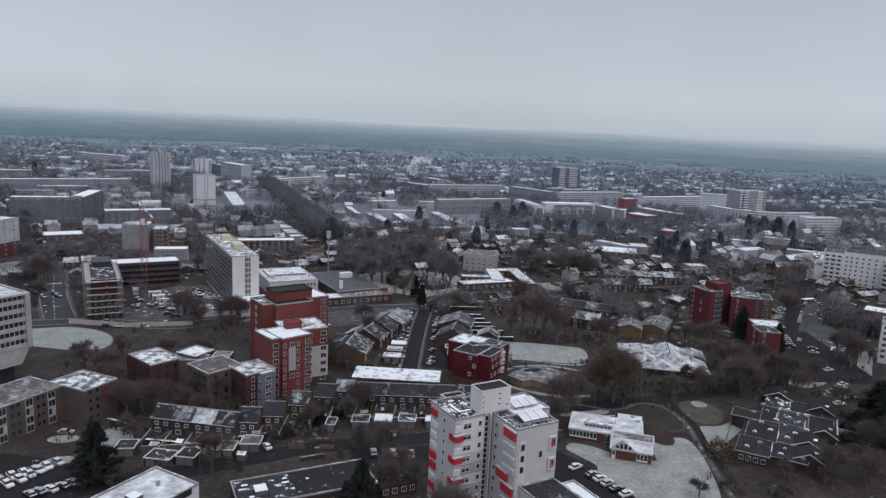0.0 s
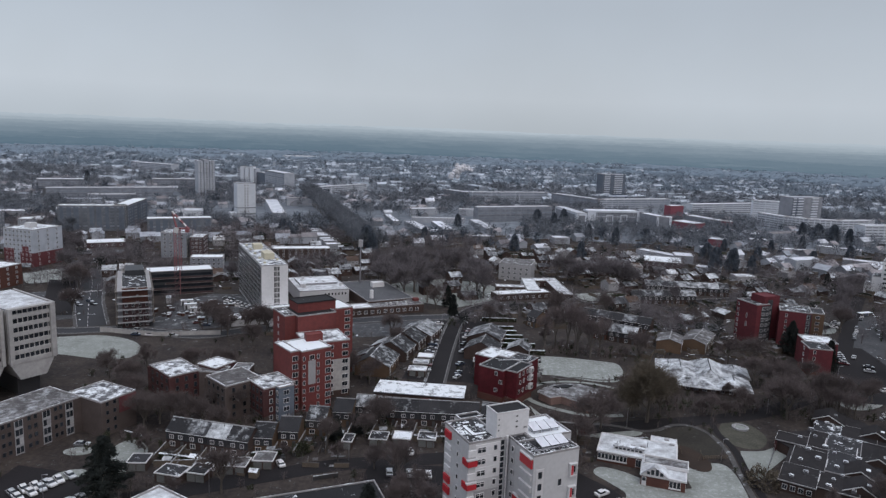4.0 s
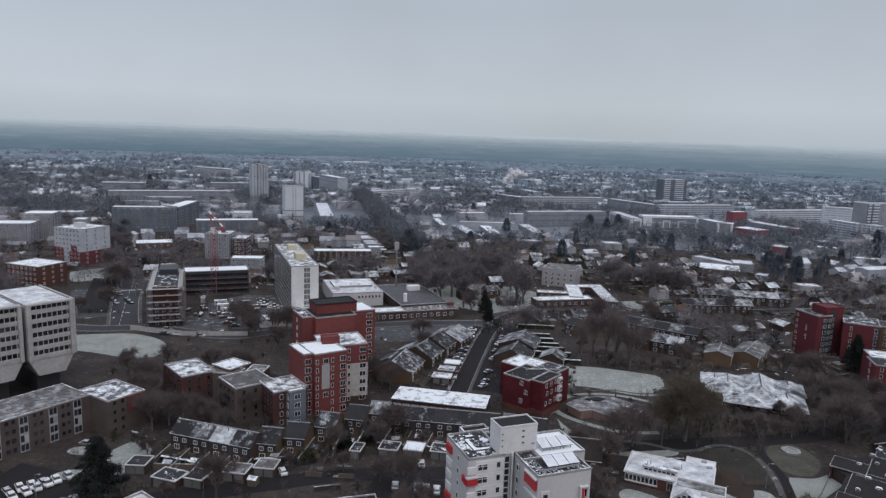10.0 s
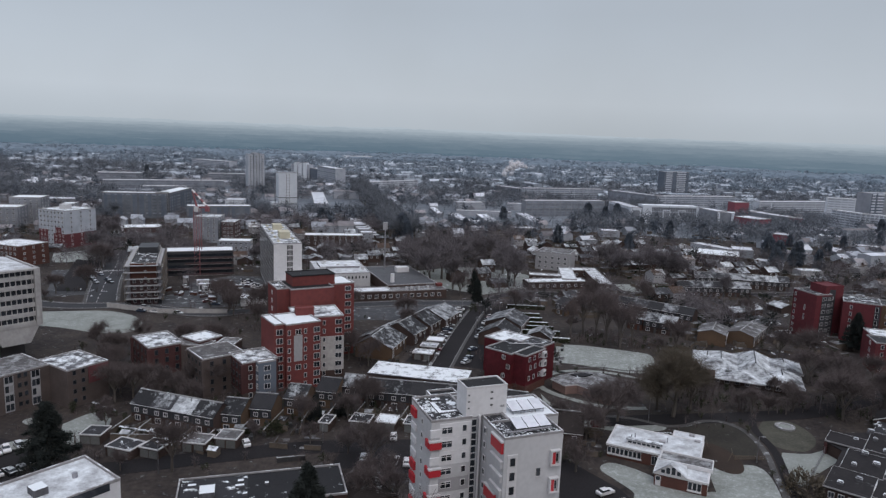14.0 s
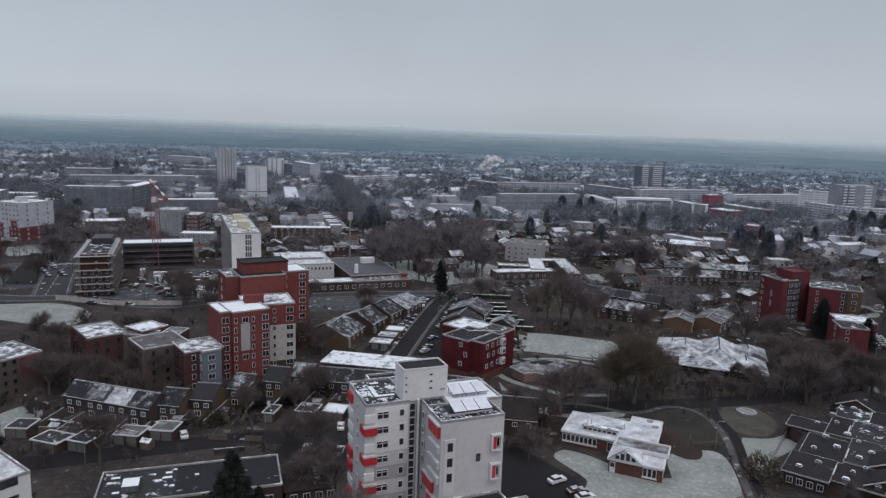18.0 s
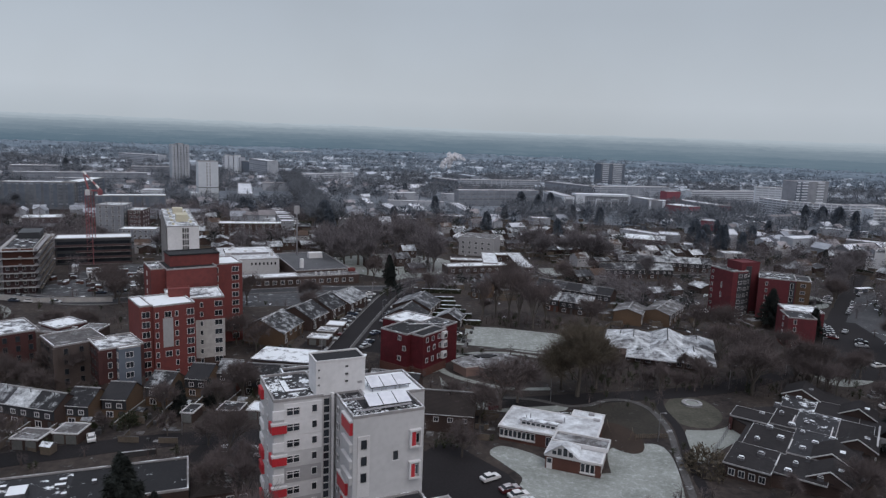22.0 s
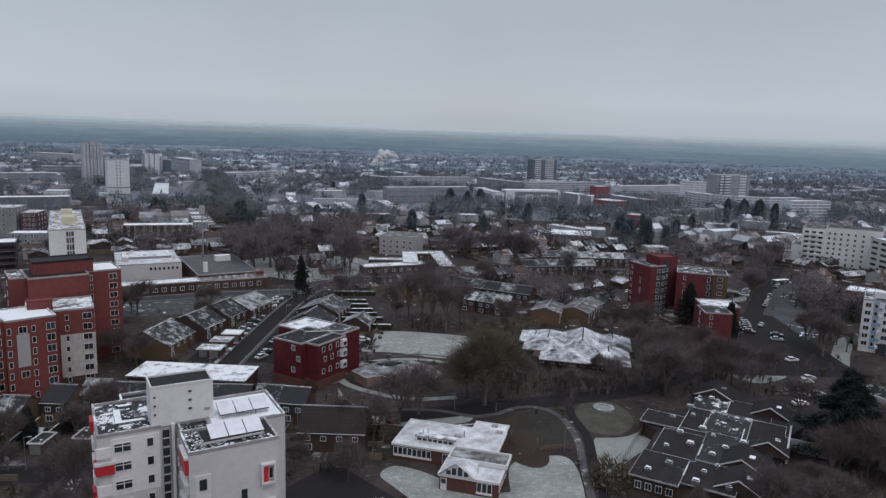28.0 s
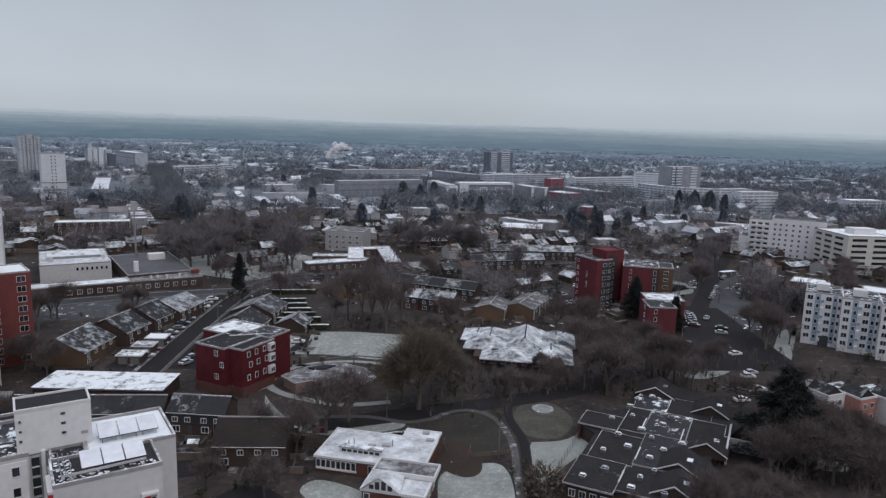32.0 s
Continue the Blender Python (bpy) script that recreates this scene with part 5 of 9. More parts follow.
# rows to the east
g = "east terrace"
for i in range(5):
    put_house("terrace_b" if i % 2 else "terrace_a", 56.0 + 6.3 * i, 353.0 - 3.0 * i, -26, TERRACE, g)
for i in range(3):
    put_house("terrace_b" if i else "terrace_red", 58.5 + 6.2 * i, 327.8 - 2.8 * i, -24, TERRACE, g)
for x, y, yaw in ((27.5, 343.5, -40),):
    put_house("terrace_ochre", x, y, yaw, "ochre brick terraced house with slate roof", g)
house_proto("ochre_side", 7.0, 10.6, 4.7, 6.2, M_OCHRE, M_DARKCLAD, M_PATCHROOF)
for ox, oy, yaw, n in ((94.7, 310.0, 72, 2), (105.5, 311.6, 62, 3)):
    for i in range(n):
        put_house("ochre_side", ox + 7.0 * i * math.cos(radians(yaw)), oy + 7.0 * i * math.sin(radians(yaw)), yaw, "ochre brick terraced house with blank gable and snowy roof", g)
for i in range(8):
    put_house("terrace_b", 105.0 + 6.4 * i, 433.0 + 0.5 * (i % 2), 1 + 3 * (i % 2), "grey terraced house with snow on roof and white windows", "upper terrace")
for i in range(6):
    put_house("terrace_b" if i % 3 else "terrace_a", 90.5 + 6.5 * i, 401.0 + 1.5 * i, 9, "grey terraced house with snow on roof and white windows", "upper terrace")


# ---- garages and garden walls ----
def garage(x, y, yaw, w=5.6, d=5.4, roof=M_FELT, wall=M_DARKBRICK):
    b = thing("garage", x, y, yaw, "flat-roofed brown brick garage with white fascia", "garage", "garages by the lane")
    part("wall", Shape().box(0, 0, 0, w, d, 2.3), wall, b)
    part("fascia", Shape().rim(-0.15, -0.15, w + 0.15, d + 0.15, 2.3, 2.62, 0.25), M_FRAME, b, "white fascia board")
    part("roof", Shape().box(0.1, 0.1, 2.3, w - 0.1, d - 0.1, 2.45), roof, b)
    n = 2 if w > 5 else 1
    for u in spaced(0.1, w - 0.1, n):
        part("garage_door", Shape().box(u - 1.15, -0.06, 0.02, u + 1.15, 0.03, 2.05), M_DOOR, b, "dull grey up-and-over door")


for x, y, yaw, w, roof in ((-78.0, 170.9, -8, 7.2, M_FELT), (-88.0, 175.0, 8, 5.2, M_FELT), (-70.0, 172.4, -6, 5.2, M_FELT_DARK), (-62.0, 177.2, 2, 6.2, M_PATCHROOF), (-55.2, 181.2, 4, 5.6, M_PATCHROOF),
                           (-33.6, 196.6, 0, 3.0, M_FELT), (-26.0, 199.6, 0, 5.4, M_FELT), (-19.0, 200.8, 0, 5.4, M_SNOWROOF), (-11.5, 201.6, 0, 5.4, M_FELT), (-3.0, 202.5, 0, 5.2, M_SNOWROOF)):
    garage(x, y, yaw, w, roof=roof)
for x, y, yaw, w in ((-22.0, 261.4, 0, 7), (-21.0, 269.8, 0, 6), (-20.0, 277.8, 0, 6), (24.0, 206.6, 0, 6), (4.0, 268, 0, 6), (3.0, 276, 0, 6)):
    garage(x, y, yaw, w, 5.0, M_SNOWROOF if int(y) % 2 else M_PATCHROOF, M_DARKBRICK)
b = thing("garage_block", -30.8, 234.0, -2, "long low garage block with deep snow on its roof", "garage")
take(-15, 240, 16)
part("wall", Shape().box(0.3, 0.3, 0, 31.5, 11.7, 3.3), M_DARKBRICK, b)
part("roof", Shape().box(0, 0, 3.3, 31.8, 12, 3.7), M_SNOWROOF, b, "flat roof under patchy snow")
part("bin_store", Shape().box(17.0, -1.6, 0, 20.6, 0.28, 2.6), M_CRIMSON, b)
for i in range(10):
    part("garage_door", Shape().box(0.8 + 3.1 * i, 0.22, 0.02, 3.4 + 3.1 * i, 0.32, 2.3), M_GREY, b)


def wall_run(x0, y0, x1, y1, h=1.7, name="garden_wall", m=M_TIMBER, label="weathered garden fence with snow on top"):
    a = math.degrees(math.atan2(y1 - y0, x1 - x0))
    w = thing(name, x0, y0, a, label, "wall" if m is not M_TIMBER else "fence", name + " runs")
    n = math.hypot(x1 - x0, y1 - y0)
    part("panel", Shape().box(0, -0.08, 0, n, 0.08, h), m, w)
    part("coping", Shape().box(0, -0.16, h, n, 0.16, h + 0.1), M_KERB, w)
    for i in range(max(2, int(n / 2.5))):
        part("post", Shape().box(i * 2.5 - 0.07, -0.12, 0, i * 2.5 + 0.07, 0.12, h + 0.02), m, w)


for i in range(4):
    x = -84.2 + 6.47 * i
    wall_run(x, 190.2 - 0.95 * i, x + 0.8, 177.6 - 0.6 * i)
for i in range(6):
    x = -26.0 + 6.4 * i
    wall_run(x, 215.2, x - 0.4, 204.5)
for x0, y0, x1, y1 in ((-58.6, 190, -58.2, 182), (-52.4, 195, -52.0, 186), (-46.5, 204, -46.2, 190), (-39.8, 211.5, -38.8, 198), (-33.9, 217.2, -33.4, 200), (-82, 178.5, -60, 183.2)):
    wall_run(x0, y0, x1, y1)
wall_run(-165, 293, -139, 291, 2.2, "retaining_wall", M_CONCRETE, "pale concrete retaining wall beside the road")
wall_run(-139, 291, -112, 299, 2.0, "retaining_wall", M_CONCRETE, "pale concrete retaining wall beside the road")
wall_run(-37, 177.3, -31, 180.2, 1.2, "railing", M_DARKFRAME, "dark metal railing beside the lane")


# ---- school with many small gables ----
def school():
    b = thing("school", 89.6, 190.0, -29, "single-storey brick school with dark felt roofs and white rooflights", "school")
    take(110, 208, 26), take(126, 226, 16)
    ring = [(0, 0.6), (9, 1), (9, 2), (23, 5.6), (26.5, 15.6), (23.5, 24), (26, 38), (29, 48), (18.5, 61), (10.5, 65.5), (4, 62), (4.5, 44), (-4, 35), (-4, 28), (0, 25)]
    part("wall", Shape().prism(ring, 0, 3.0), M_DARKBRICK, b)
    part("roof_deck", Shape().prism([(12 + (x - 12) * 1.02, 30 + (y - 30) * 1.012) for x, y in ring], 3.0, 3.18), M_SCHOOLROOF, b, "dark felt roof")
    for x0, y0, x1, y1, z in ((-0.3, 0.3, 9, 13, 3.5), (9, 2.5, 19, 14, 3.3), (1, 13, 10, 27, 3.4), (10, 14, 18.5, 30, 3.6), (-4.6, 27.4, 4, 35, 3.9), (4, 30, 9, 44, 3.3), (9, 30, 18, 44, 3.5), (4.4, 44, 12, 62, 3.4), (12, 44, 22, 55, 3.3), (18.2, 30.4, 25.4, 44, 3.3)):
        part("roof", Shape().box(x0, y0, 2.9, x1, y1, z), M_FELT if (x0, y0) in ((10, 14), (9, 30), (4.4, 44)) else M_SCHOOLROOF, b, "dark felt roof with scraps of snow")
        part("roof_edge", Shape().rim(x0 - 0.1, y0 - 0.1, x1 + 0.1, y1 + 0.1, z - 0.3, z + 0.05, 0.1), M_RIM, b)
    part("brick_front", Shape().box(-4.75, 27.3, 0, -4.0, 35.1, 3.3), M_REDBRICK, b, "red brick end wall")
    # gabled class rooms with white barge boards
    for x, y, w, d in ((15.2, 4.5, 8, 8), (14.4, 14.2, 8.4, 9), (18.6, 26.5, 8, 9), (17.5, 48, 8, 8), (3.4, 54, 9, 9)):
        e, r = 3.4, 5.6
        part("gable_wall", Shape().extrude_y([(x, 2.5), (x + w, 2.5), (x + w, e), (x + w / 2, r), (x, e)], y, y + d), M_DARKBRICK, b)
        for sx in (0, 1):
            xa, xb = (x - 0.3, x + w / 2) if sx == 0 else (x + w + 0.3, x + w / 2)
            s = Shape().add([(xa, y - 0.3, e), (xb, y - 0.3, r + 0.12), (xb, y + d, r + 0.12), (xa, y + d, e)], [(0, 1, 2, 3) if sx else (3, 2, 1, 0)])
            part("gable_slope", s, M_SCHOOLROOF, b, "dark felt gable roof")
            part("barge_board", Shape().add([(xa, y - 0.42, e - 0.1), (xb, y - 0.42, r + 0.02), (xb, y - 0.42, r + 0.28), (xa, y - 0.42, e + 0.16),
                                             (xa, y - 0.3, e - 0.1), (xb, y - 0.3, r + 0.02), (xb, y - 0.3, r + 0.28), (xa, y - 0.3, e + 0.16)],
                                            [(0, 1, 2, 3), (7, 6, 5, 4), (3, 2, 6, 7), (0, 4, 5, 1)]), M_FRAME, b, "white barge board")
        part("rooflight", Shape().box(x + w * 0.62, y + d * 0.35, 4.3, x + w * 0.62 + 1.3, y + d * 0.35 + 1.6, 5.1), M_SNOWROOF, b)
    rnd = random.Random(12)
    for x, y in ((2, 3), (5, 8), (11, 3), (12, 8), (14, 12), (17, 4), (3, 16), (7, 20), (4, 25), (12, 17), (14, 22), (17, 27), (11, 27), (1, 33), (5, 37), (3, 42), (11, 34), (13, 40), (4, 48), (7, 51), (6, 57), (18, 18), (8, 30)):
        w = rnd.uniform(0.9, 1.7)
        part("rooflight", Shape().box(x, y, 3.2, x + w, y + w * 0.8, 4.1).box(x + 0.15, y + 0.15, 4.1, x + w - 0.15, y + w * 0.8 - 0.15, 4.4), M_SNOWROOF, b, "snow-capped rooflight")
    for x, y, n in ((9, 5, 5), (10, 16, 6), (8.5, 33, 5), (17, 30, 6)):
        part("valley_trim", Shape().box(x, y, 3.55, x + 0.25, y + n, 3.8), M_FRAME, b)
    part("pale_wall", Shape().box(26.2, 30.2, 0.2, 26.6, 44, 3.9), M_PALE, b, "pale rendered wall")
    part("pale_wall", Shape().box(25.4, 37.6, 0.2, 35, 38, 3.2), M_GREY, b, "pale rendered wall")
    window_grid(b, "front", 0.5, [1.5, 3.5, 5.5, 7.5], [0.9], 1.3, 1.5)
    window_grid(b, "left", -4.78, [28.8, 30.6, 32.4], [1.1], 1.2, 1.4)


school()


def hipped_hall():
    b = thing("hall", 78.5, 264.5, -12, "low hall with folded hipped roofs under patchy snow", "hall")
    take(94, 278, 18)
    part("wall", Shape().box(0.8, 1.2, 0, 28.5, 27, 2.5), M_DARKBRICK, b)
    m_hall = surface("streaked_snow_on_tiles", (0.15, 0.15, 0.16), (0.08, 0.08, 0.085), grain=1.5, blotch=0.3, bands=(0.5, 0.25), snow=0.67, snow_scale=0.22, spread=0.25)
    hips = ((-3, 8, 12, 30, 5.2), (9, 6, 22, 32, 6.2), (17, 0, 30, 17, 4.9), (3, -1, 18, 10, 4.4), (19, 16, 31, 31, 4.9), (-5, 16, 5, 29, 4.0))
    for n, (x0, y0, x1, y1, r) in enumerate(hips):
        e = 2.5 + 0.02 * n
        xm, ym0, ym1 = (x0 + x1) / 2, y0 + (x1 - x0) / 2.4, y1 - (x1 - x0) / 2.4
        if ym1 < ym0:
            ym0 = ym1 = (y0 + y1) / 2
        west = Shape().add([(x0, y0, e), (x1, y0, e), (x0, y1, e), (xm, ym0, r), (xm, ym1, r)], [(0, 1, 3), (2, 0, 3, 4)])
        east = Shape().add([(x1, y0, e), (x1, y1, e), (x0, y1, e), (x0, y0, e), (xm, ym0, r), (xm, ym1, r)], [(0, 1, 5, 4), (1, 2, 5), (2, 1, 0, 3)])
        part("hipped_roof", west, m_hall, b, "patchy snowy hipped roof")
        part("hipped_roof", east, m_hall, b, "half-thawed hipped roof")
        part("eaves_board", Shape().rim(x0 - 0.08, y0 - 0.08, x1 + 0.08, y1 + 0.08, e - 0.28, e - 0.01, 0.15), M_RIM, b)
        part("ridge_cap", Shape().box(xm - 0.18, ym0, r - 0.06, xm + 0.18, ym1 + 0.1, r + 0.12), M_SLATE, b, "dark ridge tiles")
    for x, y, z in ((6, 5, 3.1), (20, 8, 3.2), (13, 12, 3.5), (24, 21, 3.1), (4, 15, 3.2)):
        part("rooflight", Shape().box(x, y, z - 1.0, x + 2.6, y + 1.5, z + 0.7), M_DARKFRAME, b, "dark rooflight")
    window_grid(b, "front", 1.18, spaced(2, 27, 8), [0.7], 1.5, 1.4)
    window_grid(b, "left", 0.78, spaced(4, 26, 5), [0.7], 1.5, 1.4)


hipped_hall()


def pavilion():
    b = thing("pavilion", 27.0, 245.9, 0, "low many-sided pavilion with a snow-dusted roof and pinkish brick walls", "pavilion")
    take(40, 246, 13)
    ring = [(0, 0), (4.3, -5.0), (8.2, -2.9), (12.4, -6.0), (17.6, -11.4), (21.0, -6.2), (24.9, -0.2), (21.3, 6.5), (16.2, 10.0), (11.3, 10.1), (6.7, 7.7), (2.7, 3.9)]
    c = (12, -0.4)
    grown = lambda f: [(c[0] + (x - c[0]) * f, c[1] + (y - c[1]) * f) for x, y in ring]
    m_pink = surface("pinkish_brick", (0.3, 0.2, 0.17), (0.22, 0.15, 0.13), grain=4.0, blotch=0.2, bands=(0.075, 0.12))
    part("wall", Shape().prism(grown(0.95), 0, 2.7), m_pink, b, "pinkish brick wall")
    part("eaves_board", Shape().prism(grown(1.0), 2.7, 3.1), M_FRAME, b, "pale eaves board")
    part("roof", Shape().prism(grown(0.985), 3.1, 3.16), M_PATCHROOF, b, "flat roof dusted with snow")
    part("rooflight", Shape().prism([(6.2, 5.2), (10.8, 7.6), (13.5, 7.2), (11.2, 4.4), (8.0, 3.8)], 3.16, 3.5), M_FELT_DARK, b, "dark sunken rooflight")
    part("ridge", Shape().box(8.3, -2.6, 3.16, 8.6, 4.0, 3.5), M_RIM, b)
    for f in (0.12, 0.38, 0.64):
        p = (4.3 * f + 0.25, -5.0 * f - 0.12)
        part("door", Shape().box(0, -0.12, 0.02, 1.5, 0.06, 2.3), M_FRAME, b, "white double door", at=pose(p[0] + 0.35, p[1] + 0.3, 0, 0, 0, -49.3))


pavilion()


# ---- buildings at the near edge ----
def near_edge():
    b = thing("white_office", -51.4, 139.0, -28, "white rendered four-storey block with snow on its flat roof", "building")
    body(b, -13.7, -26, 0, 0, 14.1, M_WHITE, M_SNOWCLEAN, up=0.6)
    for k in range(4):
        part("window_band", Shape().box(-0.04, -24, 2.4 + 3.3 * k, 0.08, -13, 3.9 + 3.3 * k), M_GLASS, b, "dark window band")
        part("window_band", Shape().box(-0.04, -11, 2.4 + 3.3 * k, 0.08, -2, 3.9 + 3.3 * k), M_GLASS, b, "dark window band")
        part("window_band", Shape().box(-12, -26.1, 2.4 + 3.3 * k, -2, -25.96, 3.9 + 3.3 * k), M_GLASS, b, "dark window band")
    part("roof_unit", Shape().box(-7.4, -13, 13.5, -4.6, -10.6, 15.0), M_SNOWROOF, b)
    part("roof_unit", Shape().tube((-7, -5, 13.5), (-7, -5, 14.6), 0.5, 0.5), M_METAL, b)
    part("terrace", Shape().box(0, -20, 0, 9, -2, 9.4).rim(0, -20, 9, -2, 9.4, 9.9, 0.3), M_WHITE, b, "lower white terrace")
    part("terrace_roof", Shape().box(0.3, -19.7, 9.4, 8.7, -2.3, 9.55), M_FELT, b)
    part("roof_unit", Shape().box(3, -8, 9.5, 6, -5, 10.8), M_SNOWROOF, b)
    c = thing("hall_flat_roof", -50.0, 156.4, 25.7, "low hall with a dark felt roof and scraps of snow", "hall")
    take(-35, 158, 18)
    body(c, 0, -13, 34, 0, 5.0, M_DARKBRICK, M_FELT_DARK, rim=M_RIM)
    part("roof_patch", Shape().box(0.6, -12.4, 4.6, 14, -0.6, 4.7), M_FELT, c, "felt with scraps of snow")
    part("roof_hatch", Shape().box(4.5, -9, 4.6, 7.5, -5.6, 5.9), M_SNOWROOF, c)
    for x, y, w in ((2.0, -4, 1.6), (3.0, -10, 1.2), (12, -4, 1.2), (11.5, -6, 1.8), (17.5, -6, 0.8), (13, -9.5, 0.9)):
        part("roof_cowl", Shape().box(x, y, 4.6, x + w, y + 0.8, 5.2), M_SNOWROOF, c)
    window_grid(c, "front", -13.02, spaced(1, 33, 10), [1.2], 1.8, 1.7)
    d = thing("hall_hipped", -19.2, 171.3, 25.7, "low hall with a dark brown hipped roof", "hall")
    part("wall", Shape().box(0.4, -13.2, 0, 10.6, -0.4, 3.2), M_DARKBRICK, d)
    part("roof", Shape().add([(0, -13.6, 3.2), (11, -13.6, 3.2), (11, 0, 3.2), (0, 0, 3.2), (5.5, -9.5, 6.0), (5.5, -4, 6.0)],
                             [(0, 1, 4), (1, 2, 5, 4), (2, 3, 5), (3, 0, 4, 5), (3, 2, 1, 0)]), M_TILE_BARE, d, "dark brown tiled hipped roof")
    window_grid(d, "front", -13.22, [2, 4.5, 7, 9.3], [0.9], 1.4, 1.5)
    e = thing("garden_house", 163, 226, 20, "small pastel terrace houses with white copings and dark roofs", "house")
    for i, m in enumerate((M_WHITE, M_SALMON, M_PALE, M_WHITE, M_SALMON)):
        part("wall", Shape().box(i * 6.2, -4.0 * i, 0, i * 6.2 + 6.1, 10 - 4.0 * i, 6.4), m, e)
        part("roof", Shape().box(i * 6.2 + 0.2, 0.2 - 4.0 * i, 6.4, i * 6.2 + 5.9, 9.8 - 4.0 * i, 6.6), M_FELT, e)
        part("gable", Shape().extrude_y([(i * 6.2 + 0.3, 6.6), (i * 6.2 + 5.8, 6.6), (i * 6.2 + 3.05, 8.6)], 0.6 - 4.0 * i, 6.5 - 4.0 * i), M_SLATE, e, "dark gabled roof")
        part("coping", Shape().rim(i * 6.2 - 0.1, -0.1 - 4.0 * i, i * 6.2 + 6.2, 10.1 - 4.0 * i, 6.4, 6.9, 0.3), M_FRAME, e)
        window_grid(e, "front", -0.02 - 4.0 * i, [i * 6.2 + 1.7, i * 6.2 + 4.3], [1.0, 3.9], 1.3, 1.4)
    take(175, 222, 18)


near_edge()


# ---- buildings along the avenue ----
def avenue():
    b = thing("unfinished_flats", -158.6, 298.6, 29, "unfinished apartment block with concrete floors and red brick front", "construction site")
    take(-165, 312, 22), take(-178, 338, 18)
    part("core", Shape().box(1, 1, 0, 12, 44, 17.5), M_SITE, b, "dark unfinished wall")
    for k in range(6):
        part("floor_slab", Shape().box(-1.0, -1.2, 3.0 * k + 2.7, 13.6, 45, 3.0 * k + 2.9), M_GREY, b, "bare concrete floor")
        for i in range(4):
            far_windows(b, "front", 0.98, [2.6 + 2.9 * i], [3.0 * k + 0.8], 1.2, 1.5)
        far_windows(b, "left", 0.98, spaced(2, 42, 9), [3.0 * k + 0.8], 1.3, 1.5)
        for x in (7.5, 13.2):
            part("balcony_rail", Shape().box(x - 0.6, -1.25, 3.0 * k + 3.0, x + 0.4, -1.15, 3.0 * k + 3.9), M_METAL, b)
    part("brick_front", Shape().box(1.2, 0.86, 12, 11.8, 1.02, 18.6), M_BRICK, b, "red brick upper front")
    part("roof_deck", Shape().box(1.2, 1.2, 17.5, 11.8, 38, 18.3), M_FELT, b)
    part("parapet", Shape().rim(0.9, 0.9, 12.1, 44, 17.5, 18.8, 0.3), M_CONCRETE, b)
    part("top_storey", Shape().box(2.5, 30, 17.5, 11, 44, 21), M_DARKCLAD, b)
    rnd = random.Random(3)
    for _ in range(12):
        x, y = rnd.uniform(2.5, 10), rnd.uniform(3, 27)
        part("pallet", Shape().box(x, y, 18.3, x + 1.2, y + 1.2, 18.9), M_SNOWROOF, b)
    for x in (-1.4, 14.0):
        for y in range(0, 46, 5):
            part("scaffold_pole", Shape().tube((x, y, 0), (x, y, 19.5), 0.07, 0.07, 4), M_METAL, b)
        for k in range(6):
            part("scaffold_board", Shape().box(x - 0.5, 0, 3 * k + 2.0, x + 0.5, 45, 3 * k + 2.1), M_TIMBER, b)
    c = flats("dark_flats", "dark grey long flats with a snowy flat roof", -177, 359, 30, [(0, 0, 34, 13, 13.4, M_DARKCLAD, M_SNOWROOF)])
    for k in range(4):
        part("window_band", Shape().box(0.8, -0.06, 1.2 + 3.0 * k, 33.2, 0.05, 2.7 + 3.0 * k), M_GLASS, c)
        part("balcony_band", Shape().box(0 if k % 2 else 9, -1.1, 0.2 + 3.0 * k, 34, -0.95, 1.1 + 3.0 * k), M_SITE, c)
        part("balcony_floor", Shape().box(0 if k % 2 else 9, -1.1, 0.1 + 3.0 * k, 34, -0.03, 0.2 + 3.0 * k), M_CONCRETE, c)
    cr = thing("tower_crane", -163.6, 367.6, 5, "red lattice tower crane with a folded red and white jib", "crane")
    for sx in (-1.4, 1.4):
        for sy in (-1.4, 1.4):
            part("leg", Shape().box(sx - 0.13, sy - 0.13, 0, sx + 0.13, sy + 0.13, 36), M_CRANE, cr)
    for k in range(18):
        z = 2.0 * k
        part("lattice", Shape().tube((-1.4, -1.4, z), (1.4, -1.4, z + 2.0), 0.07, 0.07, 4).tube((1.4, 1.4, z), (1.4, -1.4, z + 2.0), 0.07, 0.07, 4)
             .tube((-1.4, 1.4, z + 2.0), (-1.4, -1.4, z), 0.07, 0.07, 4), M_CRANE, cr)
    part("cab", Shape().box(-1.2, -1.6, 34.5, 1.2, 1.2, 37.2), M_FRAME, cr)
    part("head", Shape().tube((0, 0, 36), (-2.6, 0, 46), 0.7, 0.25, 4), M_CRANE, cr)
    for i in range(6):
        a, c2 = Vector((-2.6 + 1.5 * i, 0, 46 - 1.6 * i)), Vector((-1.1 + 1.5 * i, 0, 44.4 - 1.6 * i))
        part("jib", Shape().tube(a, c2, 0.6, 0.6, 4), M_CRANE if i % 2 else M_FRAME, cr)
    part("counter_jib", Shape().box(0, -0.7, 36.4, 6.5, 0.7, 37.2).box(4.6, -0.9, 34.8, 6.5, 0.9, 36.4), M_CRANE, cr)
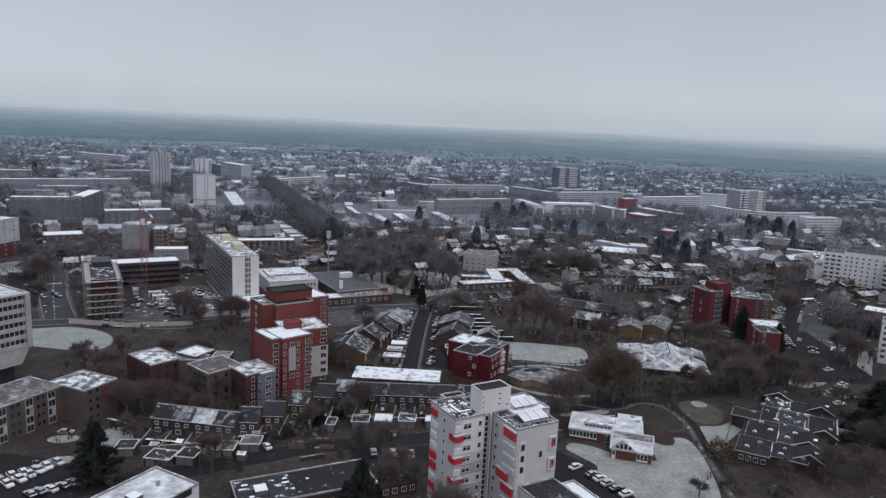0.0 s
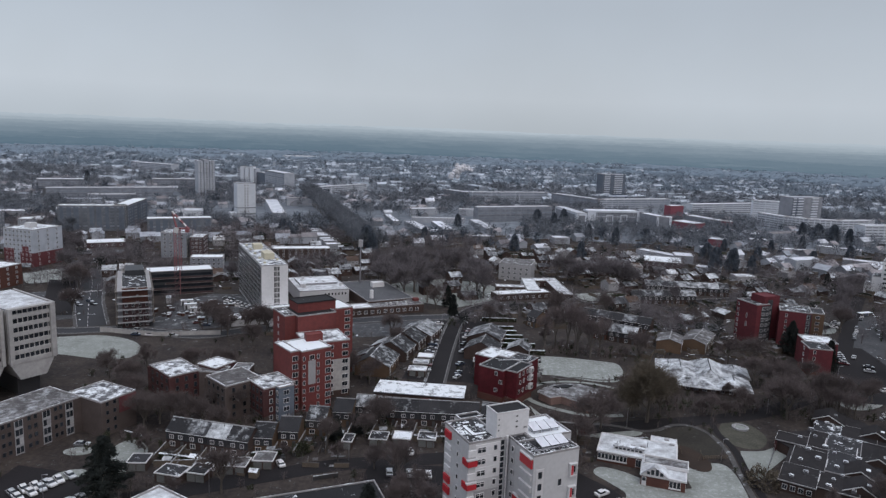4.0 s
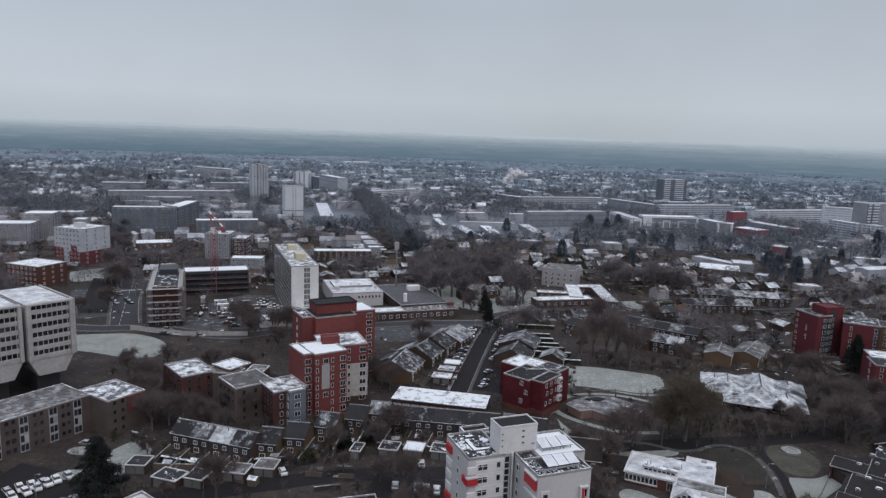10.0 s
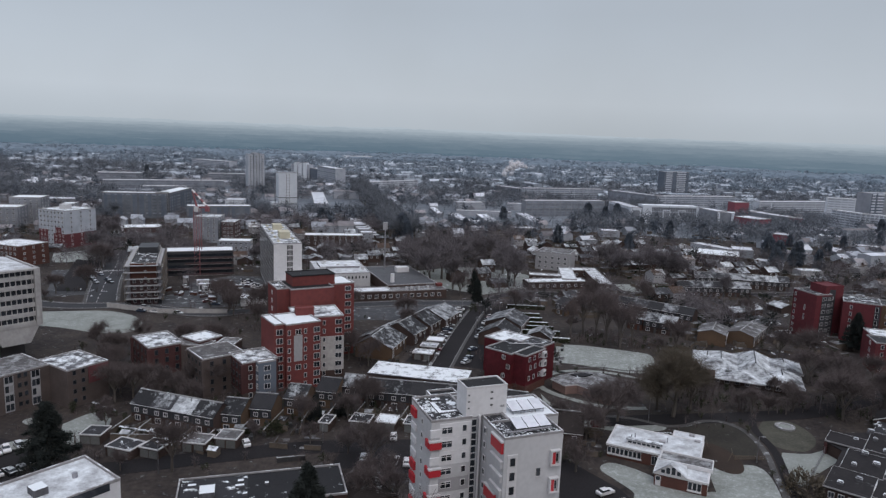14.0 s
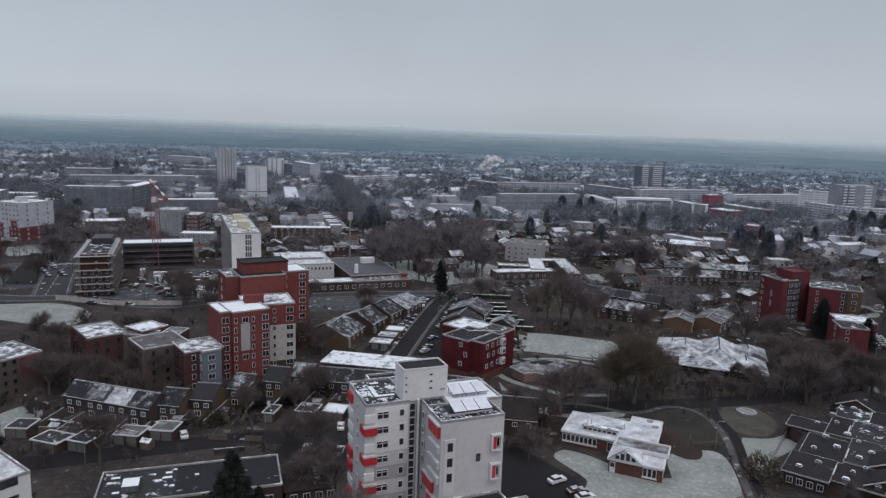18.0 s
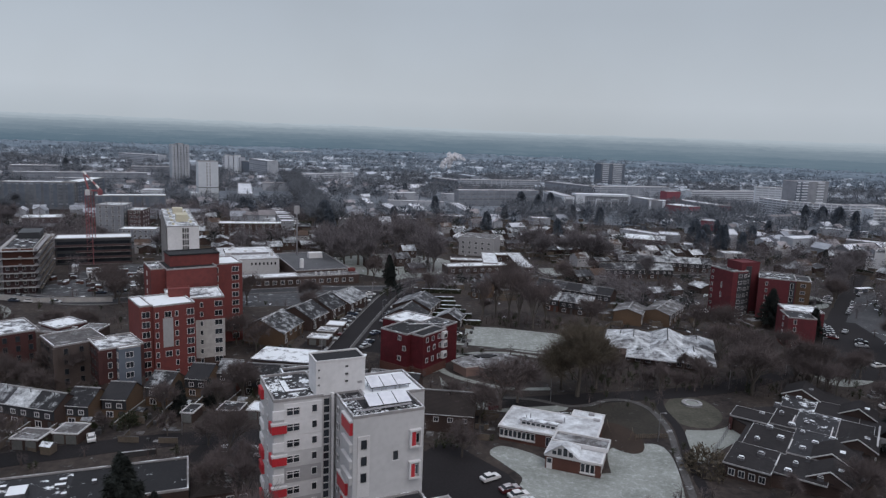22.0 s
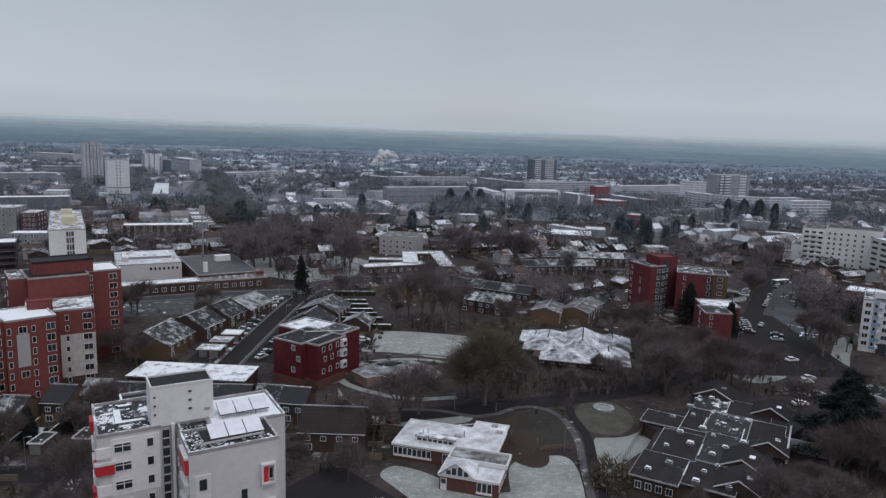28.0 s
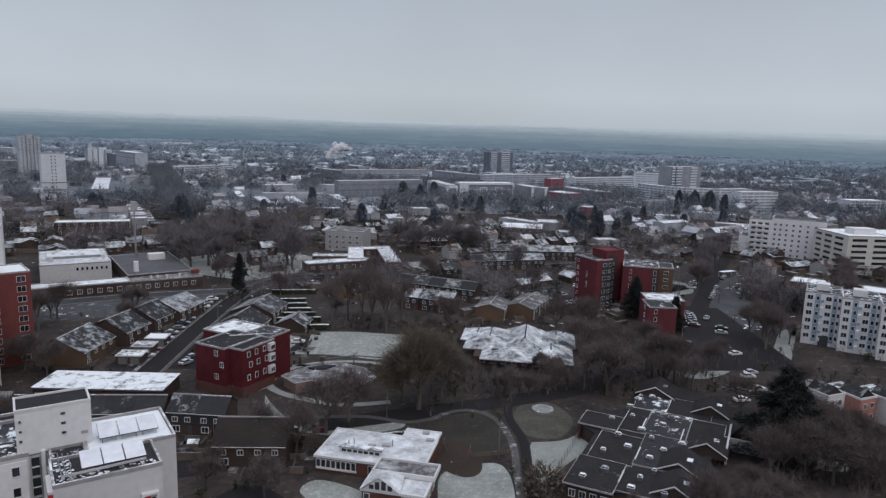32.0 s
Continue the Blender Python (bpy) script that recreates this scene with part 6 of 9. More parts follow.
    for x, y, yaw, w, d, h, wall, cols, lab, base in (
            (-283.5, 356, -10, 24, 19, 12, M_BRICK, 7, "square red brick flats with snowy flat roof", None),
            (-302.3, 418, -12, 23.5, 23, 24, M_FARPALE, 7, "white flats above dark red lower storeys", M_DULLRED),
            (-394, 466, 22, 27, 20, 15.5, M_FARDULL, 6, "pale grey stepped flats", None),
            (-388, 490, 22, 22, 20, 21, M_FARDULL, 5, "pale grey stepped flats", None),
            (-352, 500, 22, 9, 14, 17, M_FARDULL, 2, "pale grey stepped flats", None),
            (-221.6, 464, 12, 17, 18, 18, M_FARDULL, 4, "pale flats still under construction", None),
            (-203, 469, 12, 9, 16, 15, M_SITE, 3, "brown brick flats behind grey scaffolding", None),
            (-184, 427, 16, 20, 11, 9, M_FARDULL, 6, "low grey flats with deep balconies", None),
            (-354, 551, 21.5, 52, 12, 22, M_DULLSLAB, 16, "long dull grey slab of flats with paler windows", None),
            (-305, 573, 103, 62, 12, 22, M_DULLSLAB, 14, "long dull grey slab of flats with paler windows", None),
            (-277, 552, 29, 51, 12, 14.3, M_DULLSLAB, 15, "long dull grey slab of flats with paler windows", None),
            (-146, 478, 19, 40, 11, 8, M_DARKBRICK, 9, "low brown terrace of flats with snow on roof", None),
            (-288, 484, 33, 26, 18, 4, M_SITE, 5, "low dark store with a snowy roof", None)):
        k = flats("flats", lab, x, y, yaw, [(0, 0, w, d, h, wall, M_SNOWROOF)], "flats along the avenue")
        take(k.location.x + 10, k.location.y + 10, 20)
        n = max(1, round(h / 2.9))
        if w > 45:
            for i in range(n):
                z = 1.1 + (h - 0.7) / n * i
                part("window_band", Shape().box(0.8, -0.06, z, w - 0.8, 0.05, z + 1.3), M_FARGLASS, k)
            for q in range(10):
                u = w * (q + 0.5) / 10
                part("pier", Shape().box(u - 0.9, -0.12, 0.4, u + 0.9, 0.02, h - 0.6), wall, k)
        else:
            far_windows(k, "front", -0.03, spaced(0.8, w - 0.8, cols), [1.1 + (h - 0.7) / n * i for i in range(n)], 1.5, 1.5)
        far_windows(k, "right", w + 0.03, spaced(0.8, d - 0.8, 3), [1.1 + (h - 0.7) / n * i for i in range(n)], 1.3, 1.4)
        if h > 13 and w > 45:
            for q, u in enumerate(spaced(0, w, 9)):
                if q % 4 == 3:
                    continue
                part("dark_bay", Shape().box(u - 1.2 - 0.5 * (q % 3), -0.16, 2, u + 1.6, 0.02, h - 1.5), M_FARDARK, k, "dark recessed bay")
        if base:
            part("base", Shape().box(-0.1, -0.1, 0, w * 0.34, d, 11), base, k, "dark red lower storeys")
            part("base", Shape().box(w * 0.55, -0.1, 0, w + 0.1, d, 9), base, k, "dark red lower storeys")
            part("base", Shape().box(w * 0.62, -0.12, 9, w * 0.84, 2, 13), base, k, "dark red lower storeys")
            part("roof_house", Shape().box(9, 8, h - 0.5, 14, 13, h + 2.6), M_PALE, k)


avenue()


# ---- far blocks ----
def far_blocks():
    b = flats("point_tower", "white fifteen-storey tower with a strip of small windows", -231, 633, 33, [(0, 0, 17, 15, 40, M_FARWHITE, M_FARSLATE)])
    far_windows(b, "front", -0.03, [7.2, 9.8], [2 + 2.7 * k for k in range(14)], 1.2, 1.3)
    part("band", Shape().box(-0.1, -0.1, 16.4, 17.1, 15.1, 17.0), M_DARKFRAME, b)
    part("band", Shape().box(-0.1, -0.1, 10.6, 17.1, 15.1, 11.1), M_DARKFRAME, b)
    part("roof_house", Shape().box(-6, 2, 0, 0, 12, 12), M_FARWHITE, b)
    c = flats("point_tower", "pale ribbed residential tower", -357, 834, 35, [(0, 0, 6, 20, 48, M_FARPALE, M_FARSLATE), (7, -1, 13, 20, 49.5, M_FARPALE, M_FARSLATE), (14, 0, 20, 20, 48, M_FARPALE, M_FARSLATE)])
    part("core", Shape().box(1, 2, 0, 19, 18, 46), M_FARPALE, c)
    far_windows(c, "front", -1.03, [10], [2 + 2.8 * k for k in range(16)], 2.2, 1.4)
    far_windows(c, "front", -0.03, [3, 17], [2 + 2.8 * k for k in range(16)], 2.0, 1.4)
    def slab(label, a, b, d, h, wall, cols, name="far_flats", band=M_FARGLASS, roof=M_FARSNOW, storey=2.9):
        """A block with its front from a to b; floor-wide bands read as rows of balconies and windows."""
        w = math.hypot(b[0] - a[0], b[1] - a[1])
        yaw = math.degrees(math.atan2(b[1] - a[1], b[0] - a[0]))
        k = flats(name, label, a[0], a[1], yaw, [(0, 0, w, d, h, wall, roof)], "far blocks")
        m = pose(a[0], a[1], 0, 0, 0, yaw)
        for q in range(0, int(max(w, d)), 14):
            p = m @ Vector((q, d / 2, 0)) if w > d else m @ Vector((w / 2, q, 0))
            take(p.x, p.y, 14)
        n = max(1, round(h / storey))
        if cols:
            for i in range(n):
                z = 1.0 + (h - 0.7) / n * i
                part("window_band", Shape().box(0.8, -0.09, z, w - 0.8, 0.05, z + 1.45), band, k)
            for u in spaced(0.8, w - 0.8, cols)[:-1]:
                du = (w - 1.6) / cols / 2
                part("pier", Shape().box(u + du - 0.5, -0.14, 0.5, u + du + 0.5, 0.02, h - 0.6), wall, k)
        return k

    pale = "long pale grey block of flats"
    slab("pale stepped block of flats", (-400, 1078), (-369, 1074), 16, 26, M_FARPALE, 5)
    slab("dark glazed core between pale flats", (-369, 1078), (-348, 1062), 14, 21, M_FARDARK, 0)
    slab("pale stepped block of flats", (-348, 1056), (-299, 998), 16, 26, M_FARPALE, 6)
    for i in range(3):
        slab("stepped pale stair tower of flats", (-394 + 8 * i, 1074 - i), (-388 + 8 * i, 1073 - i), 9, 29.5 - i % 2, M_FARWHITE, 0)
    slab("long block with zigzag balconies", (-243, 955), (-186, 1050), 12, 11.5, M_FARWHITE, 13, band=M_FARDULL)
    slab("pale low block with a striped snowy roof", (-207, 662), (-194.5, 667), 130, 10, M_FARPALE, 2)
    slab(pale, (-520, 781), (-400, 855), 12, 12, M_FARDULL, 12)
    slab("low grey block of flats", (-449, 748), (-405, 772), 12, 10, M_FARDULL, 6)
    slab("pale institution among far trees", (-675, 1259), (-579, 1222), 18, 18, M_FARPALE, 10)
    slab("white gabled hall among bare trees", (-280, 624), (-264, 630), 22, 13, M_FARWHITE, 0)
    slab("far hall with a bright snowy roof", (-566, 1880), (-498, 1925), 40, 14, M_FARWHITE, 0)
    slab("long dull block of flats", (-480, 960), (-425, 990), 12, 13, M_FARDULL, 8)
    slab("dull block of flats", (-600, 880), (-550, 905), 14, 13, M_FARDULL, 7)
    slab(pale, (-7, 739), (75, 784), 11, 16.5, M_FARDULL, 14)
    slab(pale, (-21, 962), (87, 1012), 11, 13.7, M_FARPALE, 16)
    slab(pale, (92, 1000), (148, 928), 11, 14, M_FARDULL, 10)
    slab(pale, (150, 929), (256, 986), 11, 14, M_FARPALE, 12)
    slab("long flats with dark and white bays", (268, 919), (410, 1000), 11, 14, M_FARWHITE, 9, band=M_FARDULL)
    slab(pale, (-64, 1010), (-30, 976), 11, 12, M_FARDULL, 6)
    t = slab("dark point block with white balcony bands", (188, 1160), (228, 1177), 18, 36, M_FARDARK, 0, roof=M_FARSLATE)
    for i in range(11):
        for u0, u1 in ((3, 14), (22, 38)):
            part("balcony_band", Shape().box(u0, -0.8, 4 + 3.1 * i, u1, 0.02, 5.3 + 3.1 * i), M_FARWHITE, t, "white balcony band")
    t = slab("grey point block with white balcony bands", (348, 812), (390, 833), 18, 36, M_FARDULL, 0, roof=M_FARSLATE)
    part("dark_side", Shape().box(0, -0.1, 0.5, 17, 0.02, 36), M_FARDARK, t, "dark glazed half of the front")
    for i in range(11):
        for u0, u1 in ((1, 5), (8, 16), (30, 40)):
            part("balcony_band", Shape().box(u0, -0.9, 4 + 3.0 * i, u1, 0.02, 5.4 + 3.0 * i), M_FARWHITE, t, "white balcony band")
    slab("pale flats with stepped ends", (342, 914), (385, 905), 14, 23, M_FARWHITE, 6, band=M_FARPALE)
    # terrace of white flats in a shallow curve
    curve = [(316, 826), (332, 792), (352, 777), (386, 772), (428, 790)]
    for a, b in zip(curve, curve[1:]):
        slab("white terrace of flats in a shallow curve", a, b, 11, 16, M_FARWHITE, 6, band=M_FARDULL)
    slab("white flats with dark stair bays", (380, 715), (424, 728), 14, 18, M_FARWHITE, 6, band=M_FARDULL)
    # the long white school with framed fronts and red end wings
    c = thing("long_school", 112, 757, 14, "long white school with framed glass fronts and snowy roof", "school")
    take(120, 770, 16), take(145, 775, 16), take(95, 765, 16), take(180, 755, 16), take(118, 738, 22), take(150, 742, 22), take(180, 728, 18), take(140, 715, 14)
    w, h = 57.5, 16.5
    part("wall", Shape().box(0.4, 0.6, 0, w, 14, h - 1.5), M_FARDULL, c, "grey glazed front")
    part("fascia", Shape().rim(-0.4, -0.4, w + 0.4, 14.4, h - 2.0, h, 0.6), M_FARWHITE, c, "deep white fascia")
    part("roof", Shape().box(0.2, 0.2, h - 1.5, w - 0.2, 13.8, h - 0.2), M_FARSNOW, c)
    for x0, x1 in ((-0.4, 9.0), (w - 1.0, w + 0.4)):
        part("pillar", Shape().box(x0, -0.4, 0, x1, 1.2, h - 2.0), M_FARWHITE, c, "broad white pillar")
    for x in (21, 37.5):
        part("portal", Shape().rim(0, 0, 8.0, 11.0, 0, 0.9, 0.9), M_FARWHITE, c, "white framed portal", at=Matrix.Translation((x, 0.5, 1.0)) @ Matrix.Rotation(radians(90), 4, "X"))
    for x in spaced(9.5, w - 1, 18):
        part("mullion", Shape().box(x - 0.12, 0.4, 0.5, x + 0.12, 0.62, h - 2.2), M_FARPALE, c)
    for z in (4.8, 9.4):
        part("floor_line", Shape().box(9, 0.35, z, w - 1, 0.62, z + 0.9), M_FARPALE, c)
    wing = slab("white school wing running back", (98, 741), (109, 744), 66, 15, M_FARWHITE, 0, name="school_wing")
    part("glazing", Shape().box(-0.1, 5, 2, 0.05, 64, 12.5), M_FARDULL, wing, "grey glazed side")
    part("glazing", Shape().box(2.2, -0.1, 2, 9.4, 0.05, 12), M_FARDULL, wing, "grey glazed end")
    wing = slab("white school wing with grey glazing", (169, 768), (181, 741), 12, 15.5, M_FARDULL, 0, name="school_wing")
    wing = slab("white pillared school wing", (181, 740), (196, 736), 14, 15, M_FARDULL, 0, name="school_wing")
    for u in (0.2, 13.0):
        part("pillar", Shape().box(u, -0.5, 0, u + 2.4, 0.4, 14.5), M_FARWHITE, wing, "white pillar")
    slab("red school hall with snowy roof", (196, 737), (212, 716), 20, 12, M_FARRED, 0, name="school_wing")
    slab("red stair tower of the school", (223, 850), (240, 858), 12, 17, M_FARRED, 0, name="school_wing")
    slab("long red hall with a snowy roof", (230, 814), (256, 767), 14, 10.5, M_FARDULL, 0, name="school_wing")
    slab("red end of the long school hall", (256, 766), (268, 764), 14, 10.5, M_FARRED, 0, name="school_wing")
    slab("red low gable wing behind gardens", (205, 640), (216, 634), 14, 8, M_FARRED, 0, name="school_wing")
    # rows of flat-roofed houses under thin snow
    row = "row of flat-roofed houses with thin snow on the roofs"
    for a, b, d, h in (((-90, 684), (-84, 686), 60, 4.5), ((-58, 636), (-48, 640), 60, 4.5), ((-36, 641), (-26, 644), 62, 4.5), ((4, 657), (14, 660), 70, 5), ((-75, 712), (-20, 722), 9, 5.5), ((-30, 790), (40, 800), 10, 8),
                       ((-84, 770), (-54, 786), 12, 8), ((128, 577), (152, 550), 10, 5), ((152, 548), (166, 546), 18, 6), ((156, 507), (170, 499), 10, 5.5), ((250, 664), (266, 660), 12, 6), ((262, 618), (286, 612), 10, 5), ((292, 575), (322, 560), 11, 5),
                       ((64, 612), (78, 616), 12, 6), ((-10, 600), (8, 606), 10, 5.5), ((300, 640), (330, 622), 10, 6)):
        slab(row, a, b, d, h, M_FARWALL, 0, name="house_row")
    for rows in ((430, 560, -20, 36, 16, 16, M_FARWHITE, 8, "white block of flats"), (480, 700, 10, 40, 16, 14, M_FARWHITE, 8, "white block of flats")):
        x, y, yaw, w, d, h, wall, cols, lab = rows
        slab(lab, (x, y), (x + w * math.cos(radians(yaw)), y + w * math.sin(radians(yaw))), d, h, wall, cols)
    for x, y, yaw, w, d, h, wall, roof, lab in (
            (13, 390, 24, 34, 9, 4.2, M_DARKBRICK, M_SNOWROOF, "low school wing with snowy roof"), (30.5, 404, 4, 8, 34, 4.6, M_PALE, M_SNOWCLEAN, "low school wing with snowy roof"),
            (49.3, 398.5, 9, 7.6, 45, 4.4, M_DARKBRICK, M_SNOWCLEAN, "low school wing with snowy roof"), (12.4, 412, 5, 17.6, 7, 4.0, M_DARKBRICK, M_SNOWROOF, "low school wing with snowy roof"),
            (36, 433, 12, 11, 8, 4.3, M_DARKBRICK, M_SNOWCLEAN, "low school wing with snowy roof"), (14, 452, -11, 21, 20, 11, M_GREY, M_PATCHROOF, "grey flat-roofed flats with snow lines"),
            (121, 515, -12, 27, 26, 6.5, M_SITE, M_SNOWROOF, "dark flat-roofed building with a snowy edge"), (176, 478, 10, 14, 10, 5.0, M_GREY, M_SNOWROOF, "low pale house with a white roof")):
        k = flats("school_wing" if h < 5 else "flat_roofed_house", lab, x, y, yaw, [(0, 0, w, d, h, wall, roof)], "low school")
        far_windows(k, "front", -0.03, spaced(0.8, w - 0.8, max(2, int(w / 4))), [1.1 + 2.9 * i for i in range(max(1, int(h / 2.9)))], 1.6, 1.5)
        p = pose(x, y, 0, 0, 0, yaw) @ Vector((w / 2, d / 2, 0))
        take(p.x, p.y, 0.6 * max(w, d))
    # stepped flat-roofed houses on both sides of the tree-lined avenue
    for line in ([(-178, 632), (-152, 606), (-130, 560), (-108, 510)], [(-148, 706), (-130, 668), (-112, 625), (-97, 590), (-76, 536)]):
        for (ax, ay), (bx, by) in zip(line, line[1:]):
            n = max(2, int(math.hypot(bx - ax, by - ay) / 12))
            for i in range(n):
                f = i / n
                x, y = ax + (bx - ax) * f, ay + (by - ay) * f
                k = flats("avenue_house", "stepped flat-roofed house with snow on its roofs", x, y, 22, [(-5, 0, 4, 9, 6.2 - 0.5 * (i % 2), M_FARWALL, M_FARSNOW), (4, 1.5, 9, 8, 3.4, M_FARWALL, M_FARSNOW)], "houses along the tree-lined avenue")
                far_windows(k, "front", -0.03, [-3, 1.5], [1.0, 3.6], 1.3, 1.2)


far_blocks()

# ---- trees ----
def slivers(starts, ends, width, rng):
    """Thin tapering triangles from start to end, each turned at random."""
    d = ends - starts
    side = np.cross(d, rng.normal(size=d.shape))
    side /= np.linalg.norm(side, axis=1, keepdims=True) + 1e-9
    w = width[:, None] if isinstance(width, np.ndarray) else width
    v = np.stack([starts - side * w, starts + side * w, ends], 1).reshape(-1, 3)
    return v.tolist(), [(3 * i, 3 * i + 1, 3 * i + 2) for i in range(len(starts))]


def bare_tree_meshes(seed, height, spread, levels=4, twigs=9, twig_mat=M_TWIG, thick=0.023, low=0.24):
    """Trunk with limbs, and a crown of bare twigs."""
    rng = np.random.default_rng(seed)
    rnd = random.Random(seed)
    wood, tips = Shape(), []

    def grow(a, way, length, r, level):
        b = a + way * length
        wood.tube(a, b, r, r * 0.68, 6 if level < 2 else 3)
        if level >= 2:
            tips.append((a, b))
        if level == levels:
            return
        n = rnd.choice((3, 4)) if level else rnd.choice((4, 5))
        for i in range(n):
            turn = i * math.tau / n + rnd.uniform(-0.5, 0.5)
            lean = rnd.uniform(0.3, 0.75) * spread
            side = way.orthogonal().normalized()
            side.rotate(Matrix.Rotation(turn, 3, way))
            to = (way * math.cos(lean) + side * math.sin(lean) + Vector((0, 0, 0.12))).normalized()
            start = a + way * length * rnd.uniform(0.6, 1.0)
            grow(start, to, length * rnd.uniform(0.62, 0.84) * (1.15 if level == 0 else 1), r * rnd.uniform(0.42, 0.6), level + 1)

    grow(Vector((0, 0, 0)), Vector((rnd.uniform(-0.04, 0.04), rnd.uniform(-0.04, 0.04), 1)).normalized(), height * low, height * 0.022, 0)
    a, b = np.array([t[0][:] for t in tips]), np.array([t[1][:] for t in tips])
    k = rng.integers(0, len(a), size=len(a) * twigs)
    f = rng.uniform(0.2, 1.0, size=(len(k), 1))
    s = a[k] * (1 - f) + b[k] * f
    way = (b - a)[k]
    way /= np.linalg.norm(way, axis=1, keepdims=True)
    e = s + (way + rng.normal(scale=0.7, size=s.shape)) * rng.uniform(0.05, 0.115, size=(len(k), 1)) * height
    crown = Shape()
    crown.v, crown.f = slivers(s, e, np.full(len(k), thick), rng)
    top = max(v[2] for v in crown.v)
    scale = height / top
    for sh in (wood, crown):
        sh.v = [(x * scale, y * scale, z * scale) for x, y, z in sh.v]
    tm, cm = wood.mesh("trunk"), crown.mesh("crown")
    tm.materials.append(M_BARK)
    cm.materials.append(twig_mat)
    return tm, cm


def conifer_meshes(seed, height, radius, n=2600, power=0.85, needles=M_PINE, coarse=1.0):
    rng = np.random.default_rng(seed)
    trunk = Shape().tube((0, 0, 0), (0, 0, height * 0.96), height * 0.018, 0.03, 7).mesh("trunk")
    trunk.materials.append(M_BARK)
    t = rng.uniform(0.06, 1.0, n) ** 0.8
    ang = rng.uniform(0, math.tau, n)
    lobes = 1 + 0.22 * np.sin(3 * ang + 9 * t) + rng.normal(scale=0.12, size=n)
    r = radius * (1 - t) ** power * np.minimum(1.0, 0.35 + 3.0 * t) * lobes * rng.uniform(0.35, 1.0, n)
    z = height * t
    s = np.stack([r * np.cos(ang), r * np.sin(ang), z], 1)
    out = np.stack([np.cos(ang), np.sin(ang), rng.uniform(-0.75, 0.05, n)], 1)
    e = s + out * rng.uniform(0.5, 1.25, (n, 1)) * (0.4 + radius * 0.16)
    crown = Shape()
    crown.v, crown.f = slivers(s, e, rng.uniform(0.06, 0.16, n) * coarse, rng)
    cm = crown.mesh("crown")
    cm.materials.append(needles)
    return trunk, cm


def cedar_meshes(seed, height, radius, limbs=56, needles=420):
    """Broad old conifer: rough tiers of level limbs with flat ragged plates of needles."""
    rng = np.random.default_rng(seed)
    wood = Shape().tube((0, 0, 0), (0, 0, height * 0.95), height * 0.024, 0.05, 8)
    s, e = [], []
    for k in range(limbs):
        t = (k + rng.uniform(0, 1)) / limbs
        z, turn = height * (0.1 + 0.87 * t), k * 2.4 + rng.uniform(-0.5, 0.5)
        long = radius * (1.02 - t ** 1.25) * rng.uniform(0.62, 1.12) + 0.4
        way = np.array([math.cos(turn), math.sin(turn), rng.uniform(-0.12, 0.12)])
        wood.tube((0, 0, z), tuple(np.array([0, 0, z]) + way * long * 0.9), 0.03 + 0.012 * long, 0.02, 4)
        f = rng.uniform(0.15, 1.0, (needles, 1))
        across = np.array([-way[1], way[0], 0]) * rng.normal(scale=0.2, size=(needles, 1)) * long * (1.15 - f)
        a = np.array([0, 0, z]) + way * f * long + across + rng.normal(scale=(0.1, 0.1, 0.28), size=(needles, 3)) - np.array([0, 0, 0.5]) * f ** 2
        s.append(a)
        e.append(a + way * rng.uniform(0.05, 0.4, (needles, 1)) + rng.normal(scale=0.28, size=(needles, 3)) - (0, 0, 0.1))
    s, e = np.concatenate(s), np.concatenate(e)
    crown = Shape()
    crown.v, crown.f = slivers(s, e, rng.uniform(0.05, 0.12, len(s)), rng)
    tm, cm = wood.mesh("trunk"), crown.mesh("crown")
    tm.materials.append(M_BARK)
    cm.materials.append(M_PINE)
    return tm, cm


def bush_meshes(seed, radius, height, material, n=900):
    rng = np.random.default_rng(seed)
    d = rng.normal(size=(n, 3))
    d /= np.linalg.norm(d, axis=1, keepdims=True)
    d[:, 2] = abs(d[:, 2])
    lump = 1 + 0.25 * np.sin(4 * d[:, :1] + seed) * np.cos(3 * d[:, 1:2])
    s = d * lump * rng.uniform(0.55, 1.0, (n, 1)) * (radius, radius, height)
    e = s + (d + rng.normal(scale=0.6, size=d.shape)) * 0.32
    crown = Shape()
    crown.v, crown.f = slivers(s, e, rng.uniform(0.05, 0.12, n), rng)
    stem = Shape().tube((0, 0, 0), (0, 0, height * 0.6), 0.12, 0.05, 5).mesh("stem")
    stem.materials.append(M_BARK)
    cm = crown.mesh("leaves")
    cm.materials.append(material)
    return stem, cm


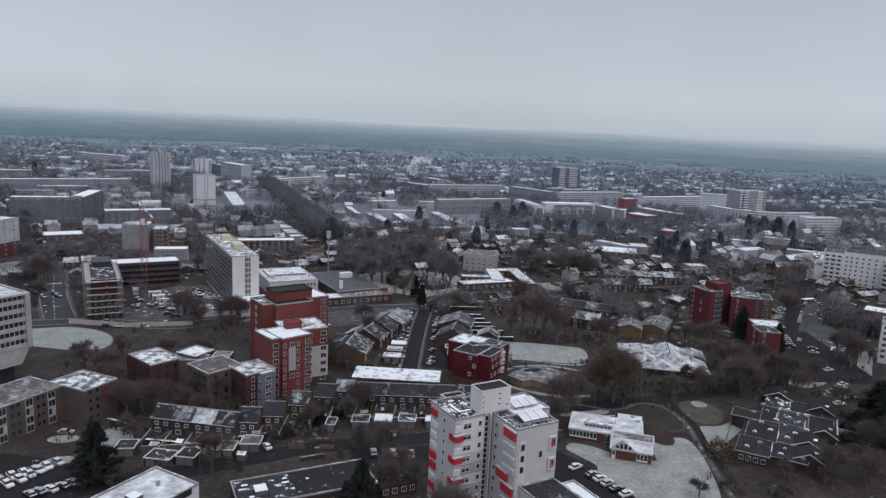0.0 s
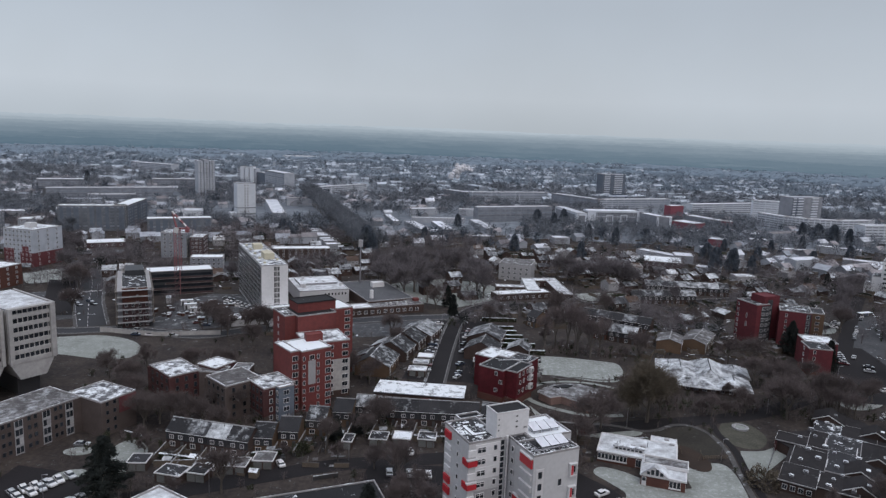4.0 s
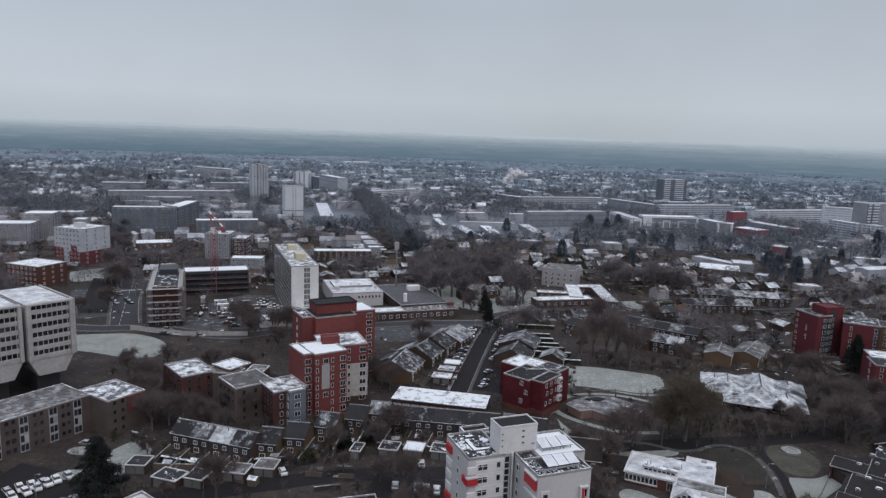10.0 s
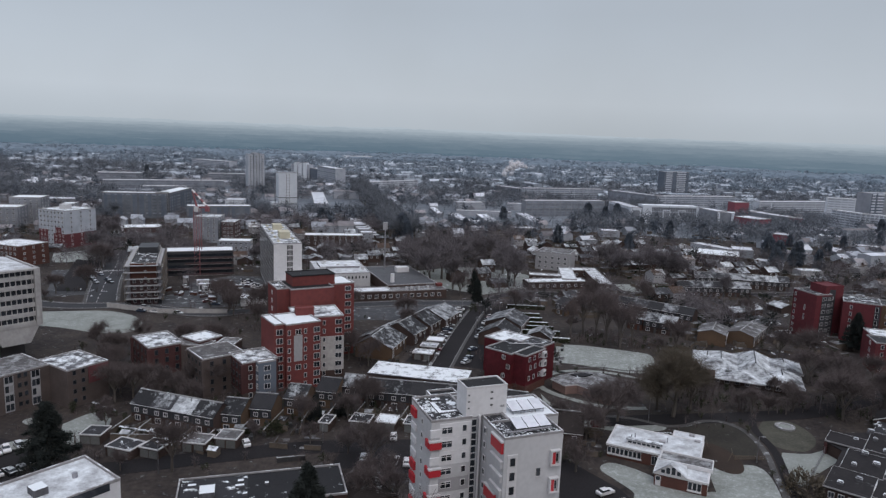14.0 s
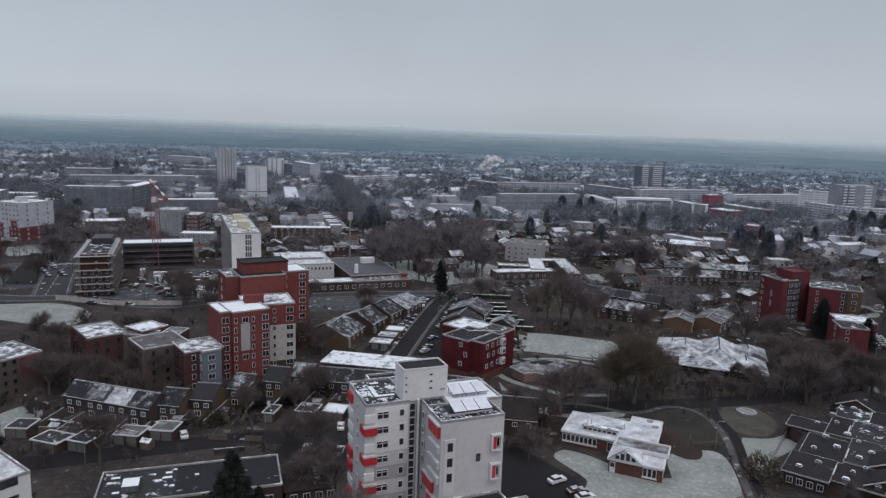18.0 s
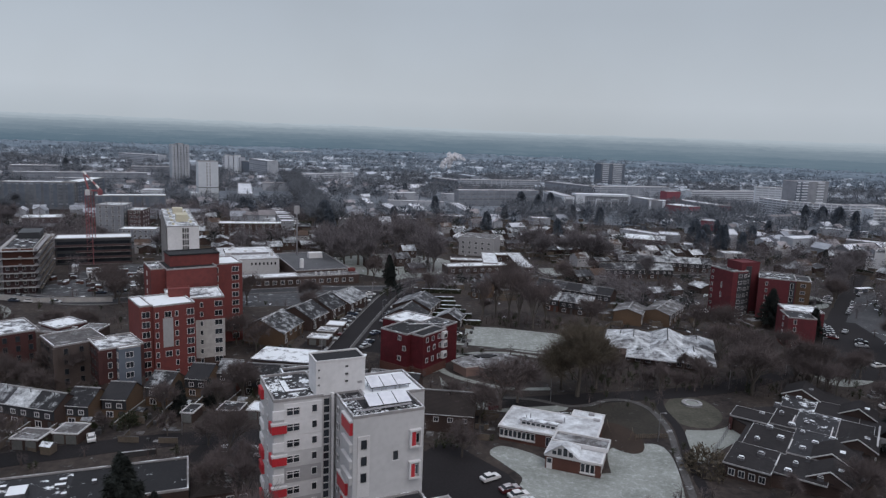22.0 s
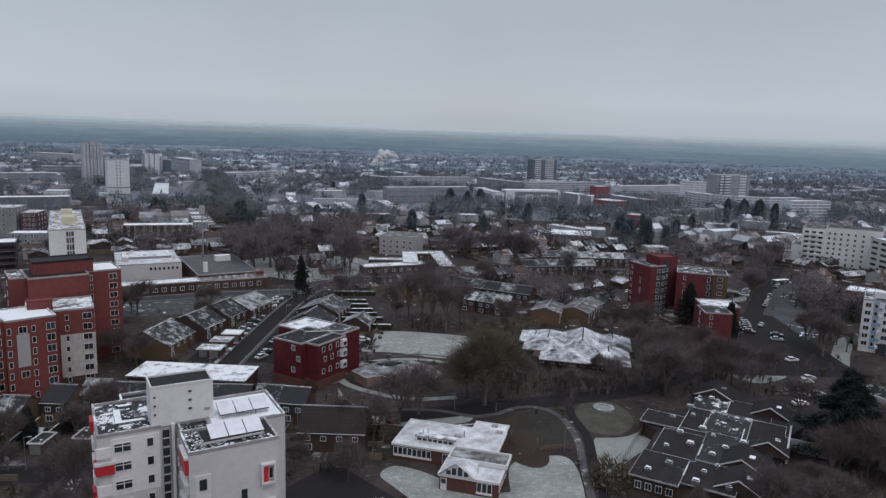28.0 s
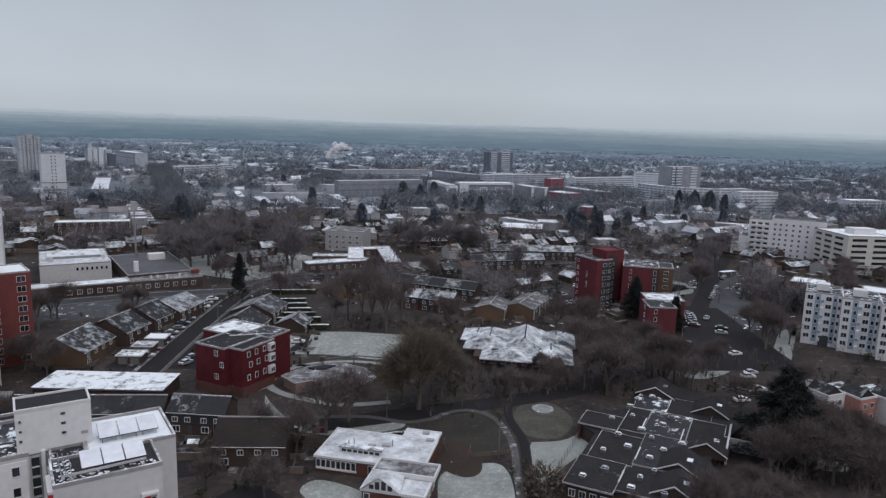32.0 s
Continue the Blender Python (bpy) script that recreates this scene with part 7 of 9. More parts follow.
# The _dist copies, and most _far ones, use colours paled for haze.
TREES = {
    "broad": [bare_tree_meshes(s, 13, 1.05, twigs=17) for s in (1, 2, 3)],
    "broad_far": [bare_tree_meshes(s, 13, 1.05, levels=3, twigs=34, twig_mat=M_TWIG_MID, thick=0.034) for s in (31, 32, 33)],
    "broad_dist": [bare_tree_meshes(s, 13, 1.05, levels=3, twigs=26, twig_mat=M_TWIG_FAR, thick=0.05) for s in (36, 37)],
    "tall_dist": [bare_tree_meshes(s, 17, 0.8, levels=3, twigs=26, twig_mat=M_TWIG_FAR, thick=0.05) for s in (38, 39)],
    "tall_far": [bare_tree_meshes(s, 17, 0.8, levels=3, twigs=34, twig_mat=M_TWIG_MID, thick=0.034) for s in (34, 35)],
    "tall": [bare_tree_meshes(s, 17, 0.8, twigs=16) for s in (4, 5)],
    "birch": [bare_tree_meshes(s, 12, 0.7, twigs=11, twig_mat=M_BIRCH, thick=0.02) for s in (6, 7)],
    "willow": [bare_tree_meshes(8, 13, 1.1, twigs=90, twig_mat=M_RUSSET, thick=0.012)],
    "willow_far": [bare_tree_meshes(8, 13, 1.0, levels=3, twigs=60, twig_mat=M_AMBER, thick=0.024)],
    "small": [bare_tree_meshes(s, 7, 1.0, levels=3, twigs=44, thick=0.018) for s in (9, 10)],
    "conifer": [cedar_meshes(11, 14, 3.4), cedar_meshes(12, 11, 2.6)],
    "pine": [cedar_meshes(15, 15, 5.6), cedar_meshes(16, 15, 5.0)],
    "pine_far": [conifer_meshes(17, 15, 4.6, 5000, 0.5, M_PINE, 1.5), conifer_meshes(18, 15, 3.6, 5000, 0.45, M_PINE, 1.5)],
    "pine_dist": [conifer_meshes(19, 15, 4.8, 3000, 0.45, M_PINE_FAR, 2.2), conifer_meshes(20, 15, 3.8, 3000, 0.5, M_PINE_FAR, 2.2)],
    "bush": [bush_meshes(13, 2.2, 1.9, M_HEDGE), bush_meshes(14, 2.6, 2.2, M_RUSSET)],
}
TREE_WORDS = {
    "broad": ("tree", "bare spreading tree with fine brown twigs"), "tall": ("tree", "tall bare winter tree with upright limbs"),
    "birch": ("birch_tree", "slender bare birch with purplish twigs"), "willow": ("willow_tree", "broad tree with a dense russet winter crown"),
    "small": ("small_tree", "small bare garden tree"), "pine": ("pine_tree", "broad dark pine with heavy boughs"), "conifer": ("conifer", "dark green conifer with drooping boughs"), "bush": ("bush", "rounded winter bush with dull leaves"),
}
_tree_count = [0]
tree_rnd = random.Random(21)


def tree(kind, x, y, height=None, group="", wide=1.0, label=None):
    _tree_count[0] += 1
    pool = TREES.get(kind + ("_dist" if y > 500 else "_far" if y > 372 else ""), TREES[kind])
    trunk, crown = pool[_tree_count[0] % len(pool)]
    name, lab = TREE_WORDS[kind]
    natural = {"broad": 13, "tall": 17, "birch": 12, "willow": 13, "small": 7, "conifer": 14, "pine": 15, "bush": 2}[kind]
    s = (height or natural * tree_rnd.uniform(0.85, 1.12)) / natural * {"broad": 1.5, "willow": 1.5, "tall": 1.4, "birch": 1.35, "conifer": 1.2}.get(kind, 1.0)
    t = tagged(new(name), label or lab, "tree" if kind != "bush" else "bush", group)
    t.matrix_basis = pose(x, y, 0, 0, 0, tree_rnd.uniform(0, 360)) @ Matrix.Diagonal((s * wide, s * wide, s, 1))
    part("trunk" if kind != "bush" else "stem", trunk, None, t)
    part("crown" if kind != "bush" else "leaves", crown, None, t)
    return t


# trees round the tower and the nursery
for kind, x, y, h in (("broad", 42.0, 218.0, 11), ("broad", 46.5, 224.0, 11), ("willow", 63, 231.5, 17), ("broad", 59, 236, 11), ("broad", 69, 239, 11), ("birch", 87, 240, 8), ("small", 92, 241, 7), ("small", 84, 243, 6), ("broad", 100, 245, 8), ("broad", 114, 275, 10), ("broad", 122, 268, 11), ("broad", 34, 190, 7), ("small", 76, 250, 8),
                      ("broad", 113, 242, 13), ("broad", 117, 253, 12), ("tall", 147, 258, 9), ("tall", 153, 264, 9), ("small", 102, 256, 8), ("tall", 178, 283, 13), ("tall", 182, 292, 12), ("birch", 186, 300, 12), ("tall", 134, 198, 9), ("broad", 128, 184, 7), ("tall", 150, 222, 10), ("broad", 146, 196, 9), ("tall", 126, 190, 7), ("broad", 154, 214, 9), ("tall", 160, 236, 11),
                      ("bush", 87, 193, 4.4), ("small", 71, 168, 7), ("small", 100, 181, 7), ("birch", 7, 141, 14), ("birch", 3, 143, 13)):
    tree(kind, x, y, h, "trees by the nursery", 1.15 if kind in ("broad", "willow") else 1.0)
tree("pine", -87, 163, 16, "trees by the brick flats", 1.25)
tree("pine", 141, 206.5, 21, "trees by the nursery", 1.5, "broad old cedar with dark ragged tiers")
for kind, x, y, h in (("birch", 48, 303, 19), ("birch", 44, 307, 20), ("birch", 53, 297, 17), ("birch", 39, 310, 18), ("birch", 58, 304, 16), ("birch", 34, 305, 15), ("small", 34, 316, 8), ("small", 61, 262, 7),
                      ("broad", 74, 300, 11), ("conifer", -10, 354, 12), ("conifer", 152, 296, 12), ("small", 98, 258, 8), ("broad", 125, 285, 9), ("tall", 136, 279, 10),
                      ("broad", 121, 296, 12), ("broad", 112, 300, 11)):
    tree(kind, x, y, h, "trees on the green", 0.72 if kind == "birch" else 1.0)
for kind, x, y, h in (("tall", -96.3, 200.5, 11), ("tall", -93.5, 205, 10), ("broad", -80.6, 215, 8), ("tall", -71.6, 213.5, 10), ("broad", -104, 252, 8), ("broad", -122, 252, 8), ("small", -140, 252, 7), ("broad", -92, 285, 9), ("tall", -60, 306, 12), ("broad", -70, 297, 12),
                      ("tall", -99, 207, 9), ("tall", -91, 209, 9), ("broad", -86, 207, 8), ("tall", -80, 206, 8), ("broad", -104, 212, 8), ("tall", -108, 217, 10), ("broad", -74, 203, 7), ("tall", -113, 222, 9), ("small", -110, 262, 7), ("small", -86, 203, 7), ("small", -88, 185, 7), ("small", -92, 190, 7), ("broad", -118, 232, 9), ("broad", -130, 240, 9), ("tall", -101, 228, 11),
                      ("conifer", -36, 201, 9), ("conifer", -31, 207, 6), ("small", -48, 188, 6), ("bush", -45, 193, 3), ("broad", -35, 250, 9), ("broad", -44, 256, 9)):
    tree(kind, x, y, h, "trees by the brick flats")
for kind, x, y, h in (("pine", -15.8, 142.0, 20), ("pine", -19.5, 145.0, 13), ("pine", -12.5, 145.5, 12), ("tall", -14, 178.5, 11), ("tall", -38, 197, 9), ("broad", -22, 186, 6), ("broad", -12, 165, 7), ("birch", -8, 173, 8), ("birch", -5, 164, 9), ("small", -33, 189, 7), ("broad", 29, 211, 9), ("small", 22, 199, 7),
                      ("small", -70, 165, 6), ("tall", -58.5, 167.5, 12), ("broad", 37, 208, 9), ("broad", -28, 205, 7), ("small", -15, 209, 6), ("small", -3, 208, 6), ("bush", -20, 207, 2.4), ("bush", -9, 210, 2.2)):
    tree(kind, x, y, h, "trees by the lane")

# the park beyond the street
park_rnd = random.Random(5)
PARK_NEAR = (("broad", 1, 406, 18, 1.2), ("broad", 5, 396, 14, 1.0), ("broad", -20, 364, 11, 0.9), ("tall", -26, 379, 16, 1.0), ("broad", -36, 402, 16, 1.1), ("willow", -31, 446, 10, 0.9),
             ("broad", -30, 415, 17, 1.15), ("tall", -44, 420, 17, 1.1), ("broad", -40, 388, 15, 1.1), ("broad", -50, 402, 16, 1.1), ("tall", -34, 440, 17, 1.1), ("broad", -50, 444, 16, 1.15), ("broad", -62, 430, 15, 1.1))
PARK_FAR = (("tall", -14, 450, 17, 1.1), ("broad", -4, 428, 15, 1.1), ("broad", -24, 458, 16, 1.1), ("tall", -58, 412, 15, 1.0), ("broad", -44, 462, 15, 1.1), ("broad", -10, 468, 15, 1.1), ("tall", -66, 450, 15, 1.0),  ("broad", -56, 420, 14, 1.1),
            ("broad", 76, 446, 14, 1.1), ("tall", 88, 450, 13, 1.0), ("broad", 54, 470, 12, 1.0))
for kind, x, y, h, w in PARK_NEAR + PARK_FAR:
    tree(kind, x, y, h, "park trees", w)
    take(x, y, 5)
for _ in range(9):
    x, y = park_rnd.uniform(60, 100), park_rnd.uniform(436, 475)
    tree(park_rnd.choice(("broad", "tall")), x, y, park_rnd.uniform(11, 15), "park trees")
for x, y, h in ((55, 723, 19), (71, 708, 18), (86, 758, 17), (118, 618, 17), (27, 559, 15), (78, 538, 15), (176, 548, 17), (184, 515, 18), (168, 502, 16), (190, 527, 17), (180, 536, 16), (196, 508, 15), (340, 693, 20), (322, 721, 18),
                (331, 706, 19), (350, 684, 18), (-87, 522, 22), (-81, 513, 18), (-176, 596, 14), (-168, 590, 13), (-26, 692, 14), (-75, 825, 15), (-398, 933, 18), (-590, 980, 20), (-248, 669, 13), (-14, 372, 12), (146, 320, 16), (249, 610, 13),
                (225, 575, 12), (290, 645, 14), (310, 600, 13), (40, 640, 13), (-50, 600, 12), (236, 480, 10), (150, 640, 14), (210, 612, 12), (262, 560, 13), (100, 660, 14), (-130, 640, 13)):
    tree("pine", x, y, h, "far pines")
    take(x, y, 5)
# the tree-lined avenue that runs away
for i in range(30):
    t = i / 29
    x, y = -84 - 164 * t, 520 + 420 * t
    for side in (-7, 7):
        tree("tall" if i % 2 else "broad", x + side * 0.9, y + side * 0.42, 15, "avenue trees")
    take(x, y, 13)
# trees along the east road and the main avenue
for i in range(12):
    t = i / 11
    tree("tall", 186 + 66 * t + park_rnd.uniform(-3, 3), 366 + 112 * t + park_rnd.uniform(-5, 5), park_rnd.uniform(9, 13), "roadside trees")
    tree("birch", 232 + 80 * t + park_rnd.uniform(-4, 8), 330 + 112 * t + park_rnd.uniform(-9, 9), park_rnd.uniform(9, 13), "roadside trees")
for i in range(16):
    t = i / 15
    tree("broad", -222 - 130 * t + park_rnd.uniform(-6, 6), 366 + 190 * t, park_rnd.uniform(9, 13), "roadside trees")


def clear(x, y, r):
    if any((x - a) ** 2 + (y - b) ** 2 < (r + c) ** 2 for a, b, c in TAKEN):
        return False
    return all(min((x - a) ** 2 + (y - b) ** 2 for a, b in line[::2]) > (w + r) ** 2 for line, w in ROAD_LINES)


# ---- the town beyond ----
def scatter_lots(y0, y1, row, gap, keep, seed):
    """House places in rows that follow the streets of the town."""
    rnd, out = random.Random(seed), []
    c, s = math.cos(radians(27)), math.sin(radians(27))
    reach = int(2.4 * y1 / gap)
    for i in range(-int(1.6 * y1 / row), int(1.6 * y1 / row)):
        bend = rnd.uniform(-8, 8)
        flip = rnd.random() < 0.25
        for j in range(-reach, reach):
            u, v = j * gap + rnd.uniform(-2, 2), i * row + bend + rnd.uniform(-2, 2)
            if flip and j % 9 == 0:
                continue
            x, y = u * c - v * s, u * s + v * c
            if not (y0 < y < y1 and -0.92 * y - 30 < x < 0.74 * y + 50) or rnd.random() > keep:
                continue
            if noise.noise((x / 90, y / 90, seed)) < -0.22:
                continue
            out.append((x, y, 27 + (90 if rnd.random() < 0.3 else 0) + rnd.uniform(-5, 5), rnd))
    return out


house_proto("town_white", 8.0, 8.0, 4.8, 7.2, M_GREY, None, M_TILE, windows=3, chimney=True, plain=True)
house_proto("town_brick", 8.0, 8.5, 4.4, 6.8, M_DARKBRICK, None, M_SLATE_SNOW, windows=2, chimney=True, plain=True)
house_proto("town_low", 9.5, 8.5, 2.8, 4.4, M_DARKBRICK, None, M_SLATE_SNOW, windows=0, plain=True)
take(190, 365, 18), take(210, 398, 18), take(176, 332, 14), take(135, 355, 14), take(232, 432, 14), take(200, 335, 12), take(116, 414, 14), take(135, 426, 14), take(100, 398, 10), take(75, 338, 16), take(165, 382, 14), take(-235, 345, 24), take(-255, 392, 20), take(-215, 330, 22), take(-272, 420, 16), take(20, 322, 24), take(60, 330, 22), take(30, 425, 28), take(150, 440, 10)
lots = [p for p in scatter_lots(318, 560, 23, 10.0, 0.86, 7) if clear(p[0], p[1], 5.5)]
lots.sort(key=lambda p: p[0] ** 2 + p[1] ** 2)
TOWN_LABELS = {"town_white": "grey rendered town house with brown tiled roof and snow", "town_brick": "brown brick town house with snow on a slate roof", "town_low": "low brown house with a snow-streaked roof"}
for x, y, yaw, rnd in lots[:170]:
    k = rnd.choice(("town_white", "town_brick", "town_brick", "town_low", "town_low", "town_low"))
    put_house(k, x, y, yaw, TOWN_LABELS[k], "town houses")
rest = [(p, True) for p in lots[170:]] + [(p, True) for p in scatter_lots(560, 1000, 28, 13, 0.7, 9) if clear(p[0], p[1], 3)] + [(p, False) for p in scatter_lots(1000, 2400, 50, 22, 0.6, 10)]


def far_house_shapes():
    walls, roofs = {m: Shape() for m in range(3)}, {m: Shape() for m in range(4)}
    rnd = random.Random(15)
    for (x, y, yaw, _), near in rest:
        big = rnd.random() < 0.05
        w, d, e = (rnd.uniform(18, 40), rnd.uniform(9, 14), rnd.uniform(4, 10)) if big else (rnd.uniform(8, 13), rnd.uniform(7.5, 10), rnd.uniform(3.0, 5.6))
        if not near:
            w, d, e = w * 2.1, d * 1.1, e * 1.05
        r = e + (0.5 if big else rnd.uniform(1.8, 3.4))
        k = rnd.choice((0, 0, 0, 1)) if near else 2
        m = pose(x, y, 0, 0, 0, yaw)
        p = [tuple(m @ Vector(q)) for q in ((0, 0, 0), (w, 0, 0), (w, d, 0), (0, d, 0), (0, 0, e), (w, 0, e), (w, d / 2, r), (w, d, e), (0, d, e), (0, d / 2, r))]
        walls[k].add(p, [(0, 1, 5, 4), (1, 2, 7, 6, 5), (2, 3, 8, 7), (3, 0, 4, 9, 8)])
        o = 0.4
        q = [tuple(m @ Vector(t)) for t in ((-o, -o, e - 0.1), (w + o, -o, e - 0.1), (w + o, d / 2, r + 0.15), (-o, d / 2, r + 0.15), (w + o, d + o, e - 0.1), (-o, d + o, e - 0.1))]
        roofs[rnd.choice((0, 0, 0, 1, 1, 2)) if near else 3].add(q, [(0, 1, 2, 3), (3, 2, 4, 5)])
    return walls, roofs


far_walls, far_roofs = far_house_shapes()
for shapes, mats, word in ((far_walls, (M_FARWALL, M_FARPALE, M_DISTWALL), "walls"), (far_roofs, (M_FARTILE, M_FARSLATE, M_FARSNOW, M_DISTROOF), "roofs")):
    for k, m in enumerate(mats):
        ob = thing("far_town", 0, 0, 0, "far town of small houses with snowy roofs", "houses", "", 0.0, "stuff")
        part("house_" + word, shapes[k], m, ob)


def far_tree_stuff(name, label, places, material, seed, size=(6, 13), needles=26, thick=(0.16, 0.5)):
    rng = np.random.default_rng(seed)
    places = np.array(places)
    n = len(places)
    h = rng.uniform(*size, n)
    i = np.repeat(np.arange(n), needles)
    d = rng.normal(size=(len(i), 3))
    d /= np.linalg.norm(d, axis=1, keepdims=True)
    ctr = np.stack([places[i, 0], places[i, 1], h[i] * 0.6], 1)
    s = ctr + d * rng.uniform(0.2, 1.0, (len(i), 1)) * np.stack([h[i] * 0.32, h[i] * 0.32, h[i] * 0.36], 1)
    e = s + (d + rng.normal(scale=0.5, size=d.shape)) * (h[i] * 0.2)[:, None]
    sh = Shape()
    sh.v, sh.f = slivers(s, e, rng.uniform(*thick, len(i)) * h[i] / 9, rng)
    trunks = np.stack([places[:, 0], places[:, 1], np.zeros(n)], 1)
    v, f = slivers(trunks, trunks + np.stack([np.zeros(n), np.zeros(n), h * 0.8], 1), 0.25, rng)
    sh.add(v, f)
    ob = thing(name, 0, 0, 0, label, "trees", "", 0.0, "stuff")
    part("crowns", sh, material, ob)


wood_rnd = random.Random(31)
mid, far, dist, ever, ever_far = [], [], [], [], []
for _ in range(46000):
    y = 330 + 2250 * wood_rnd.random() ** 1.6
    x = wood_rnd.uniform(-0.92 * y - 30, 0.74 * y + 60)
    dense = noise.noise((x / 150, y / 110, 3.0)) + 0.5 * noise.noise((x / 45, y / 45, 5.0))
    if dense < 0.05 and wood_rnd.random() < 0.8:
        continue
    if y < 1000 and not clear(x, y, 1.5 if y < 560 else -4.0):
        continue
    if wood_rnd.random() < 0.1:
        (ever if y < 560 else ever_far).append((x, y))
    else:
        (mid if y < 600 else far if y < 1250 else dist).append((x, y))
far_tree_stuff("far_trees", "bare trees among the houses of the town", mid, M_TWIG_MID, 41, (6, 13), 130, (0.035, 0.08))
far_tree_stuff("far_woods", "bare trees of the far town, paled for haze", far, M_TWIG_FAR, 42, (8, 16), 80, (0.07, 0.18))
far_tree_stuff("distant_woods", "bare woods past the town, tinted blue-grey for haze", dist, M_TWIG_DIST, 44, (8, 17), 40, (0.2, 0.5))
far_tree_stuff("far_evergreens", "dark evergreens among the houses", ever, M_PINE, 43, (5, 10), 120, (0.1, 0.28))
far_tree_stuff("distant_evergreens", "evergreens of the far town, tinted blue for haze", ever_far, M_PINE_FAR, 45, (7, 13), 60, (0.25, 0.6))


# closed woods between the town and the first ridge
def canopy():
    s, nr, na = Shape(), 46, 420
    rnd = random.Random(61)
    for i in range(nr):
        r = 1900 + 800 * (i / (nr - 1)) ** 1.2
        for j in range(na):
            a = radians(28) + radians(124) * j / (na - 1)
            x, y = r * math.cos(a), r * math.sin(a)
            open_field = noise.noise((x / 230, y / 150, 8.0)) > -0.05 + 0.5 * i / nr
            s.v.append((x, y, -1 if open_field or i == 0 else rnd.uniform(6, 14) + 4 * noise.noise((x / 80, y / 80, 2.0))))
    s.f = [(i * na + j, i * na + j + 1, (i + 1) * na + j + 1, (i + 1) * na + j) for i in range(nr - 1) for j in range(na - 1)]
    ob = thing("far_forest", 0, 0, 0, "closed hazy forest beyond the town", "forest", "", 0.0, "stuff")
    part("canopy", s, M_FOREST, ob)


canopy()


# trees that fill the gardens and verges
KEEP_OPEN = [(94, 278, 21), (94, 262, 15), (40, 246, 16), (42, 232, 12), (48, 285, 22), (54, 190, 22), (95, 225, 14), (148, 263, 13), (154, 247, 11), (152, 286, 15), (168, 306, 14), (182, 282, 9), (-12, 404, 14), (74, 214, 14), (110, 210, 27), (115, 315, 18), (85, 312, 12)]
fill_rnd = random.Random(17)
for cx, cy, rx, ry, n, kinds in ((128, 264, 26, 22, 7, ("broad", "broad", "tall")), (152, 238, 24, 20, 9, ("broad", "tall", "small")), (118, 172, 34, 14, 8, ("small", "broad", "broad")),
                                 (-112, 240, 24, 14, 6, ("small", "broad", "small")), (-60, 300, 50, 14, 12, ("broad", "tall", "small")), (-30, 207, 20, 8, 6, ("small", "small", "broad")),
                                 (-14, 166, 14, 9, 2, ("birch", "small")), (30, 192, 8, 8, 2, ("small", "small")), (130, 372, 70, 40, 16, ("broad", "tall", "broad", "birch")), (186, 292, 9, 8, 4, ("tall", "birch")), (150, 200, 20, 12, 16, ("broad", "small", "broad")), (140, 248, 16, 12, 8, ("tall", "birch", "tall")),
                                 (-200, 300, 60, 22, 12, ("broad", "broad", "small")), (-100, 200, 10, 8, 2, ("small", "small")), (24, 356, 34, 22, 6, ("broad", "tall", "small")),
                                 (-100, 320, 34, 20, 10, ("broad", "small")), (-150, 400, 50, 40, 16, ("broad", "tall"))):
    for _ in range(n):
        a, r = fill_rnd.uniform(0, math.tau), math.sqrt(fill_rnd.random())
        x, y = cx + rx * r * math.cos(a), cy + ry * r * math.sin(a)
        if clear(x, y, -2.0) and all((x - a) ** 2 + (y - b) ** 2 > c * c for a, b, c in KEEP_OPEN):
            k = fill_rnd.choice(kinds)
            tree(k, x, y, fill_rnd.uniform(0.75, 1.1) * {"broad": 10, "tall": 12, "willow": 11, "birch": 10, "small": 7}[k], "trees of the gardens and verges")

# ---- cars ----
def car_proto(k, paint, wheels=True):
    c = thing("car", 0, 0, 0, "parked car", "car")
    s = Shape().extrude_y([(-2.1, 0.28), (2.1, 0.28), (2.18, 0.62), (2.05, 0.84), (1.0, 0.95), (-1.75, 1.0), (-2.12, 0.92), (-2.18, 0.6)], -0.86, 0.86)
    part("body", s, paint, c)
    if not wheels:
        part("underside", Shape().box(-2.0, -0.8, 0, 2.0, 0.8, 0.3), M_TYRE, c, "dark sills and tyres")
    g = Shape()
    lo, hi = [(-1.7, -0.8), (1.0, -0.8), (1.0, 0.8), (-1.7, 0.8)], [(-1.25, -0.62), (0.3, -0.62), (0.3, 0.62), (-1.25, 0.62)]
    g.add([(x, y, 0.95) for x, y in lo] + [(x, y, 1.4) for x, y in hi], [(0, 1, 5, 4), (1, 2, 6, 5), (2, 3, 7, 6), (3, 0, 4, 7)])
    part("glass", g, M_GLASS, c, "dark car windows")
    part("roof", Shape().box(-1.27, -0.64, 1.39, 0.32, 0.64, 1.46), paint, c)
    for x in (-1.3, 1.32) if wheels else ():
        for y in (-0.8, 0.8):
            part("wheel", Shape().tube((x, y - 0.1, 0.31), (x, y + 0.1, 0.31), 0.31, 0.31, 10), M_TYRE, c)
    return c


CARS = [car_proto(i, p) for i, p in enumerate(CAR_PAINTS)] + [car_proto(i, p, False) for i, p in enumerate(CAR_PAINTS)]
CAR_WORDS = ("white", "silver grey", "black", "dark blue", "red", "dark grey")
_used = set()
car_rnd = random.Random(77)


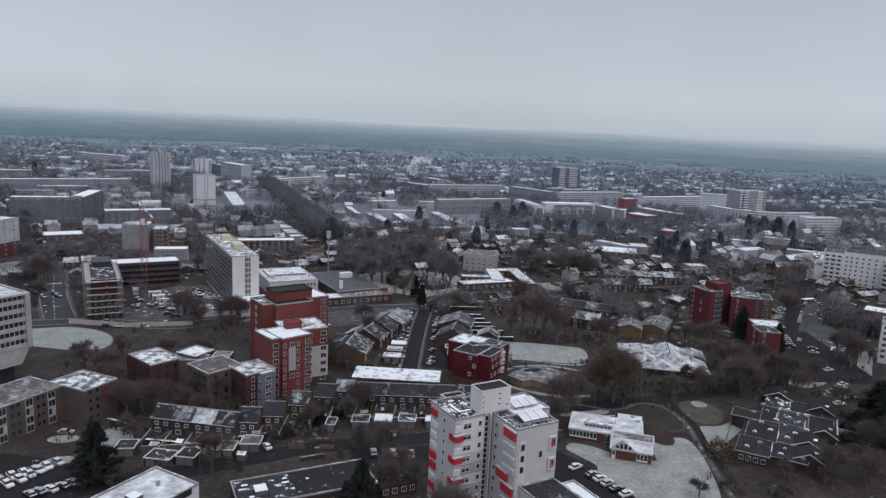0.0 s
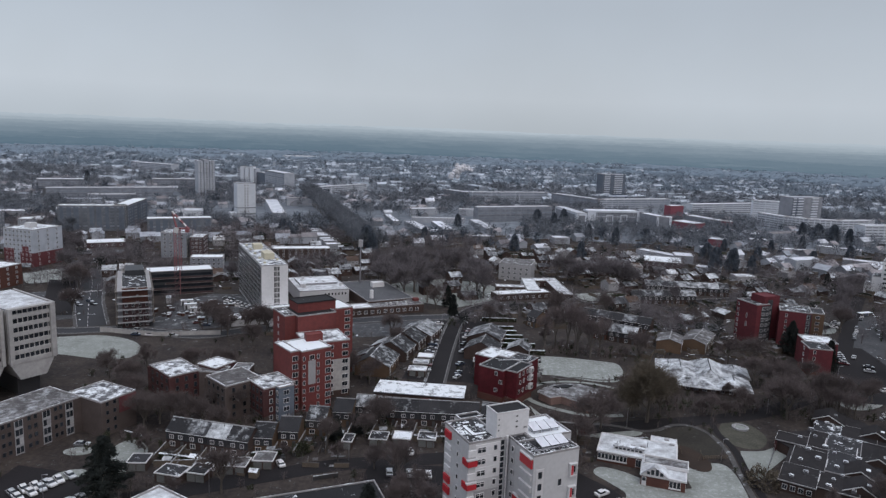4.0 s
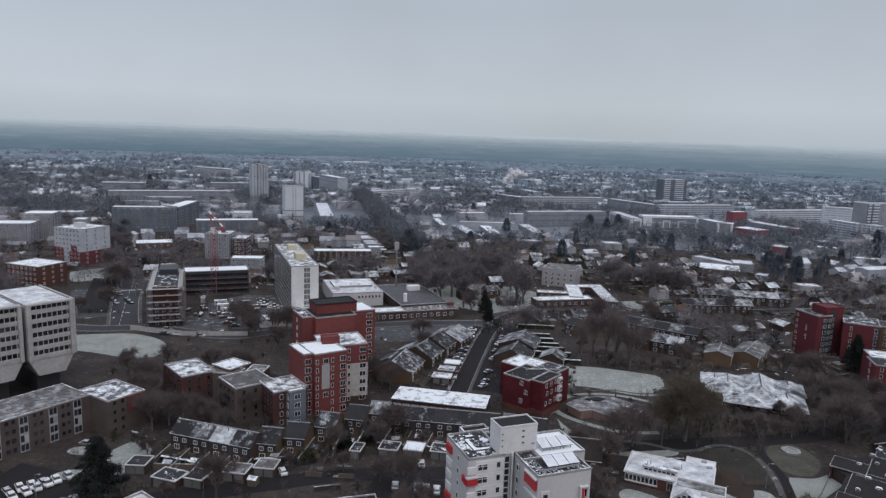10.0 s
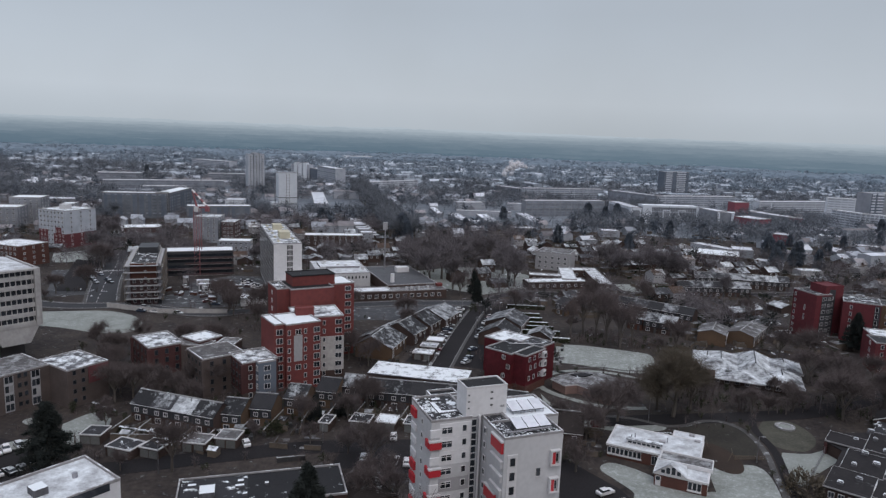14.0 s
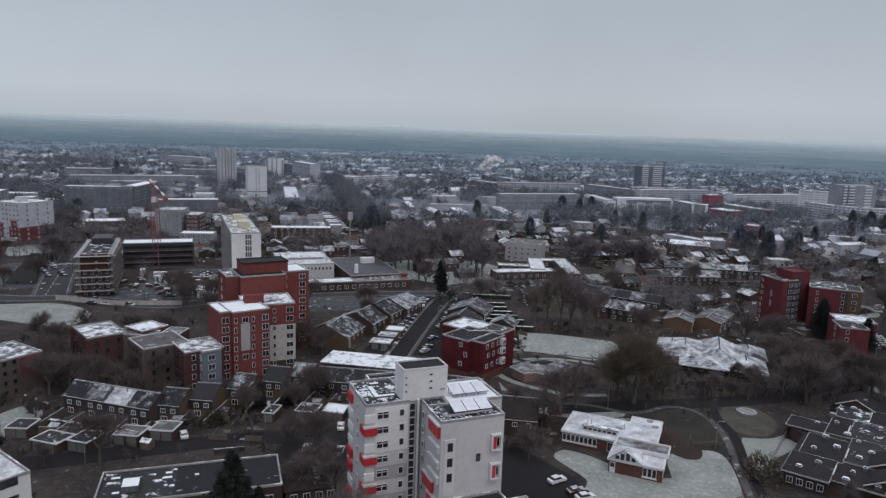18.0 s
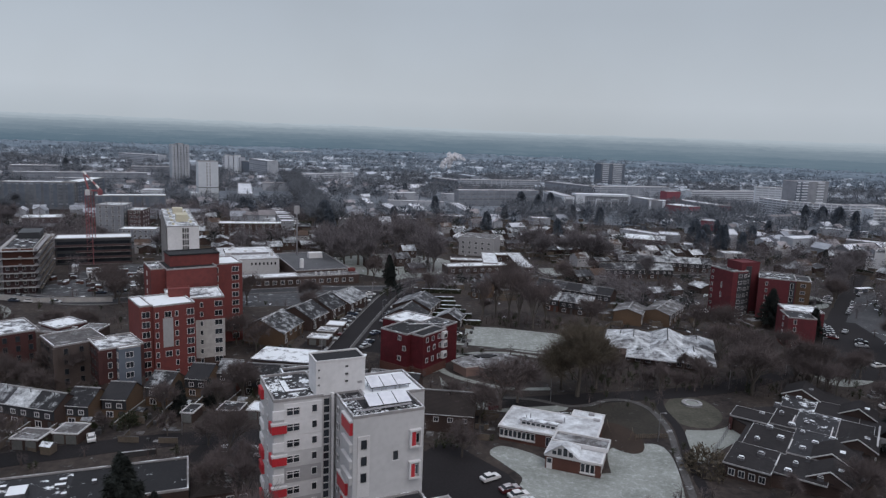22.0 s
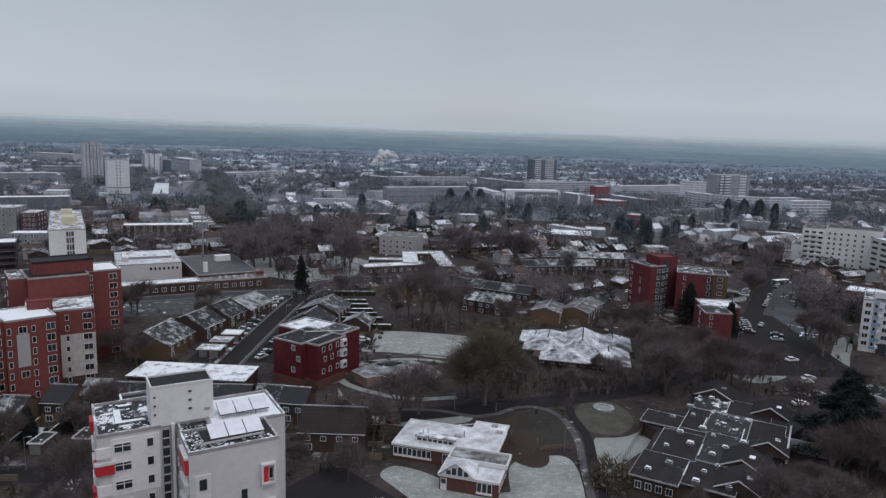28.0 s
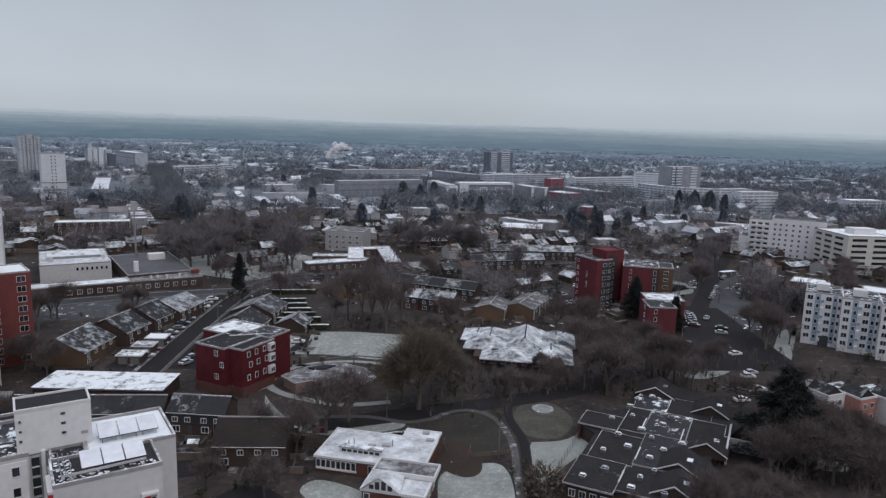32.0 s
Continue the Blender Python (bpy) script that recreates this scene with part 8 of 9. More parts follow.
def car(x, y, yaw, colour=None, group="parked cars"):
    i = colour if colour is not None else car_rnd.choice((0, 0, 0, 1, 1, 1, 2, 2, 3, 3, 4, 5, 5, 5))
    if car_rnd.random() < 0.16:
        return None
    m = pose(x + car_rnd.uniform(-0.35, 0.35), y + car_rnd.uniform(-0.35, 0.35), 0.03, 0, 0, yaw + car_rnd.uniform(-6, 6))
    k = i + 6 if y > 280 else i
    if k in _used:
        c = copy_thing(CARS[k], m)
    else:
        _used.add(k)
        c = CARS[k]
        c.matrix_basis = m
    return tagged(c, CAR_WORDS[i] + " parked car with snow on its roof", "car", group)


def paved(name, ring, label):
    setting(name, Shape().add([(x, y, 0) for x, y in ring], [tuple(range(len(ring)))]), M_ASPHALT, label, "pavement", 0.02)


paved("parking_nursery", [(30, 198), (44, 184), (54, 166), (48, 158), (30, 168), (22, 186)], "wet asphalt yard beside the tower")
paved("parking_west", [(-118, 152), (-100, 144), (-84, 158), (-100, 172), (-118, 174)], "car park with snow between the cars")
paved("parking_lane", [(-24, 178), (2, 180), (4, 191), (-24, 189)], "parking bays along the lane")
paved("parking_avenue", [(-250, 384), (-226, 384), (-186, 318), (-206, 312)], "car park with dusted snow beside the avenue")
paved("parking_east", [(146, 262), (180, 262), (186, 336), (170, 340), (158, 300)], "parking area round the red flats")
paved("court_flats", [(-98, 240), (-66, 226), (-64, 246), (-92, 262)], "dark parking court behind the flats")
paved("yard_street", [(-24, 258), (10, 258), (8, 344), (-16, 344)], "parking strips along the street")

for i, (x, y) in enumerate(((40.6, 181.0), (42.6, 178.8), (44.4, 176.8), (46.2, 174.5), (47.9, 172.2), (49.7, 169.8), (51.4, 167.4))):
    car(x, y, 35, (0, 1, 4, 0, 1, 2, 0)[i], "cars beside the nursery")
for i in range(6):
    car(-20.0 + 2.7 * i, 183.6 + 0.15 * i, 98, (1, 5, 5, 1, 0, 0)[i], "cars on the lane")
for x, y, a in ((-48.3, 184.6, 120), (-41.2, 188.6, -20), (-13.4, 197.0, 100), (25.8, 283, 4), (-108, 187, 10)):
    car(x, y, a, 0 if x != -108 else 5, "cars on the lane")
for i in range(6):
    car(-112.5 + 1.7 * i, 157.5 + 2.0 * i - 2, -35, None, "cars in the west car park")
    car(-106.5 + 1.2 * i, 157.8 + 2.4 * i, -35, (0, 0, 1, 0, 0, 1)[i], "cars in the west car park")
    car(-98.5 + 1.9 * i, 153.5 + 1.6 * i, 150, (2, 3, 0, 2, 5, 3)[i], "cars in the west car park")
for i in range(13):
    car(-15.9, 268 + 5.6 * i, 4, None, "cars along the street")
    if i not in (4, 5):
        car(-3.0 + 0.15 * i, 262 + 5.4 * i, 60, None, "cars along the street")
for i in range(8):
    car(-92 + 3.0 * i, 252 - 1.8 * i, 62, None, "cars in the parking court")
    car(-88 + 3.0 * i, 246 - 1.8 * i, 62, None, "cars in the parking court")
for i in range(7):
    car(164.6 + 0.95 * i, 309 + 3.3 * i, -22, None, "cars by the red flats")
for i in range(5):
    car(171 + 1.2 * i, 300 + 2.9 * i, -18, None, "cars by the red flats")
    car(190 + 1.9 * i, 372 + 3.2 * i, -25, None, "cars beside the east road")
for x, y, yaw in ((173.8, 318.8, 60), (141.7, 278.1, 20), (145, 284, 20), (153, 287, 60), (163.4, 281.8, 20), (164.6, 277, 20), (155, 253.6, 10), (158.4, 256.2, 10), (152.2, 251, 10), (149.2, 246.4, 5), (151.4, 243.6, 5), (156.4, 246.4, 5), (148.2, 238.8, 5), (161.5, 259.4, 10), (123.7, 351, 20), (126.5, 353, 20), (118, 346, 20)):
    car(x, y, yaw, (0, 1, 0, 5)[int(x) % 4], "cars by the red flats")
for i in range(14):
    car(-243 - 5.0 * i, 424 + 6.6 * i, 128, 0 if i % 3 else 1, "cars on the avenue")
    car(-232 - 5.0 * i, 424 + 6.6 * i, 128, None, "cars on the avenue")
for x, y in ((-150, 297.6), (-147, 291), (-141, 291.5), (-131, 292), (-124, 299)):
    car(x, y, 4, None, "cars on the cross road")
for i in range(8):
    car(112 + 2.8 * i, 329 + 2.2 * i, 130, None, "cars beside the east terrace")
    car(190 + 4 * i, 352 + 6.8 * i, 60, None, "cars on the east road")

# road markings
for k, (x, y) in enumerate([(-213.5 + 1.1 * i, 361 + 0.7 * i) for i in range(-6, 7)]):
    setting("road_marking", Shape().box(x - 0.3, y - 1.6, 0, x + 0.3, y + 1.6, 0.006), M_LINE, "white zebra stripe", "marking", 0.032)
line = smooth([(-170, 291), (-199, 340), (-237, 404), (-310, 491), (-390, 599)], 16)
for a, b in list(zip(line, line[1:]))[::2]:
    setting("road_marking", ribbon([a, b], -0.14, 0.14, 0, 0.004), M_LINE, "white centre line", "marking", 0.033)

# ---- paths, playground and round lawn ----
for pts, w, m, lab in (([(80, 168), (81.5, 186), (82.5, 200), (83.5, 210), (83.2, 218), (81.5, 226), (77.3, 230.7), (72, 230.6), (66, 226)], 1.6, M_PAVING, "curved pale footpath"),
                       ([(84, 170), (84.5, 196), (86.2, 214), (84.8, 227), (86.0, 236)], 2.2, M_ASPHALT, "dark footpath beside the lawn"),
                       ([(66, 226), (60, 224), (50, 227), (36, 226)], 1.6, M_PAVING, "curved pale footpath"),
                       ([(27, 262), (40, 262), (56, 258), (62, 250)], 1.5, M_PAVING, "curved pale footpath"),
                       ([(22, 250), (26, 243), (33, 238), (44, 234), (56, 236)], 2.2, M_LAWN, "snowy footpath beside the pavilion"),
                       ([(18, 240), (23, 246), (25, 256), (33, 264), (46, 266), (58, 262)], 1.8, M_LAWN, "snowy footpath round the pavilion"),
                       ([(36, 268), (44, 271), (54, 270), (62, 273)], 0.9, M_PAVING, "narrow path across the lawn"),
                       ([(25, 262), (24, 272), (27, 284), (26, 300)], 3.0, M_ASPHALT, "narrow access road")):
    setting("footpath", ribbon(smooth(pts, 8), -w / 2, w / 2, 0, 0.06), m, lab, "path", 0.004)
s, n = Shape(), 40
ring = [(math.cos(i * math.tau / n), math.sin(i * math.tau / n)) for i in range(n)]
for r0, r1, z in ((1.7, 2.7, 0.5),):
    for i in range(n):
        (a, b), (c, d) = ring[i], ring[(i + 1) % n]
        s.add([(a * r0, b * r0, z), (a * r1, b * r1, z), (c * r1, d * r1, z), (c * r0, d * r0, z), (a * r1, b * r1, 0), (c * r1, d * r1, 0), (a * r0, b * r0, 0), (c * r0, d * r0, 0)],
              [(0, 1, 2, 3), (1, 4, 5, 2), (6, 0, 3, 7)])
bed = thing("planter", 93.9, 231.7, 0, "round raised stone planter dusted with snow", "planter")
part("rim", s, M_KERB, bed)
part("soil", Shape().prism([(1.7 * a, 1.7 * b) for a, b in ring], 0, 0.35), M_LAWN, bed)
mul = thing("play_bed", 70.7, 206.6, 15, "oval playground of dark bark mulch", "playground")
part("mulch", Shape().prism([(4.8 * a, 8.6 * b) for a, b in ring], 0, 0.07), surface("bark_mulch", (0.052, 0.037, 0.029), (0.034, 0.026, 0.022), snow=0.05), mul)
for x, y, r in ((-2, 3, 6), (2.2, -2, 5)):
    t = part("climbing_frame", Shape().tube((x - 1, y, 0), (x, y, 2.4), 0.07, 0.07).tube((x + 1, y, 0), (x, y, 2.4), 0.07, 0.07).tube((x, y, 2.3), (x + 1, y + 2.4, 2.3), 0.06, 0.06), M_TIMBER, mul)
fence = thing("picket_fence", 74.4, 206.5, 12, "pale wooden picket fence beside the path", "fence")
for i in range(15):
    part("picket", Shape().box(0.55 * i, 0, 0, 0.55 * i + 0.22, 0.06, 1.2), M_TIMBER, fence)
for z in (0.3, 0.85):
    part("rail", Shape().box(-0.1, 0.06, z, 8.0, 0.12, z + 0.12), M_TIMBER, fence)
wire = thing("mesh_fence", 88.2, 195.5, 62, "tall green wire fence along the school yard", "fence")
for i in range(12):
    part("post", Shape().tube((2.2 * i, 0, 0), (2.2 * i, 0, 2.2), 0.06, 0.06, 5), M_METAL, wire)
for z in (0.3, 0.9, 1.5, 2.1):
    part("wire", Shape().tube((0, 0, z), (24.2, 0, z), 0.025, 0.025, 3), M_METAL, wire)


def lamp_post(x, y, h=7.0, yaw=0):
    p = thing("street_lamp", x, y, yaw, "slim grey street lamp", "street lamp", "street lamps")
    part("pole", Shape().tube((0, 0, 0), (0, 0, h), 0.1, 0.06, 6), M_METAL, p)
    part("arm", Shape().tube((0, 0, h), (1.1, 0, h + 0.15), 0.05, 0.05, 5), M_METAL, p)
    part("head", Shape().box(0.8, -0.14, h + 0.05, 1.5, 0.14, h + 0.2), M_GREY, p)


for x, y in ((79.5, 206.0), (55.4, 226.4), (-61, 166), (-14, 250), (-4, 300), (-14, 330), (130, 262), (150, 284), (-150, 303), (-200, 350), (60, 258), (108, 246), (-100, 158), (-30, 190), (20, 208)):
    lamp_post(x, y)
bench = thing("skip", 39.0, 217.6, 10, "open dark red skip beside the trees", "skip")
part("tub", Shape().rim(0, 0, 3.4, 2.0, 0, 1.2, 0.15).box(0, 0, 0, 3.4, 2, 0.2), M_CRIMSON, bench)
part("snow_load", Shape().box(0.2, 0.2, 0.6, 3.2, 1.8, 0.8), M_FELT, bench)
for x, y, yaw, lab in ((-107, 184, 10, "snow-covered mound beside the flats"), (-101.5, 171, 30, "snow-covered mound beside the flats")):
    mound = thing("snow_mound", x, y, yaw, lab, "mound")
    part("snow", Shape().prism([(4.2 * a, 2.6 * b) for a, b in ring], 0, 0.12), M_LAWN, mound)


# ---- terraced hedges beside the street ----
def hedge(x0, y0, x1, y1, h=1.7, w=1.3):
    a, n = math.degrees(math.atan2(y1 - y0, x1 - x0)), math.hypot(x1 - x0, y1 - y0)
    hd = thing("hedge", x0, y0, a, "long clipped hedge with a line of snow on top", "hedge", "terraced hedges")
    rng = np.random.default_rng(int(abs(x0 * 10 + y0)))
    k = int(n * 170)
    side = rng.integers(0, 4, k)
    u, v, z = rng.uniform(0, n, k), rng.uniform(-w / 2, w / 2, k), rng.uniform(0.1, h, k)
    v = np.where(side == 0, -w / 2, np.where(side == 1, w / 2, v))
    z = np.where(side > 1, h, z)
    st = np.stack([u, v, z], 1)
    out = Shape().box(0, -w / 2 + 0.1, 0, n, w / 2 - 0.1, h - 0.12)
    vv, ff = slivers(st - rng.normal(scale=0.1, size=st.shape), st + rng.normal(scale=0.22, size=st.shape), np.full(k, 0.1), rng)
    out.add(vv, ff)
    part("leaves", out, M_HEDGE, hd)
    top = Shape()
    m = int(n / 0.6)
    for e in range(m + 1):
        for q in (-1, 1):
            top.v.append((n * e / m, q * (w * 0.42 + 0.12 * noise.noise((e * 0.7, q * 3.0, y0))), h + 0.24 + 0.05 * noise.noise((e * 0.5, q, x0))))
    top.f = [(2 * e, 2 * e + 2, 2 * e + 3, 2 * e + 1) for e in range(m)]
    part("snow_cap", top, M_SNOWROOF, hd, "line of thin snow")


for q in ((5.2, 346.3, 22.6, 348.4), (9.2, 332.0, 20.5, 333.3), (11.7, 317.9, 24.7, 319.3), (14.3, 305.5, 29.7, 307.0), (16.3, 296.2, 33.6, 297.9), (10.5, 325, 22, 326.4), (13, 312, 27, 313.4)):
    hedge(*q)
for q in ((-58, 187.5, -50, 191), (-83, 183.5, -60, 181.5), (-28, 205.5, 8, 207.5), (28, 217, 36, 217.6), (46, 212, 60, 216), (-100, 196, -90, 192)):
    hedge(*q, 1.3, 1.0)
# garden sheds
shed_rnd = random.Random(8)
for x, y in [(-80 + 6.4 * i, 179.5 - 0.7 * i + shed_rnd.uniform(-1, 3)) for i in range(5)] + [(-24 + 6.4 * i, 206.5 + shed_rnd.uniform(0, 4)) for i in range(7)] + [(-54, 189.5), (-45, 197), (-37, 203)]:
    sh = thing("garden_shed", x, y, shed_rnd.uniform(-10, 10), "small timber garden shed with snow on the roof", "shed", "garden sheds")
    w, d = shed_rnd.uniform(1.6, 2.6), shed_rnd.uniform(1.8, 2.6)
    part("wall", Shape().box(0, 0, 0, w, d, 1.9), M_TIMBER, sh)
    part("roof", Shape().add([(-0.15, -0.15, 1.85), (w + 0.15, -0.15, 1.85), (w + 0.15, d + 0.15, 1.85), (-0.15, d + 0.15, 1.85), (-0.15, d / 2, 2.5), (w + 0.15, d / 2, 2.5)],
                             [(0, 1, 5, 4), (2, 3, 4, 5), (1, 2, 5), (3, 0, 4), (3, 2, 1, 0)]), M_SLATE_SNOW if shed_rnd.random() < 0.6 else M_SNOWROOF, sh)
# yards with dusted snow
for name, ring, lab in (("yard_site", [(-160, 302), (-126, 304), (-100, 322), (-128, 374), (-146, 372), (-158, 350), (-150, 330)], "building yard with trampled thin snow"),
                        ("yard_court", [(-240, 352), (-222, 366), (-186, 312), (-204, 300), (-214, 318)], "car court with trodden snow beside the avenue"),
                        ("yard_market", [(-70, 300), (-20, 318), (-16, 344), (-44, 352), (-92, 326)], "delivery yard of the market with thin snow"),
                        ("yard_flats", [(172, 288), (196, 318), (214, 372), (228, 404), (206, 396), (184, 352), (166, 312)], "parking yard with trodden snow"),
                        ("yard_terrace", [(84, 330), (112, 344), (132, 362), (120, 372), (92, 352)], "yard between terraces with parked cars"),
                        ("yard_north", [(-180, 410), (-150, 424), (-158, 470), (-196, 458)], "wide yard with thin snow")):
    setting(name, Shape().add([(x, y, 0) for x, y in ring], [tuple(range(len(ring)))]), M_YARD, lab, "yard", 0.017)
# cars and cabins round the building site
for i in range(7):
    for j in range(2):
        car(-134 + 3.1 * i + 3 * j, 362 - 2.6 * i - 6.2 * j, 30, None, "cars beside the slab block")
for i in range(6):
    car(-225 + 5.0 * i, 356 - 4.6 * i, -25, None, "cars beside the avenue")
    car(-219 + 5.0 * i, 359 - 4.6 * i, -25, None, "cars beside the avenue")
for x, y in ((-128.8, 308), (-129.3, 314), (-124, 311), (-161, 419), (-156.8, 420.6), (-118, 316)):
    car(x, y, 25, None, "cars by the building site")
for x, y, yaw in ((-151, 343, 28), (-146, 336, 28), (-158, 347, 118), (-140, 330, 20)):
    cb = thing("site_cabin", x, y, yaw, "white site cabin with a snowy roof", "cabin", "site cabins")
    part("wall", Shape().box(0, 0, 0.1, 6.0, 2.4, 2.7), M_PALE, cb)
    part("roof", Shape().box(-0.1, -0.1, 2.7, 6.1, 2.5, 2.85), M_SNOWROOF, cb)
    part("door", Shape().box(0.6, -0.06, 0.15, 1.5, 0.02, 2.2), M_DARKFRAME, cb)
    part("window", joined_window(1.6, 1.1), None, cb, at=on_face("front", -0.02, 3.8, 1.0))
pile_rnd = random.Random(4)
for _ in range(26):
    x, y = pile_rnd.uniform(-158, -126), pile_rnd.uniform(318, 352)
    pl = thing("material_stack", x, y, pile_rnd.uniform(0, 90), "stack of building material dusted with snow", "stack", "stacks on the building site")
    w = pile_rnd.uniform(1.2, 4)
    part("load", Shape().box(0, 0, 0, w, 1.3, pile_rnd.uniform(0.5, 1.4)), pile_rnd.choice((M_TIMBER, M_SITE, M_BRICK)), pl)
    part("cover", Shape().box(-0.1, -0.1, 1.4, w + 0.1, 1.4, 1.5), M_SNOWROOF, pl)
lo = thing("entrance_hall", -112, 312, 29, "low hall with snow before the slab block", "building")
part("wall", Shape().box(0, 0, 0, 15, 9, 3.4), M_PALE, lo)
part("roof", Shape().box(-0.3, -0.3, 3.4, 15.3, 9.3, 3.7), M_SNOWROOF, lo)
sh = thing("bus_shelter", 216.3, 397, 24, "bus shelter with pale frame and snow on its roof", "shelter")
part("roof", Shape().box(0, 0, 2.5, 9.5, 3, 2.7), M_SNOWROOF, sh)
for x in (0.2, 4.6, 9.1):
    part("post", Shape().box(x, 2.6, 0, x + 0.2, 2.8, 2.5), M_FRAME, sh)
part("pane", Shape().box(0.4, 2.68, 0.3, 9.1, 2.74, 2.4), M_FARGLASS, sh)


# ---- steam over the far roofs ----
def steam():
    st = thing("steam_plume", -50, 1129, 0, "small white plume of steam over far roofs", "steam")
    rng, s = random.Random(2), Shape()
    for i in range(46):
        f = rng.random()
        c = Vector((-7 + 26 * f + rng.uniform(-5, 5), rng.uniform(-4, 4), 24 + 14 * math.sin(0.4 + 1.9 * f) + rng.uniform(-7, 7) * (1.1 - f)))
        r = rng.uniform(2.2, 5.0) * (1.25 - 0.8 * f)
        k, nu, nv = len(s.v), 9, 6
        for a in range(nv + 1):
            for b in range(nu):
                th, ph = math.pi * a / nv, math.tau * b / nu
                d = Vector((math.sin(th) * math.cos(ph), math.sin(th) * math.sin(ph), math.cos(th)))
                s.v.append(tuple(c + d * r * (1 + 0.35 * noise.noise(d * 2 + c))))
        s.f += [(k + a * nu + b, k + (a + 1) * nu + b, k + (a + 1) * nu + (b + 1) % nu, k + a * nu + (b + 1) % nu) for a in range(nv) for b in range(nu)]
    m = surface("white_steam", (0.9, 0.91, 0.92), (0.86, 0.87, 0.88), rough=1.0, bump=0.0)
    m.node_tree.nodes["Principled BSDF"].inputs["Alpha"].default_value = 0.3
    part("cloud", s, m, st)


steam()


# ---- thin snow lying in gardens and yards ----
def garden_snow():
    rnd, s = random.Random(55), Shape()
    for _ in range(5000):
        y = 305 + 345 * rnd.random()
        x = rnd.uniform(-0.9 * y - 10, 0.74 * y + 50)
        if noise.noise((x / 30, y / 30, 9.0)) < 0.0 or not clear(x, y, -3.0):
            continue
        n, k, turn = rnd.choice((6, 7, 8)), len(s.v), rnd.uniform(0, math.tau)
        a, b = rnd.uniform(0.5, 2.2), rnd.uniform(0.2, 0.6)
        for i in range(n):
            t, f = i * math.tau / n, rnd.uniform(0.6, 1.15)
            u, v = a * f * math.cos(t), b * f * math.sin(t)
            s.v.append((x + u * math.cos(turn) - v * math.sin(turn), y + u * math.sin(turn) + v * math.cos(turn), 0.05))
        s.f.append(tuple(range(k, k + n)))
    ob = thing("garden_snow", 0, 0, 0, "scraps of thin snow lying in gardens and yards", "snow", "", 0.0, "stuff")
    part("snow", s, M_SNOWROOF, ob)


garden_snow()


# ---- fences, sheds and hedges of the town gardens ----
PAVED_AREAS = [(-140, 330, 46), (-110, 350, 30), (-215, 340, 45), (-240, 380, 40), (-8, 300, 26), (-5, 340, 24), (-50, 330, 40), (-45, 350, 34), (180, 310, 34), (200, 360, 36), (222, 400, 30), (165, 290, 30), (48, 300, 24),
               (20, 322, 22), (-170, 440, 34), (-200, 290, 40), (-300, 480, 40), (115, 345, 18), (20, 385, 26), (-25, 410, 45), (30, 420, 30)]


def garden_clutter():
    rnd, wood, tops, green = random.Random(66), Shape(), Shape(), Shape()
    for _ in range(5600):
        y = 300 + 360 * rnd.random() ** 1.15
        x = rnd.uniform(-0.85 * y, 0.74 * y + 40)
        if noise.noise((x / 40, y / 40, 14.0)) < -0.05 or not clear(x, y, -2.0) or any((x - p) ** 2 + (y - q) ** 2 < r * r for p, q, r in PAVED_AREAS):
            continue
        a = radians(27 + rnd.choice((0, 0, 90)) + rnd.uniform(-6, 6))
        c, d = math.cos(a), math.sin(a)
        if rnd.random() < 0.72:
            n, w, h = rnd.uniform(5, 13), rnd.choice((0.08, 0.08, 0.35)), rnd.uniform(1.1, 1.9)
        else:
            n, w, h = rnd.uniform(2.0, 5.5), rnd.uniform(1.0, 2.2), rnd.uniform(1.9, 2.6)

        def block(shape, u0, v0, z0, u1, v1, z1):
            k = len(shape.v)
            shape.box(u0, v0, z0, u1, v1, z1)
            shape.v[k:] = [(x + u * c - v * d, y + u * d + v * c, z) for u, v, z in shape.v[k:]]

        block(green if w == 0.35 else wood, 0, -w, 0, n, w, h)
        block(tops, -0.06, -w - 0.04, h + 0.01, n + 0.06, w + 0.04, h + 0.1)
    ob = thing("garden_fences", 0, 0, 0, "fences, sheds and hedges of the gardens under thin snow", "fences", "", 0.0, "stuff")
    part("boards", wood, M_TIMBER, ob)
    part("hedges", green, M_HEDGE, ob)
    part("snow", tops, M_PATCHROOF, ob, "thin snow on top")


garden_clutter()


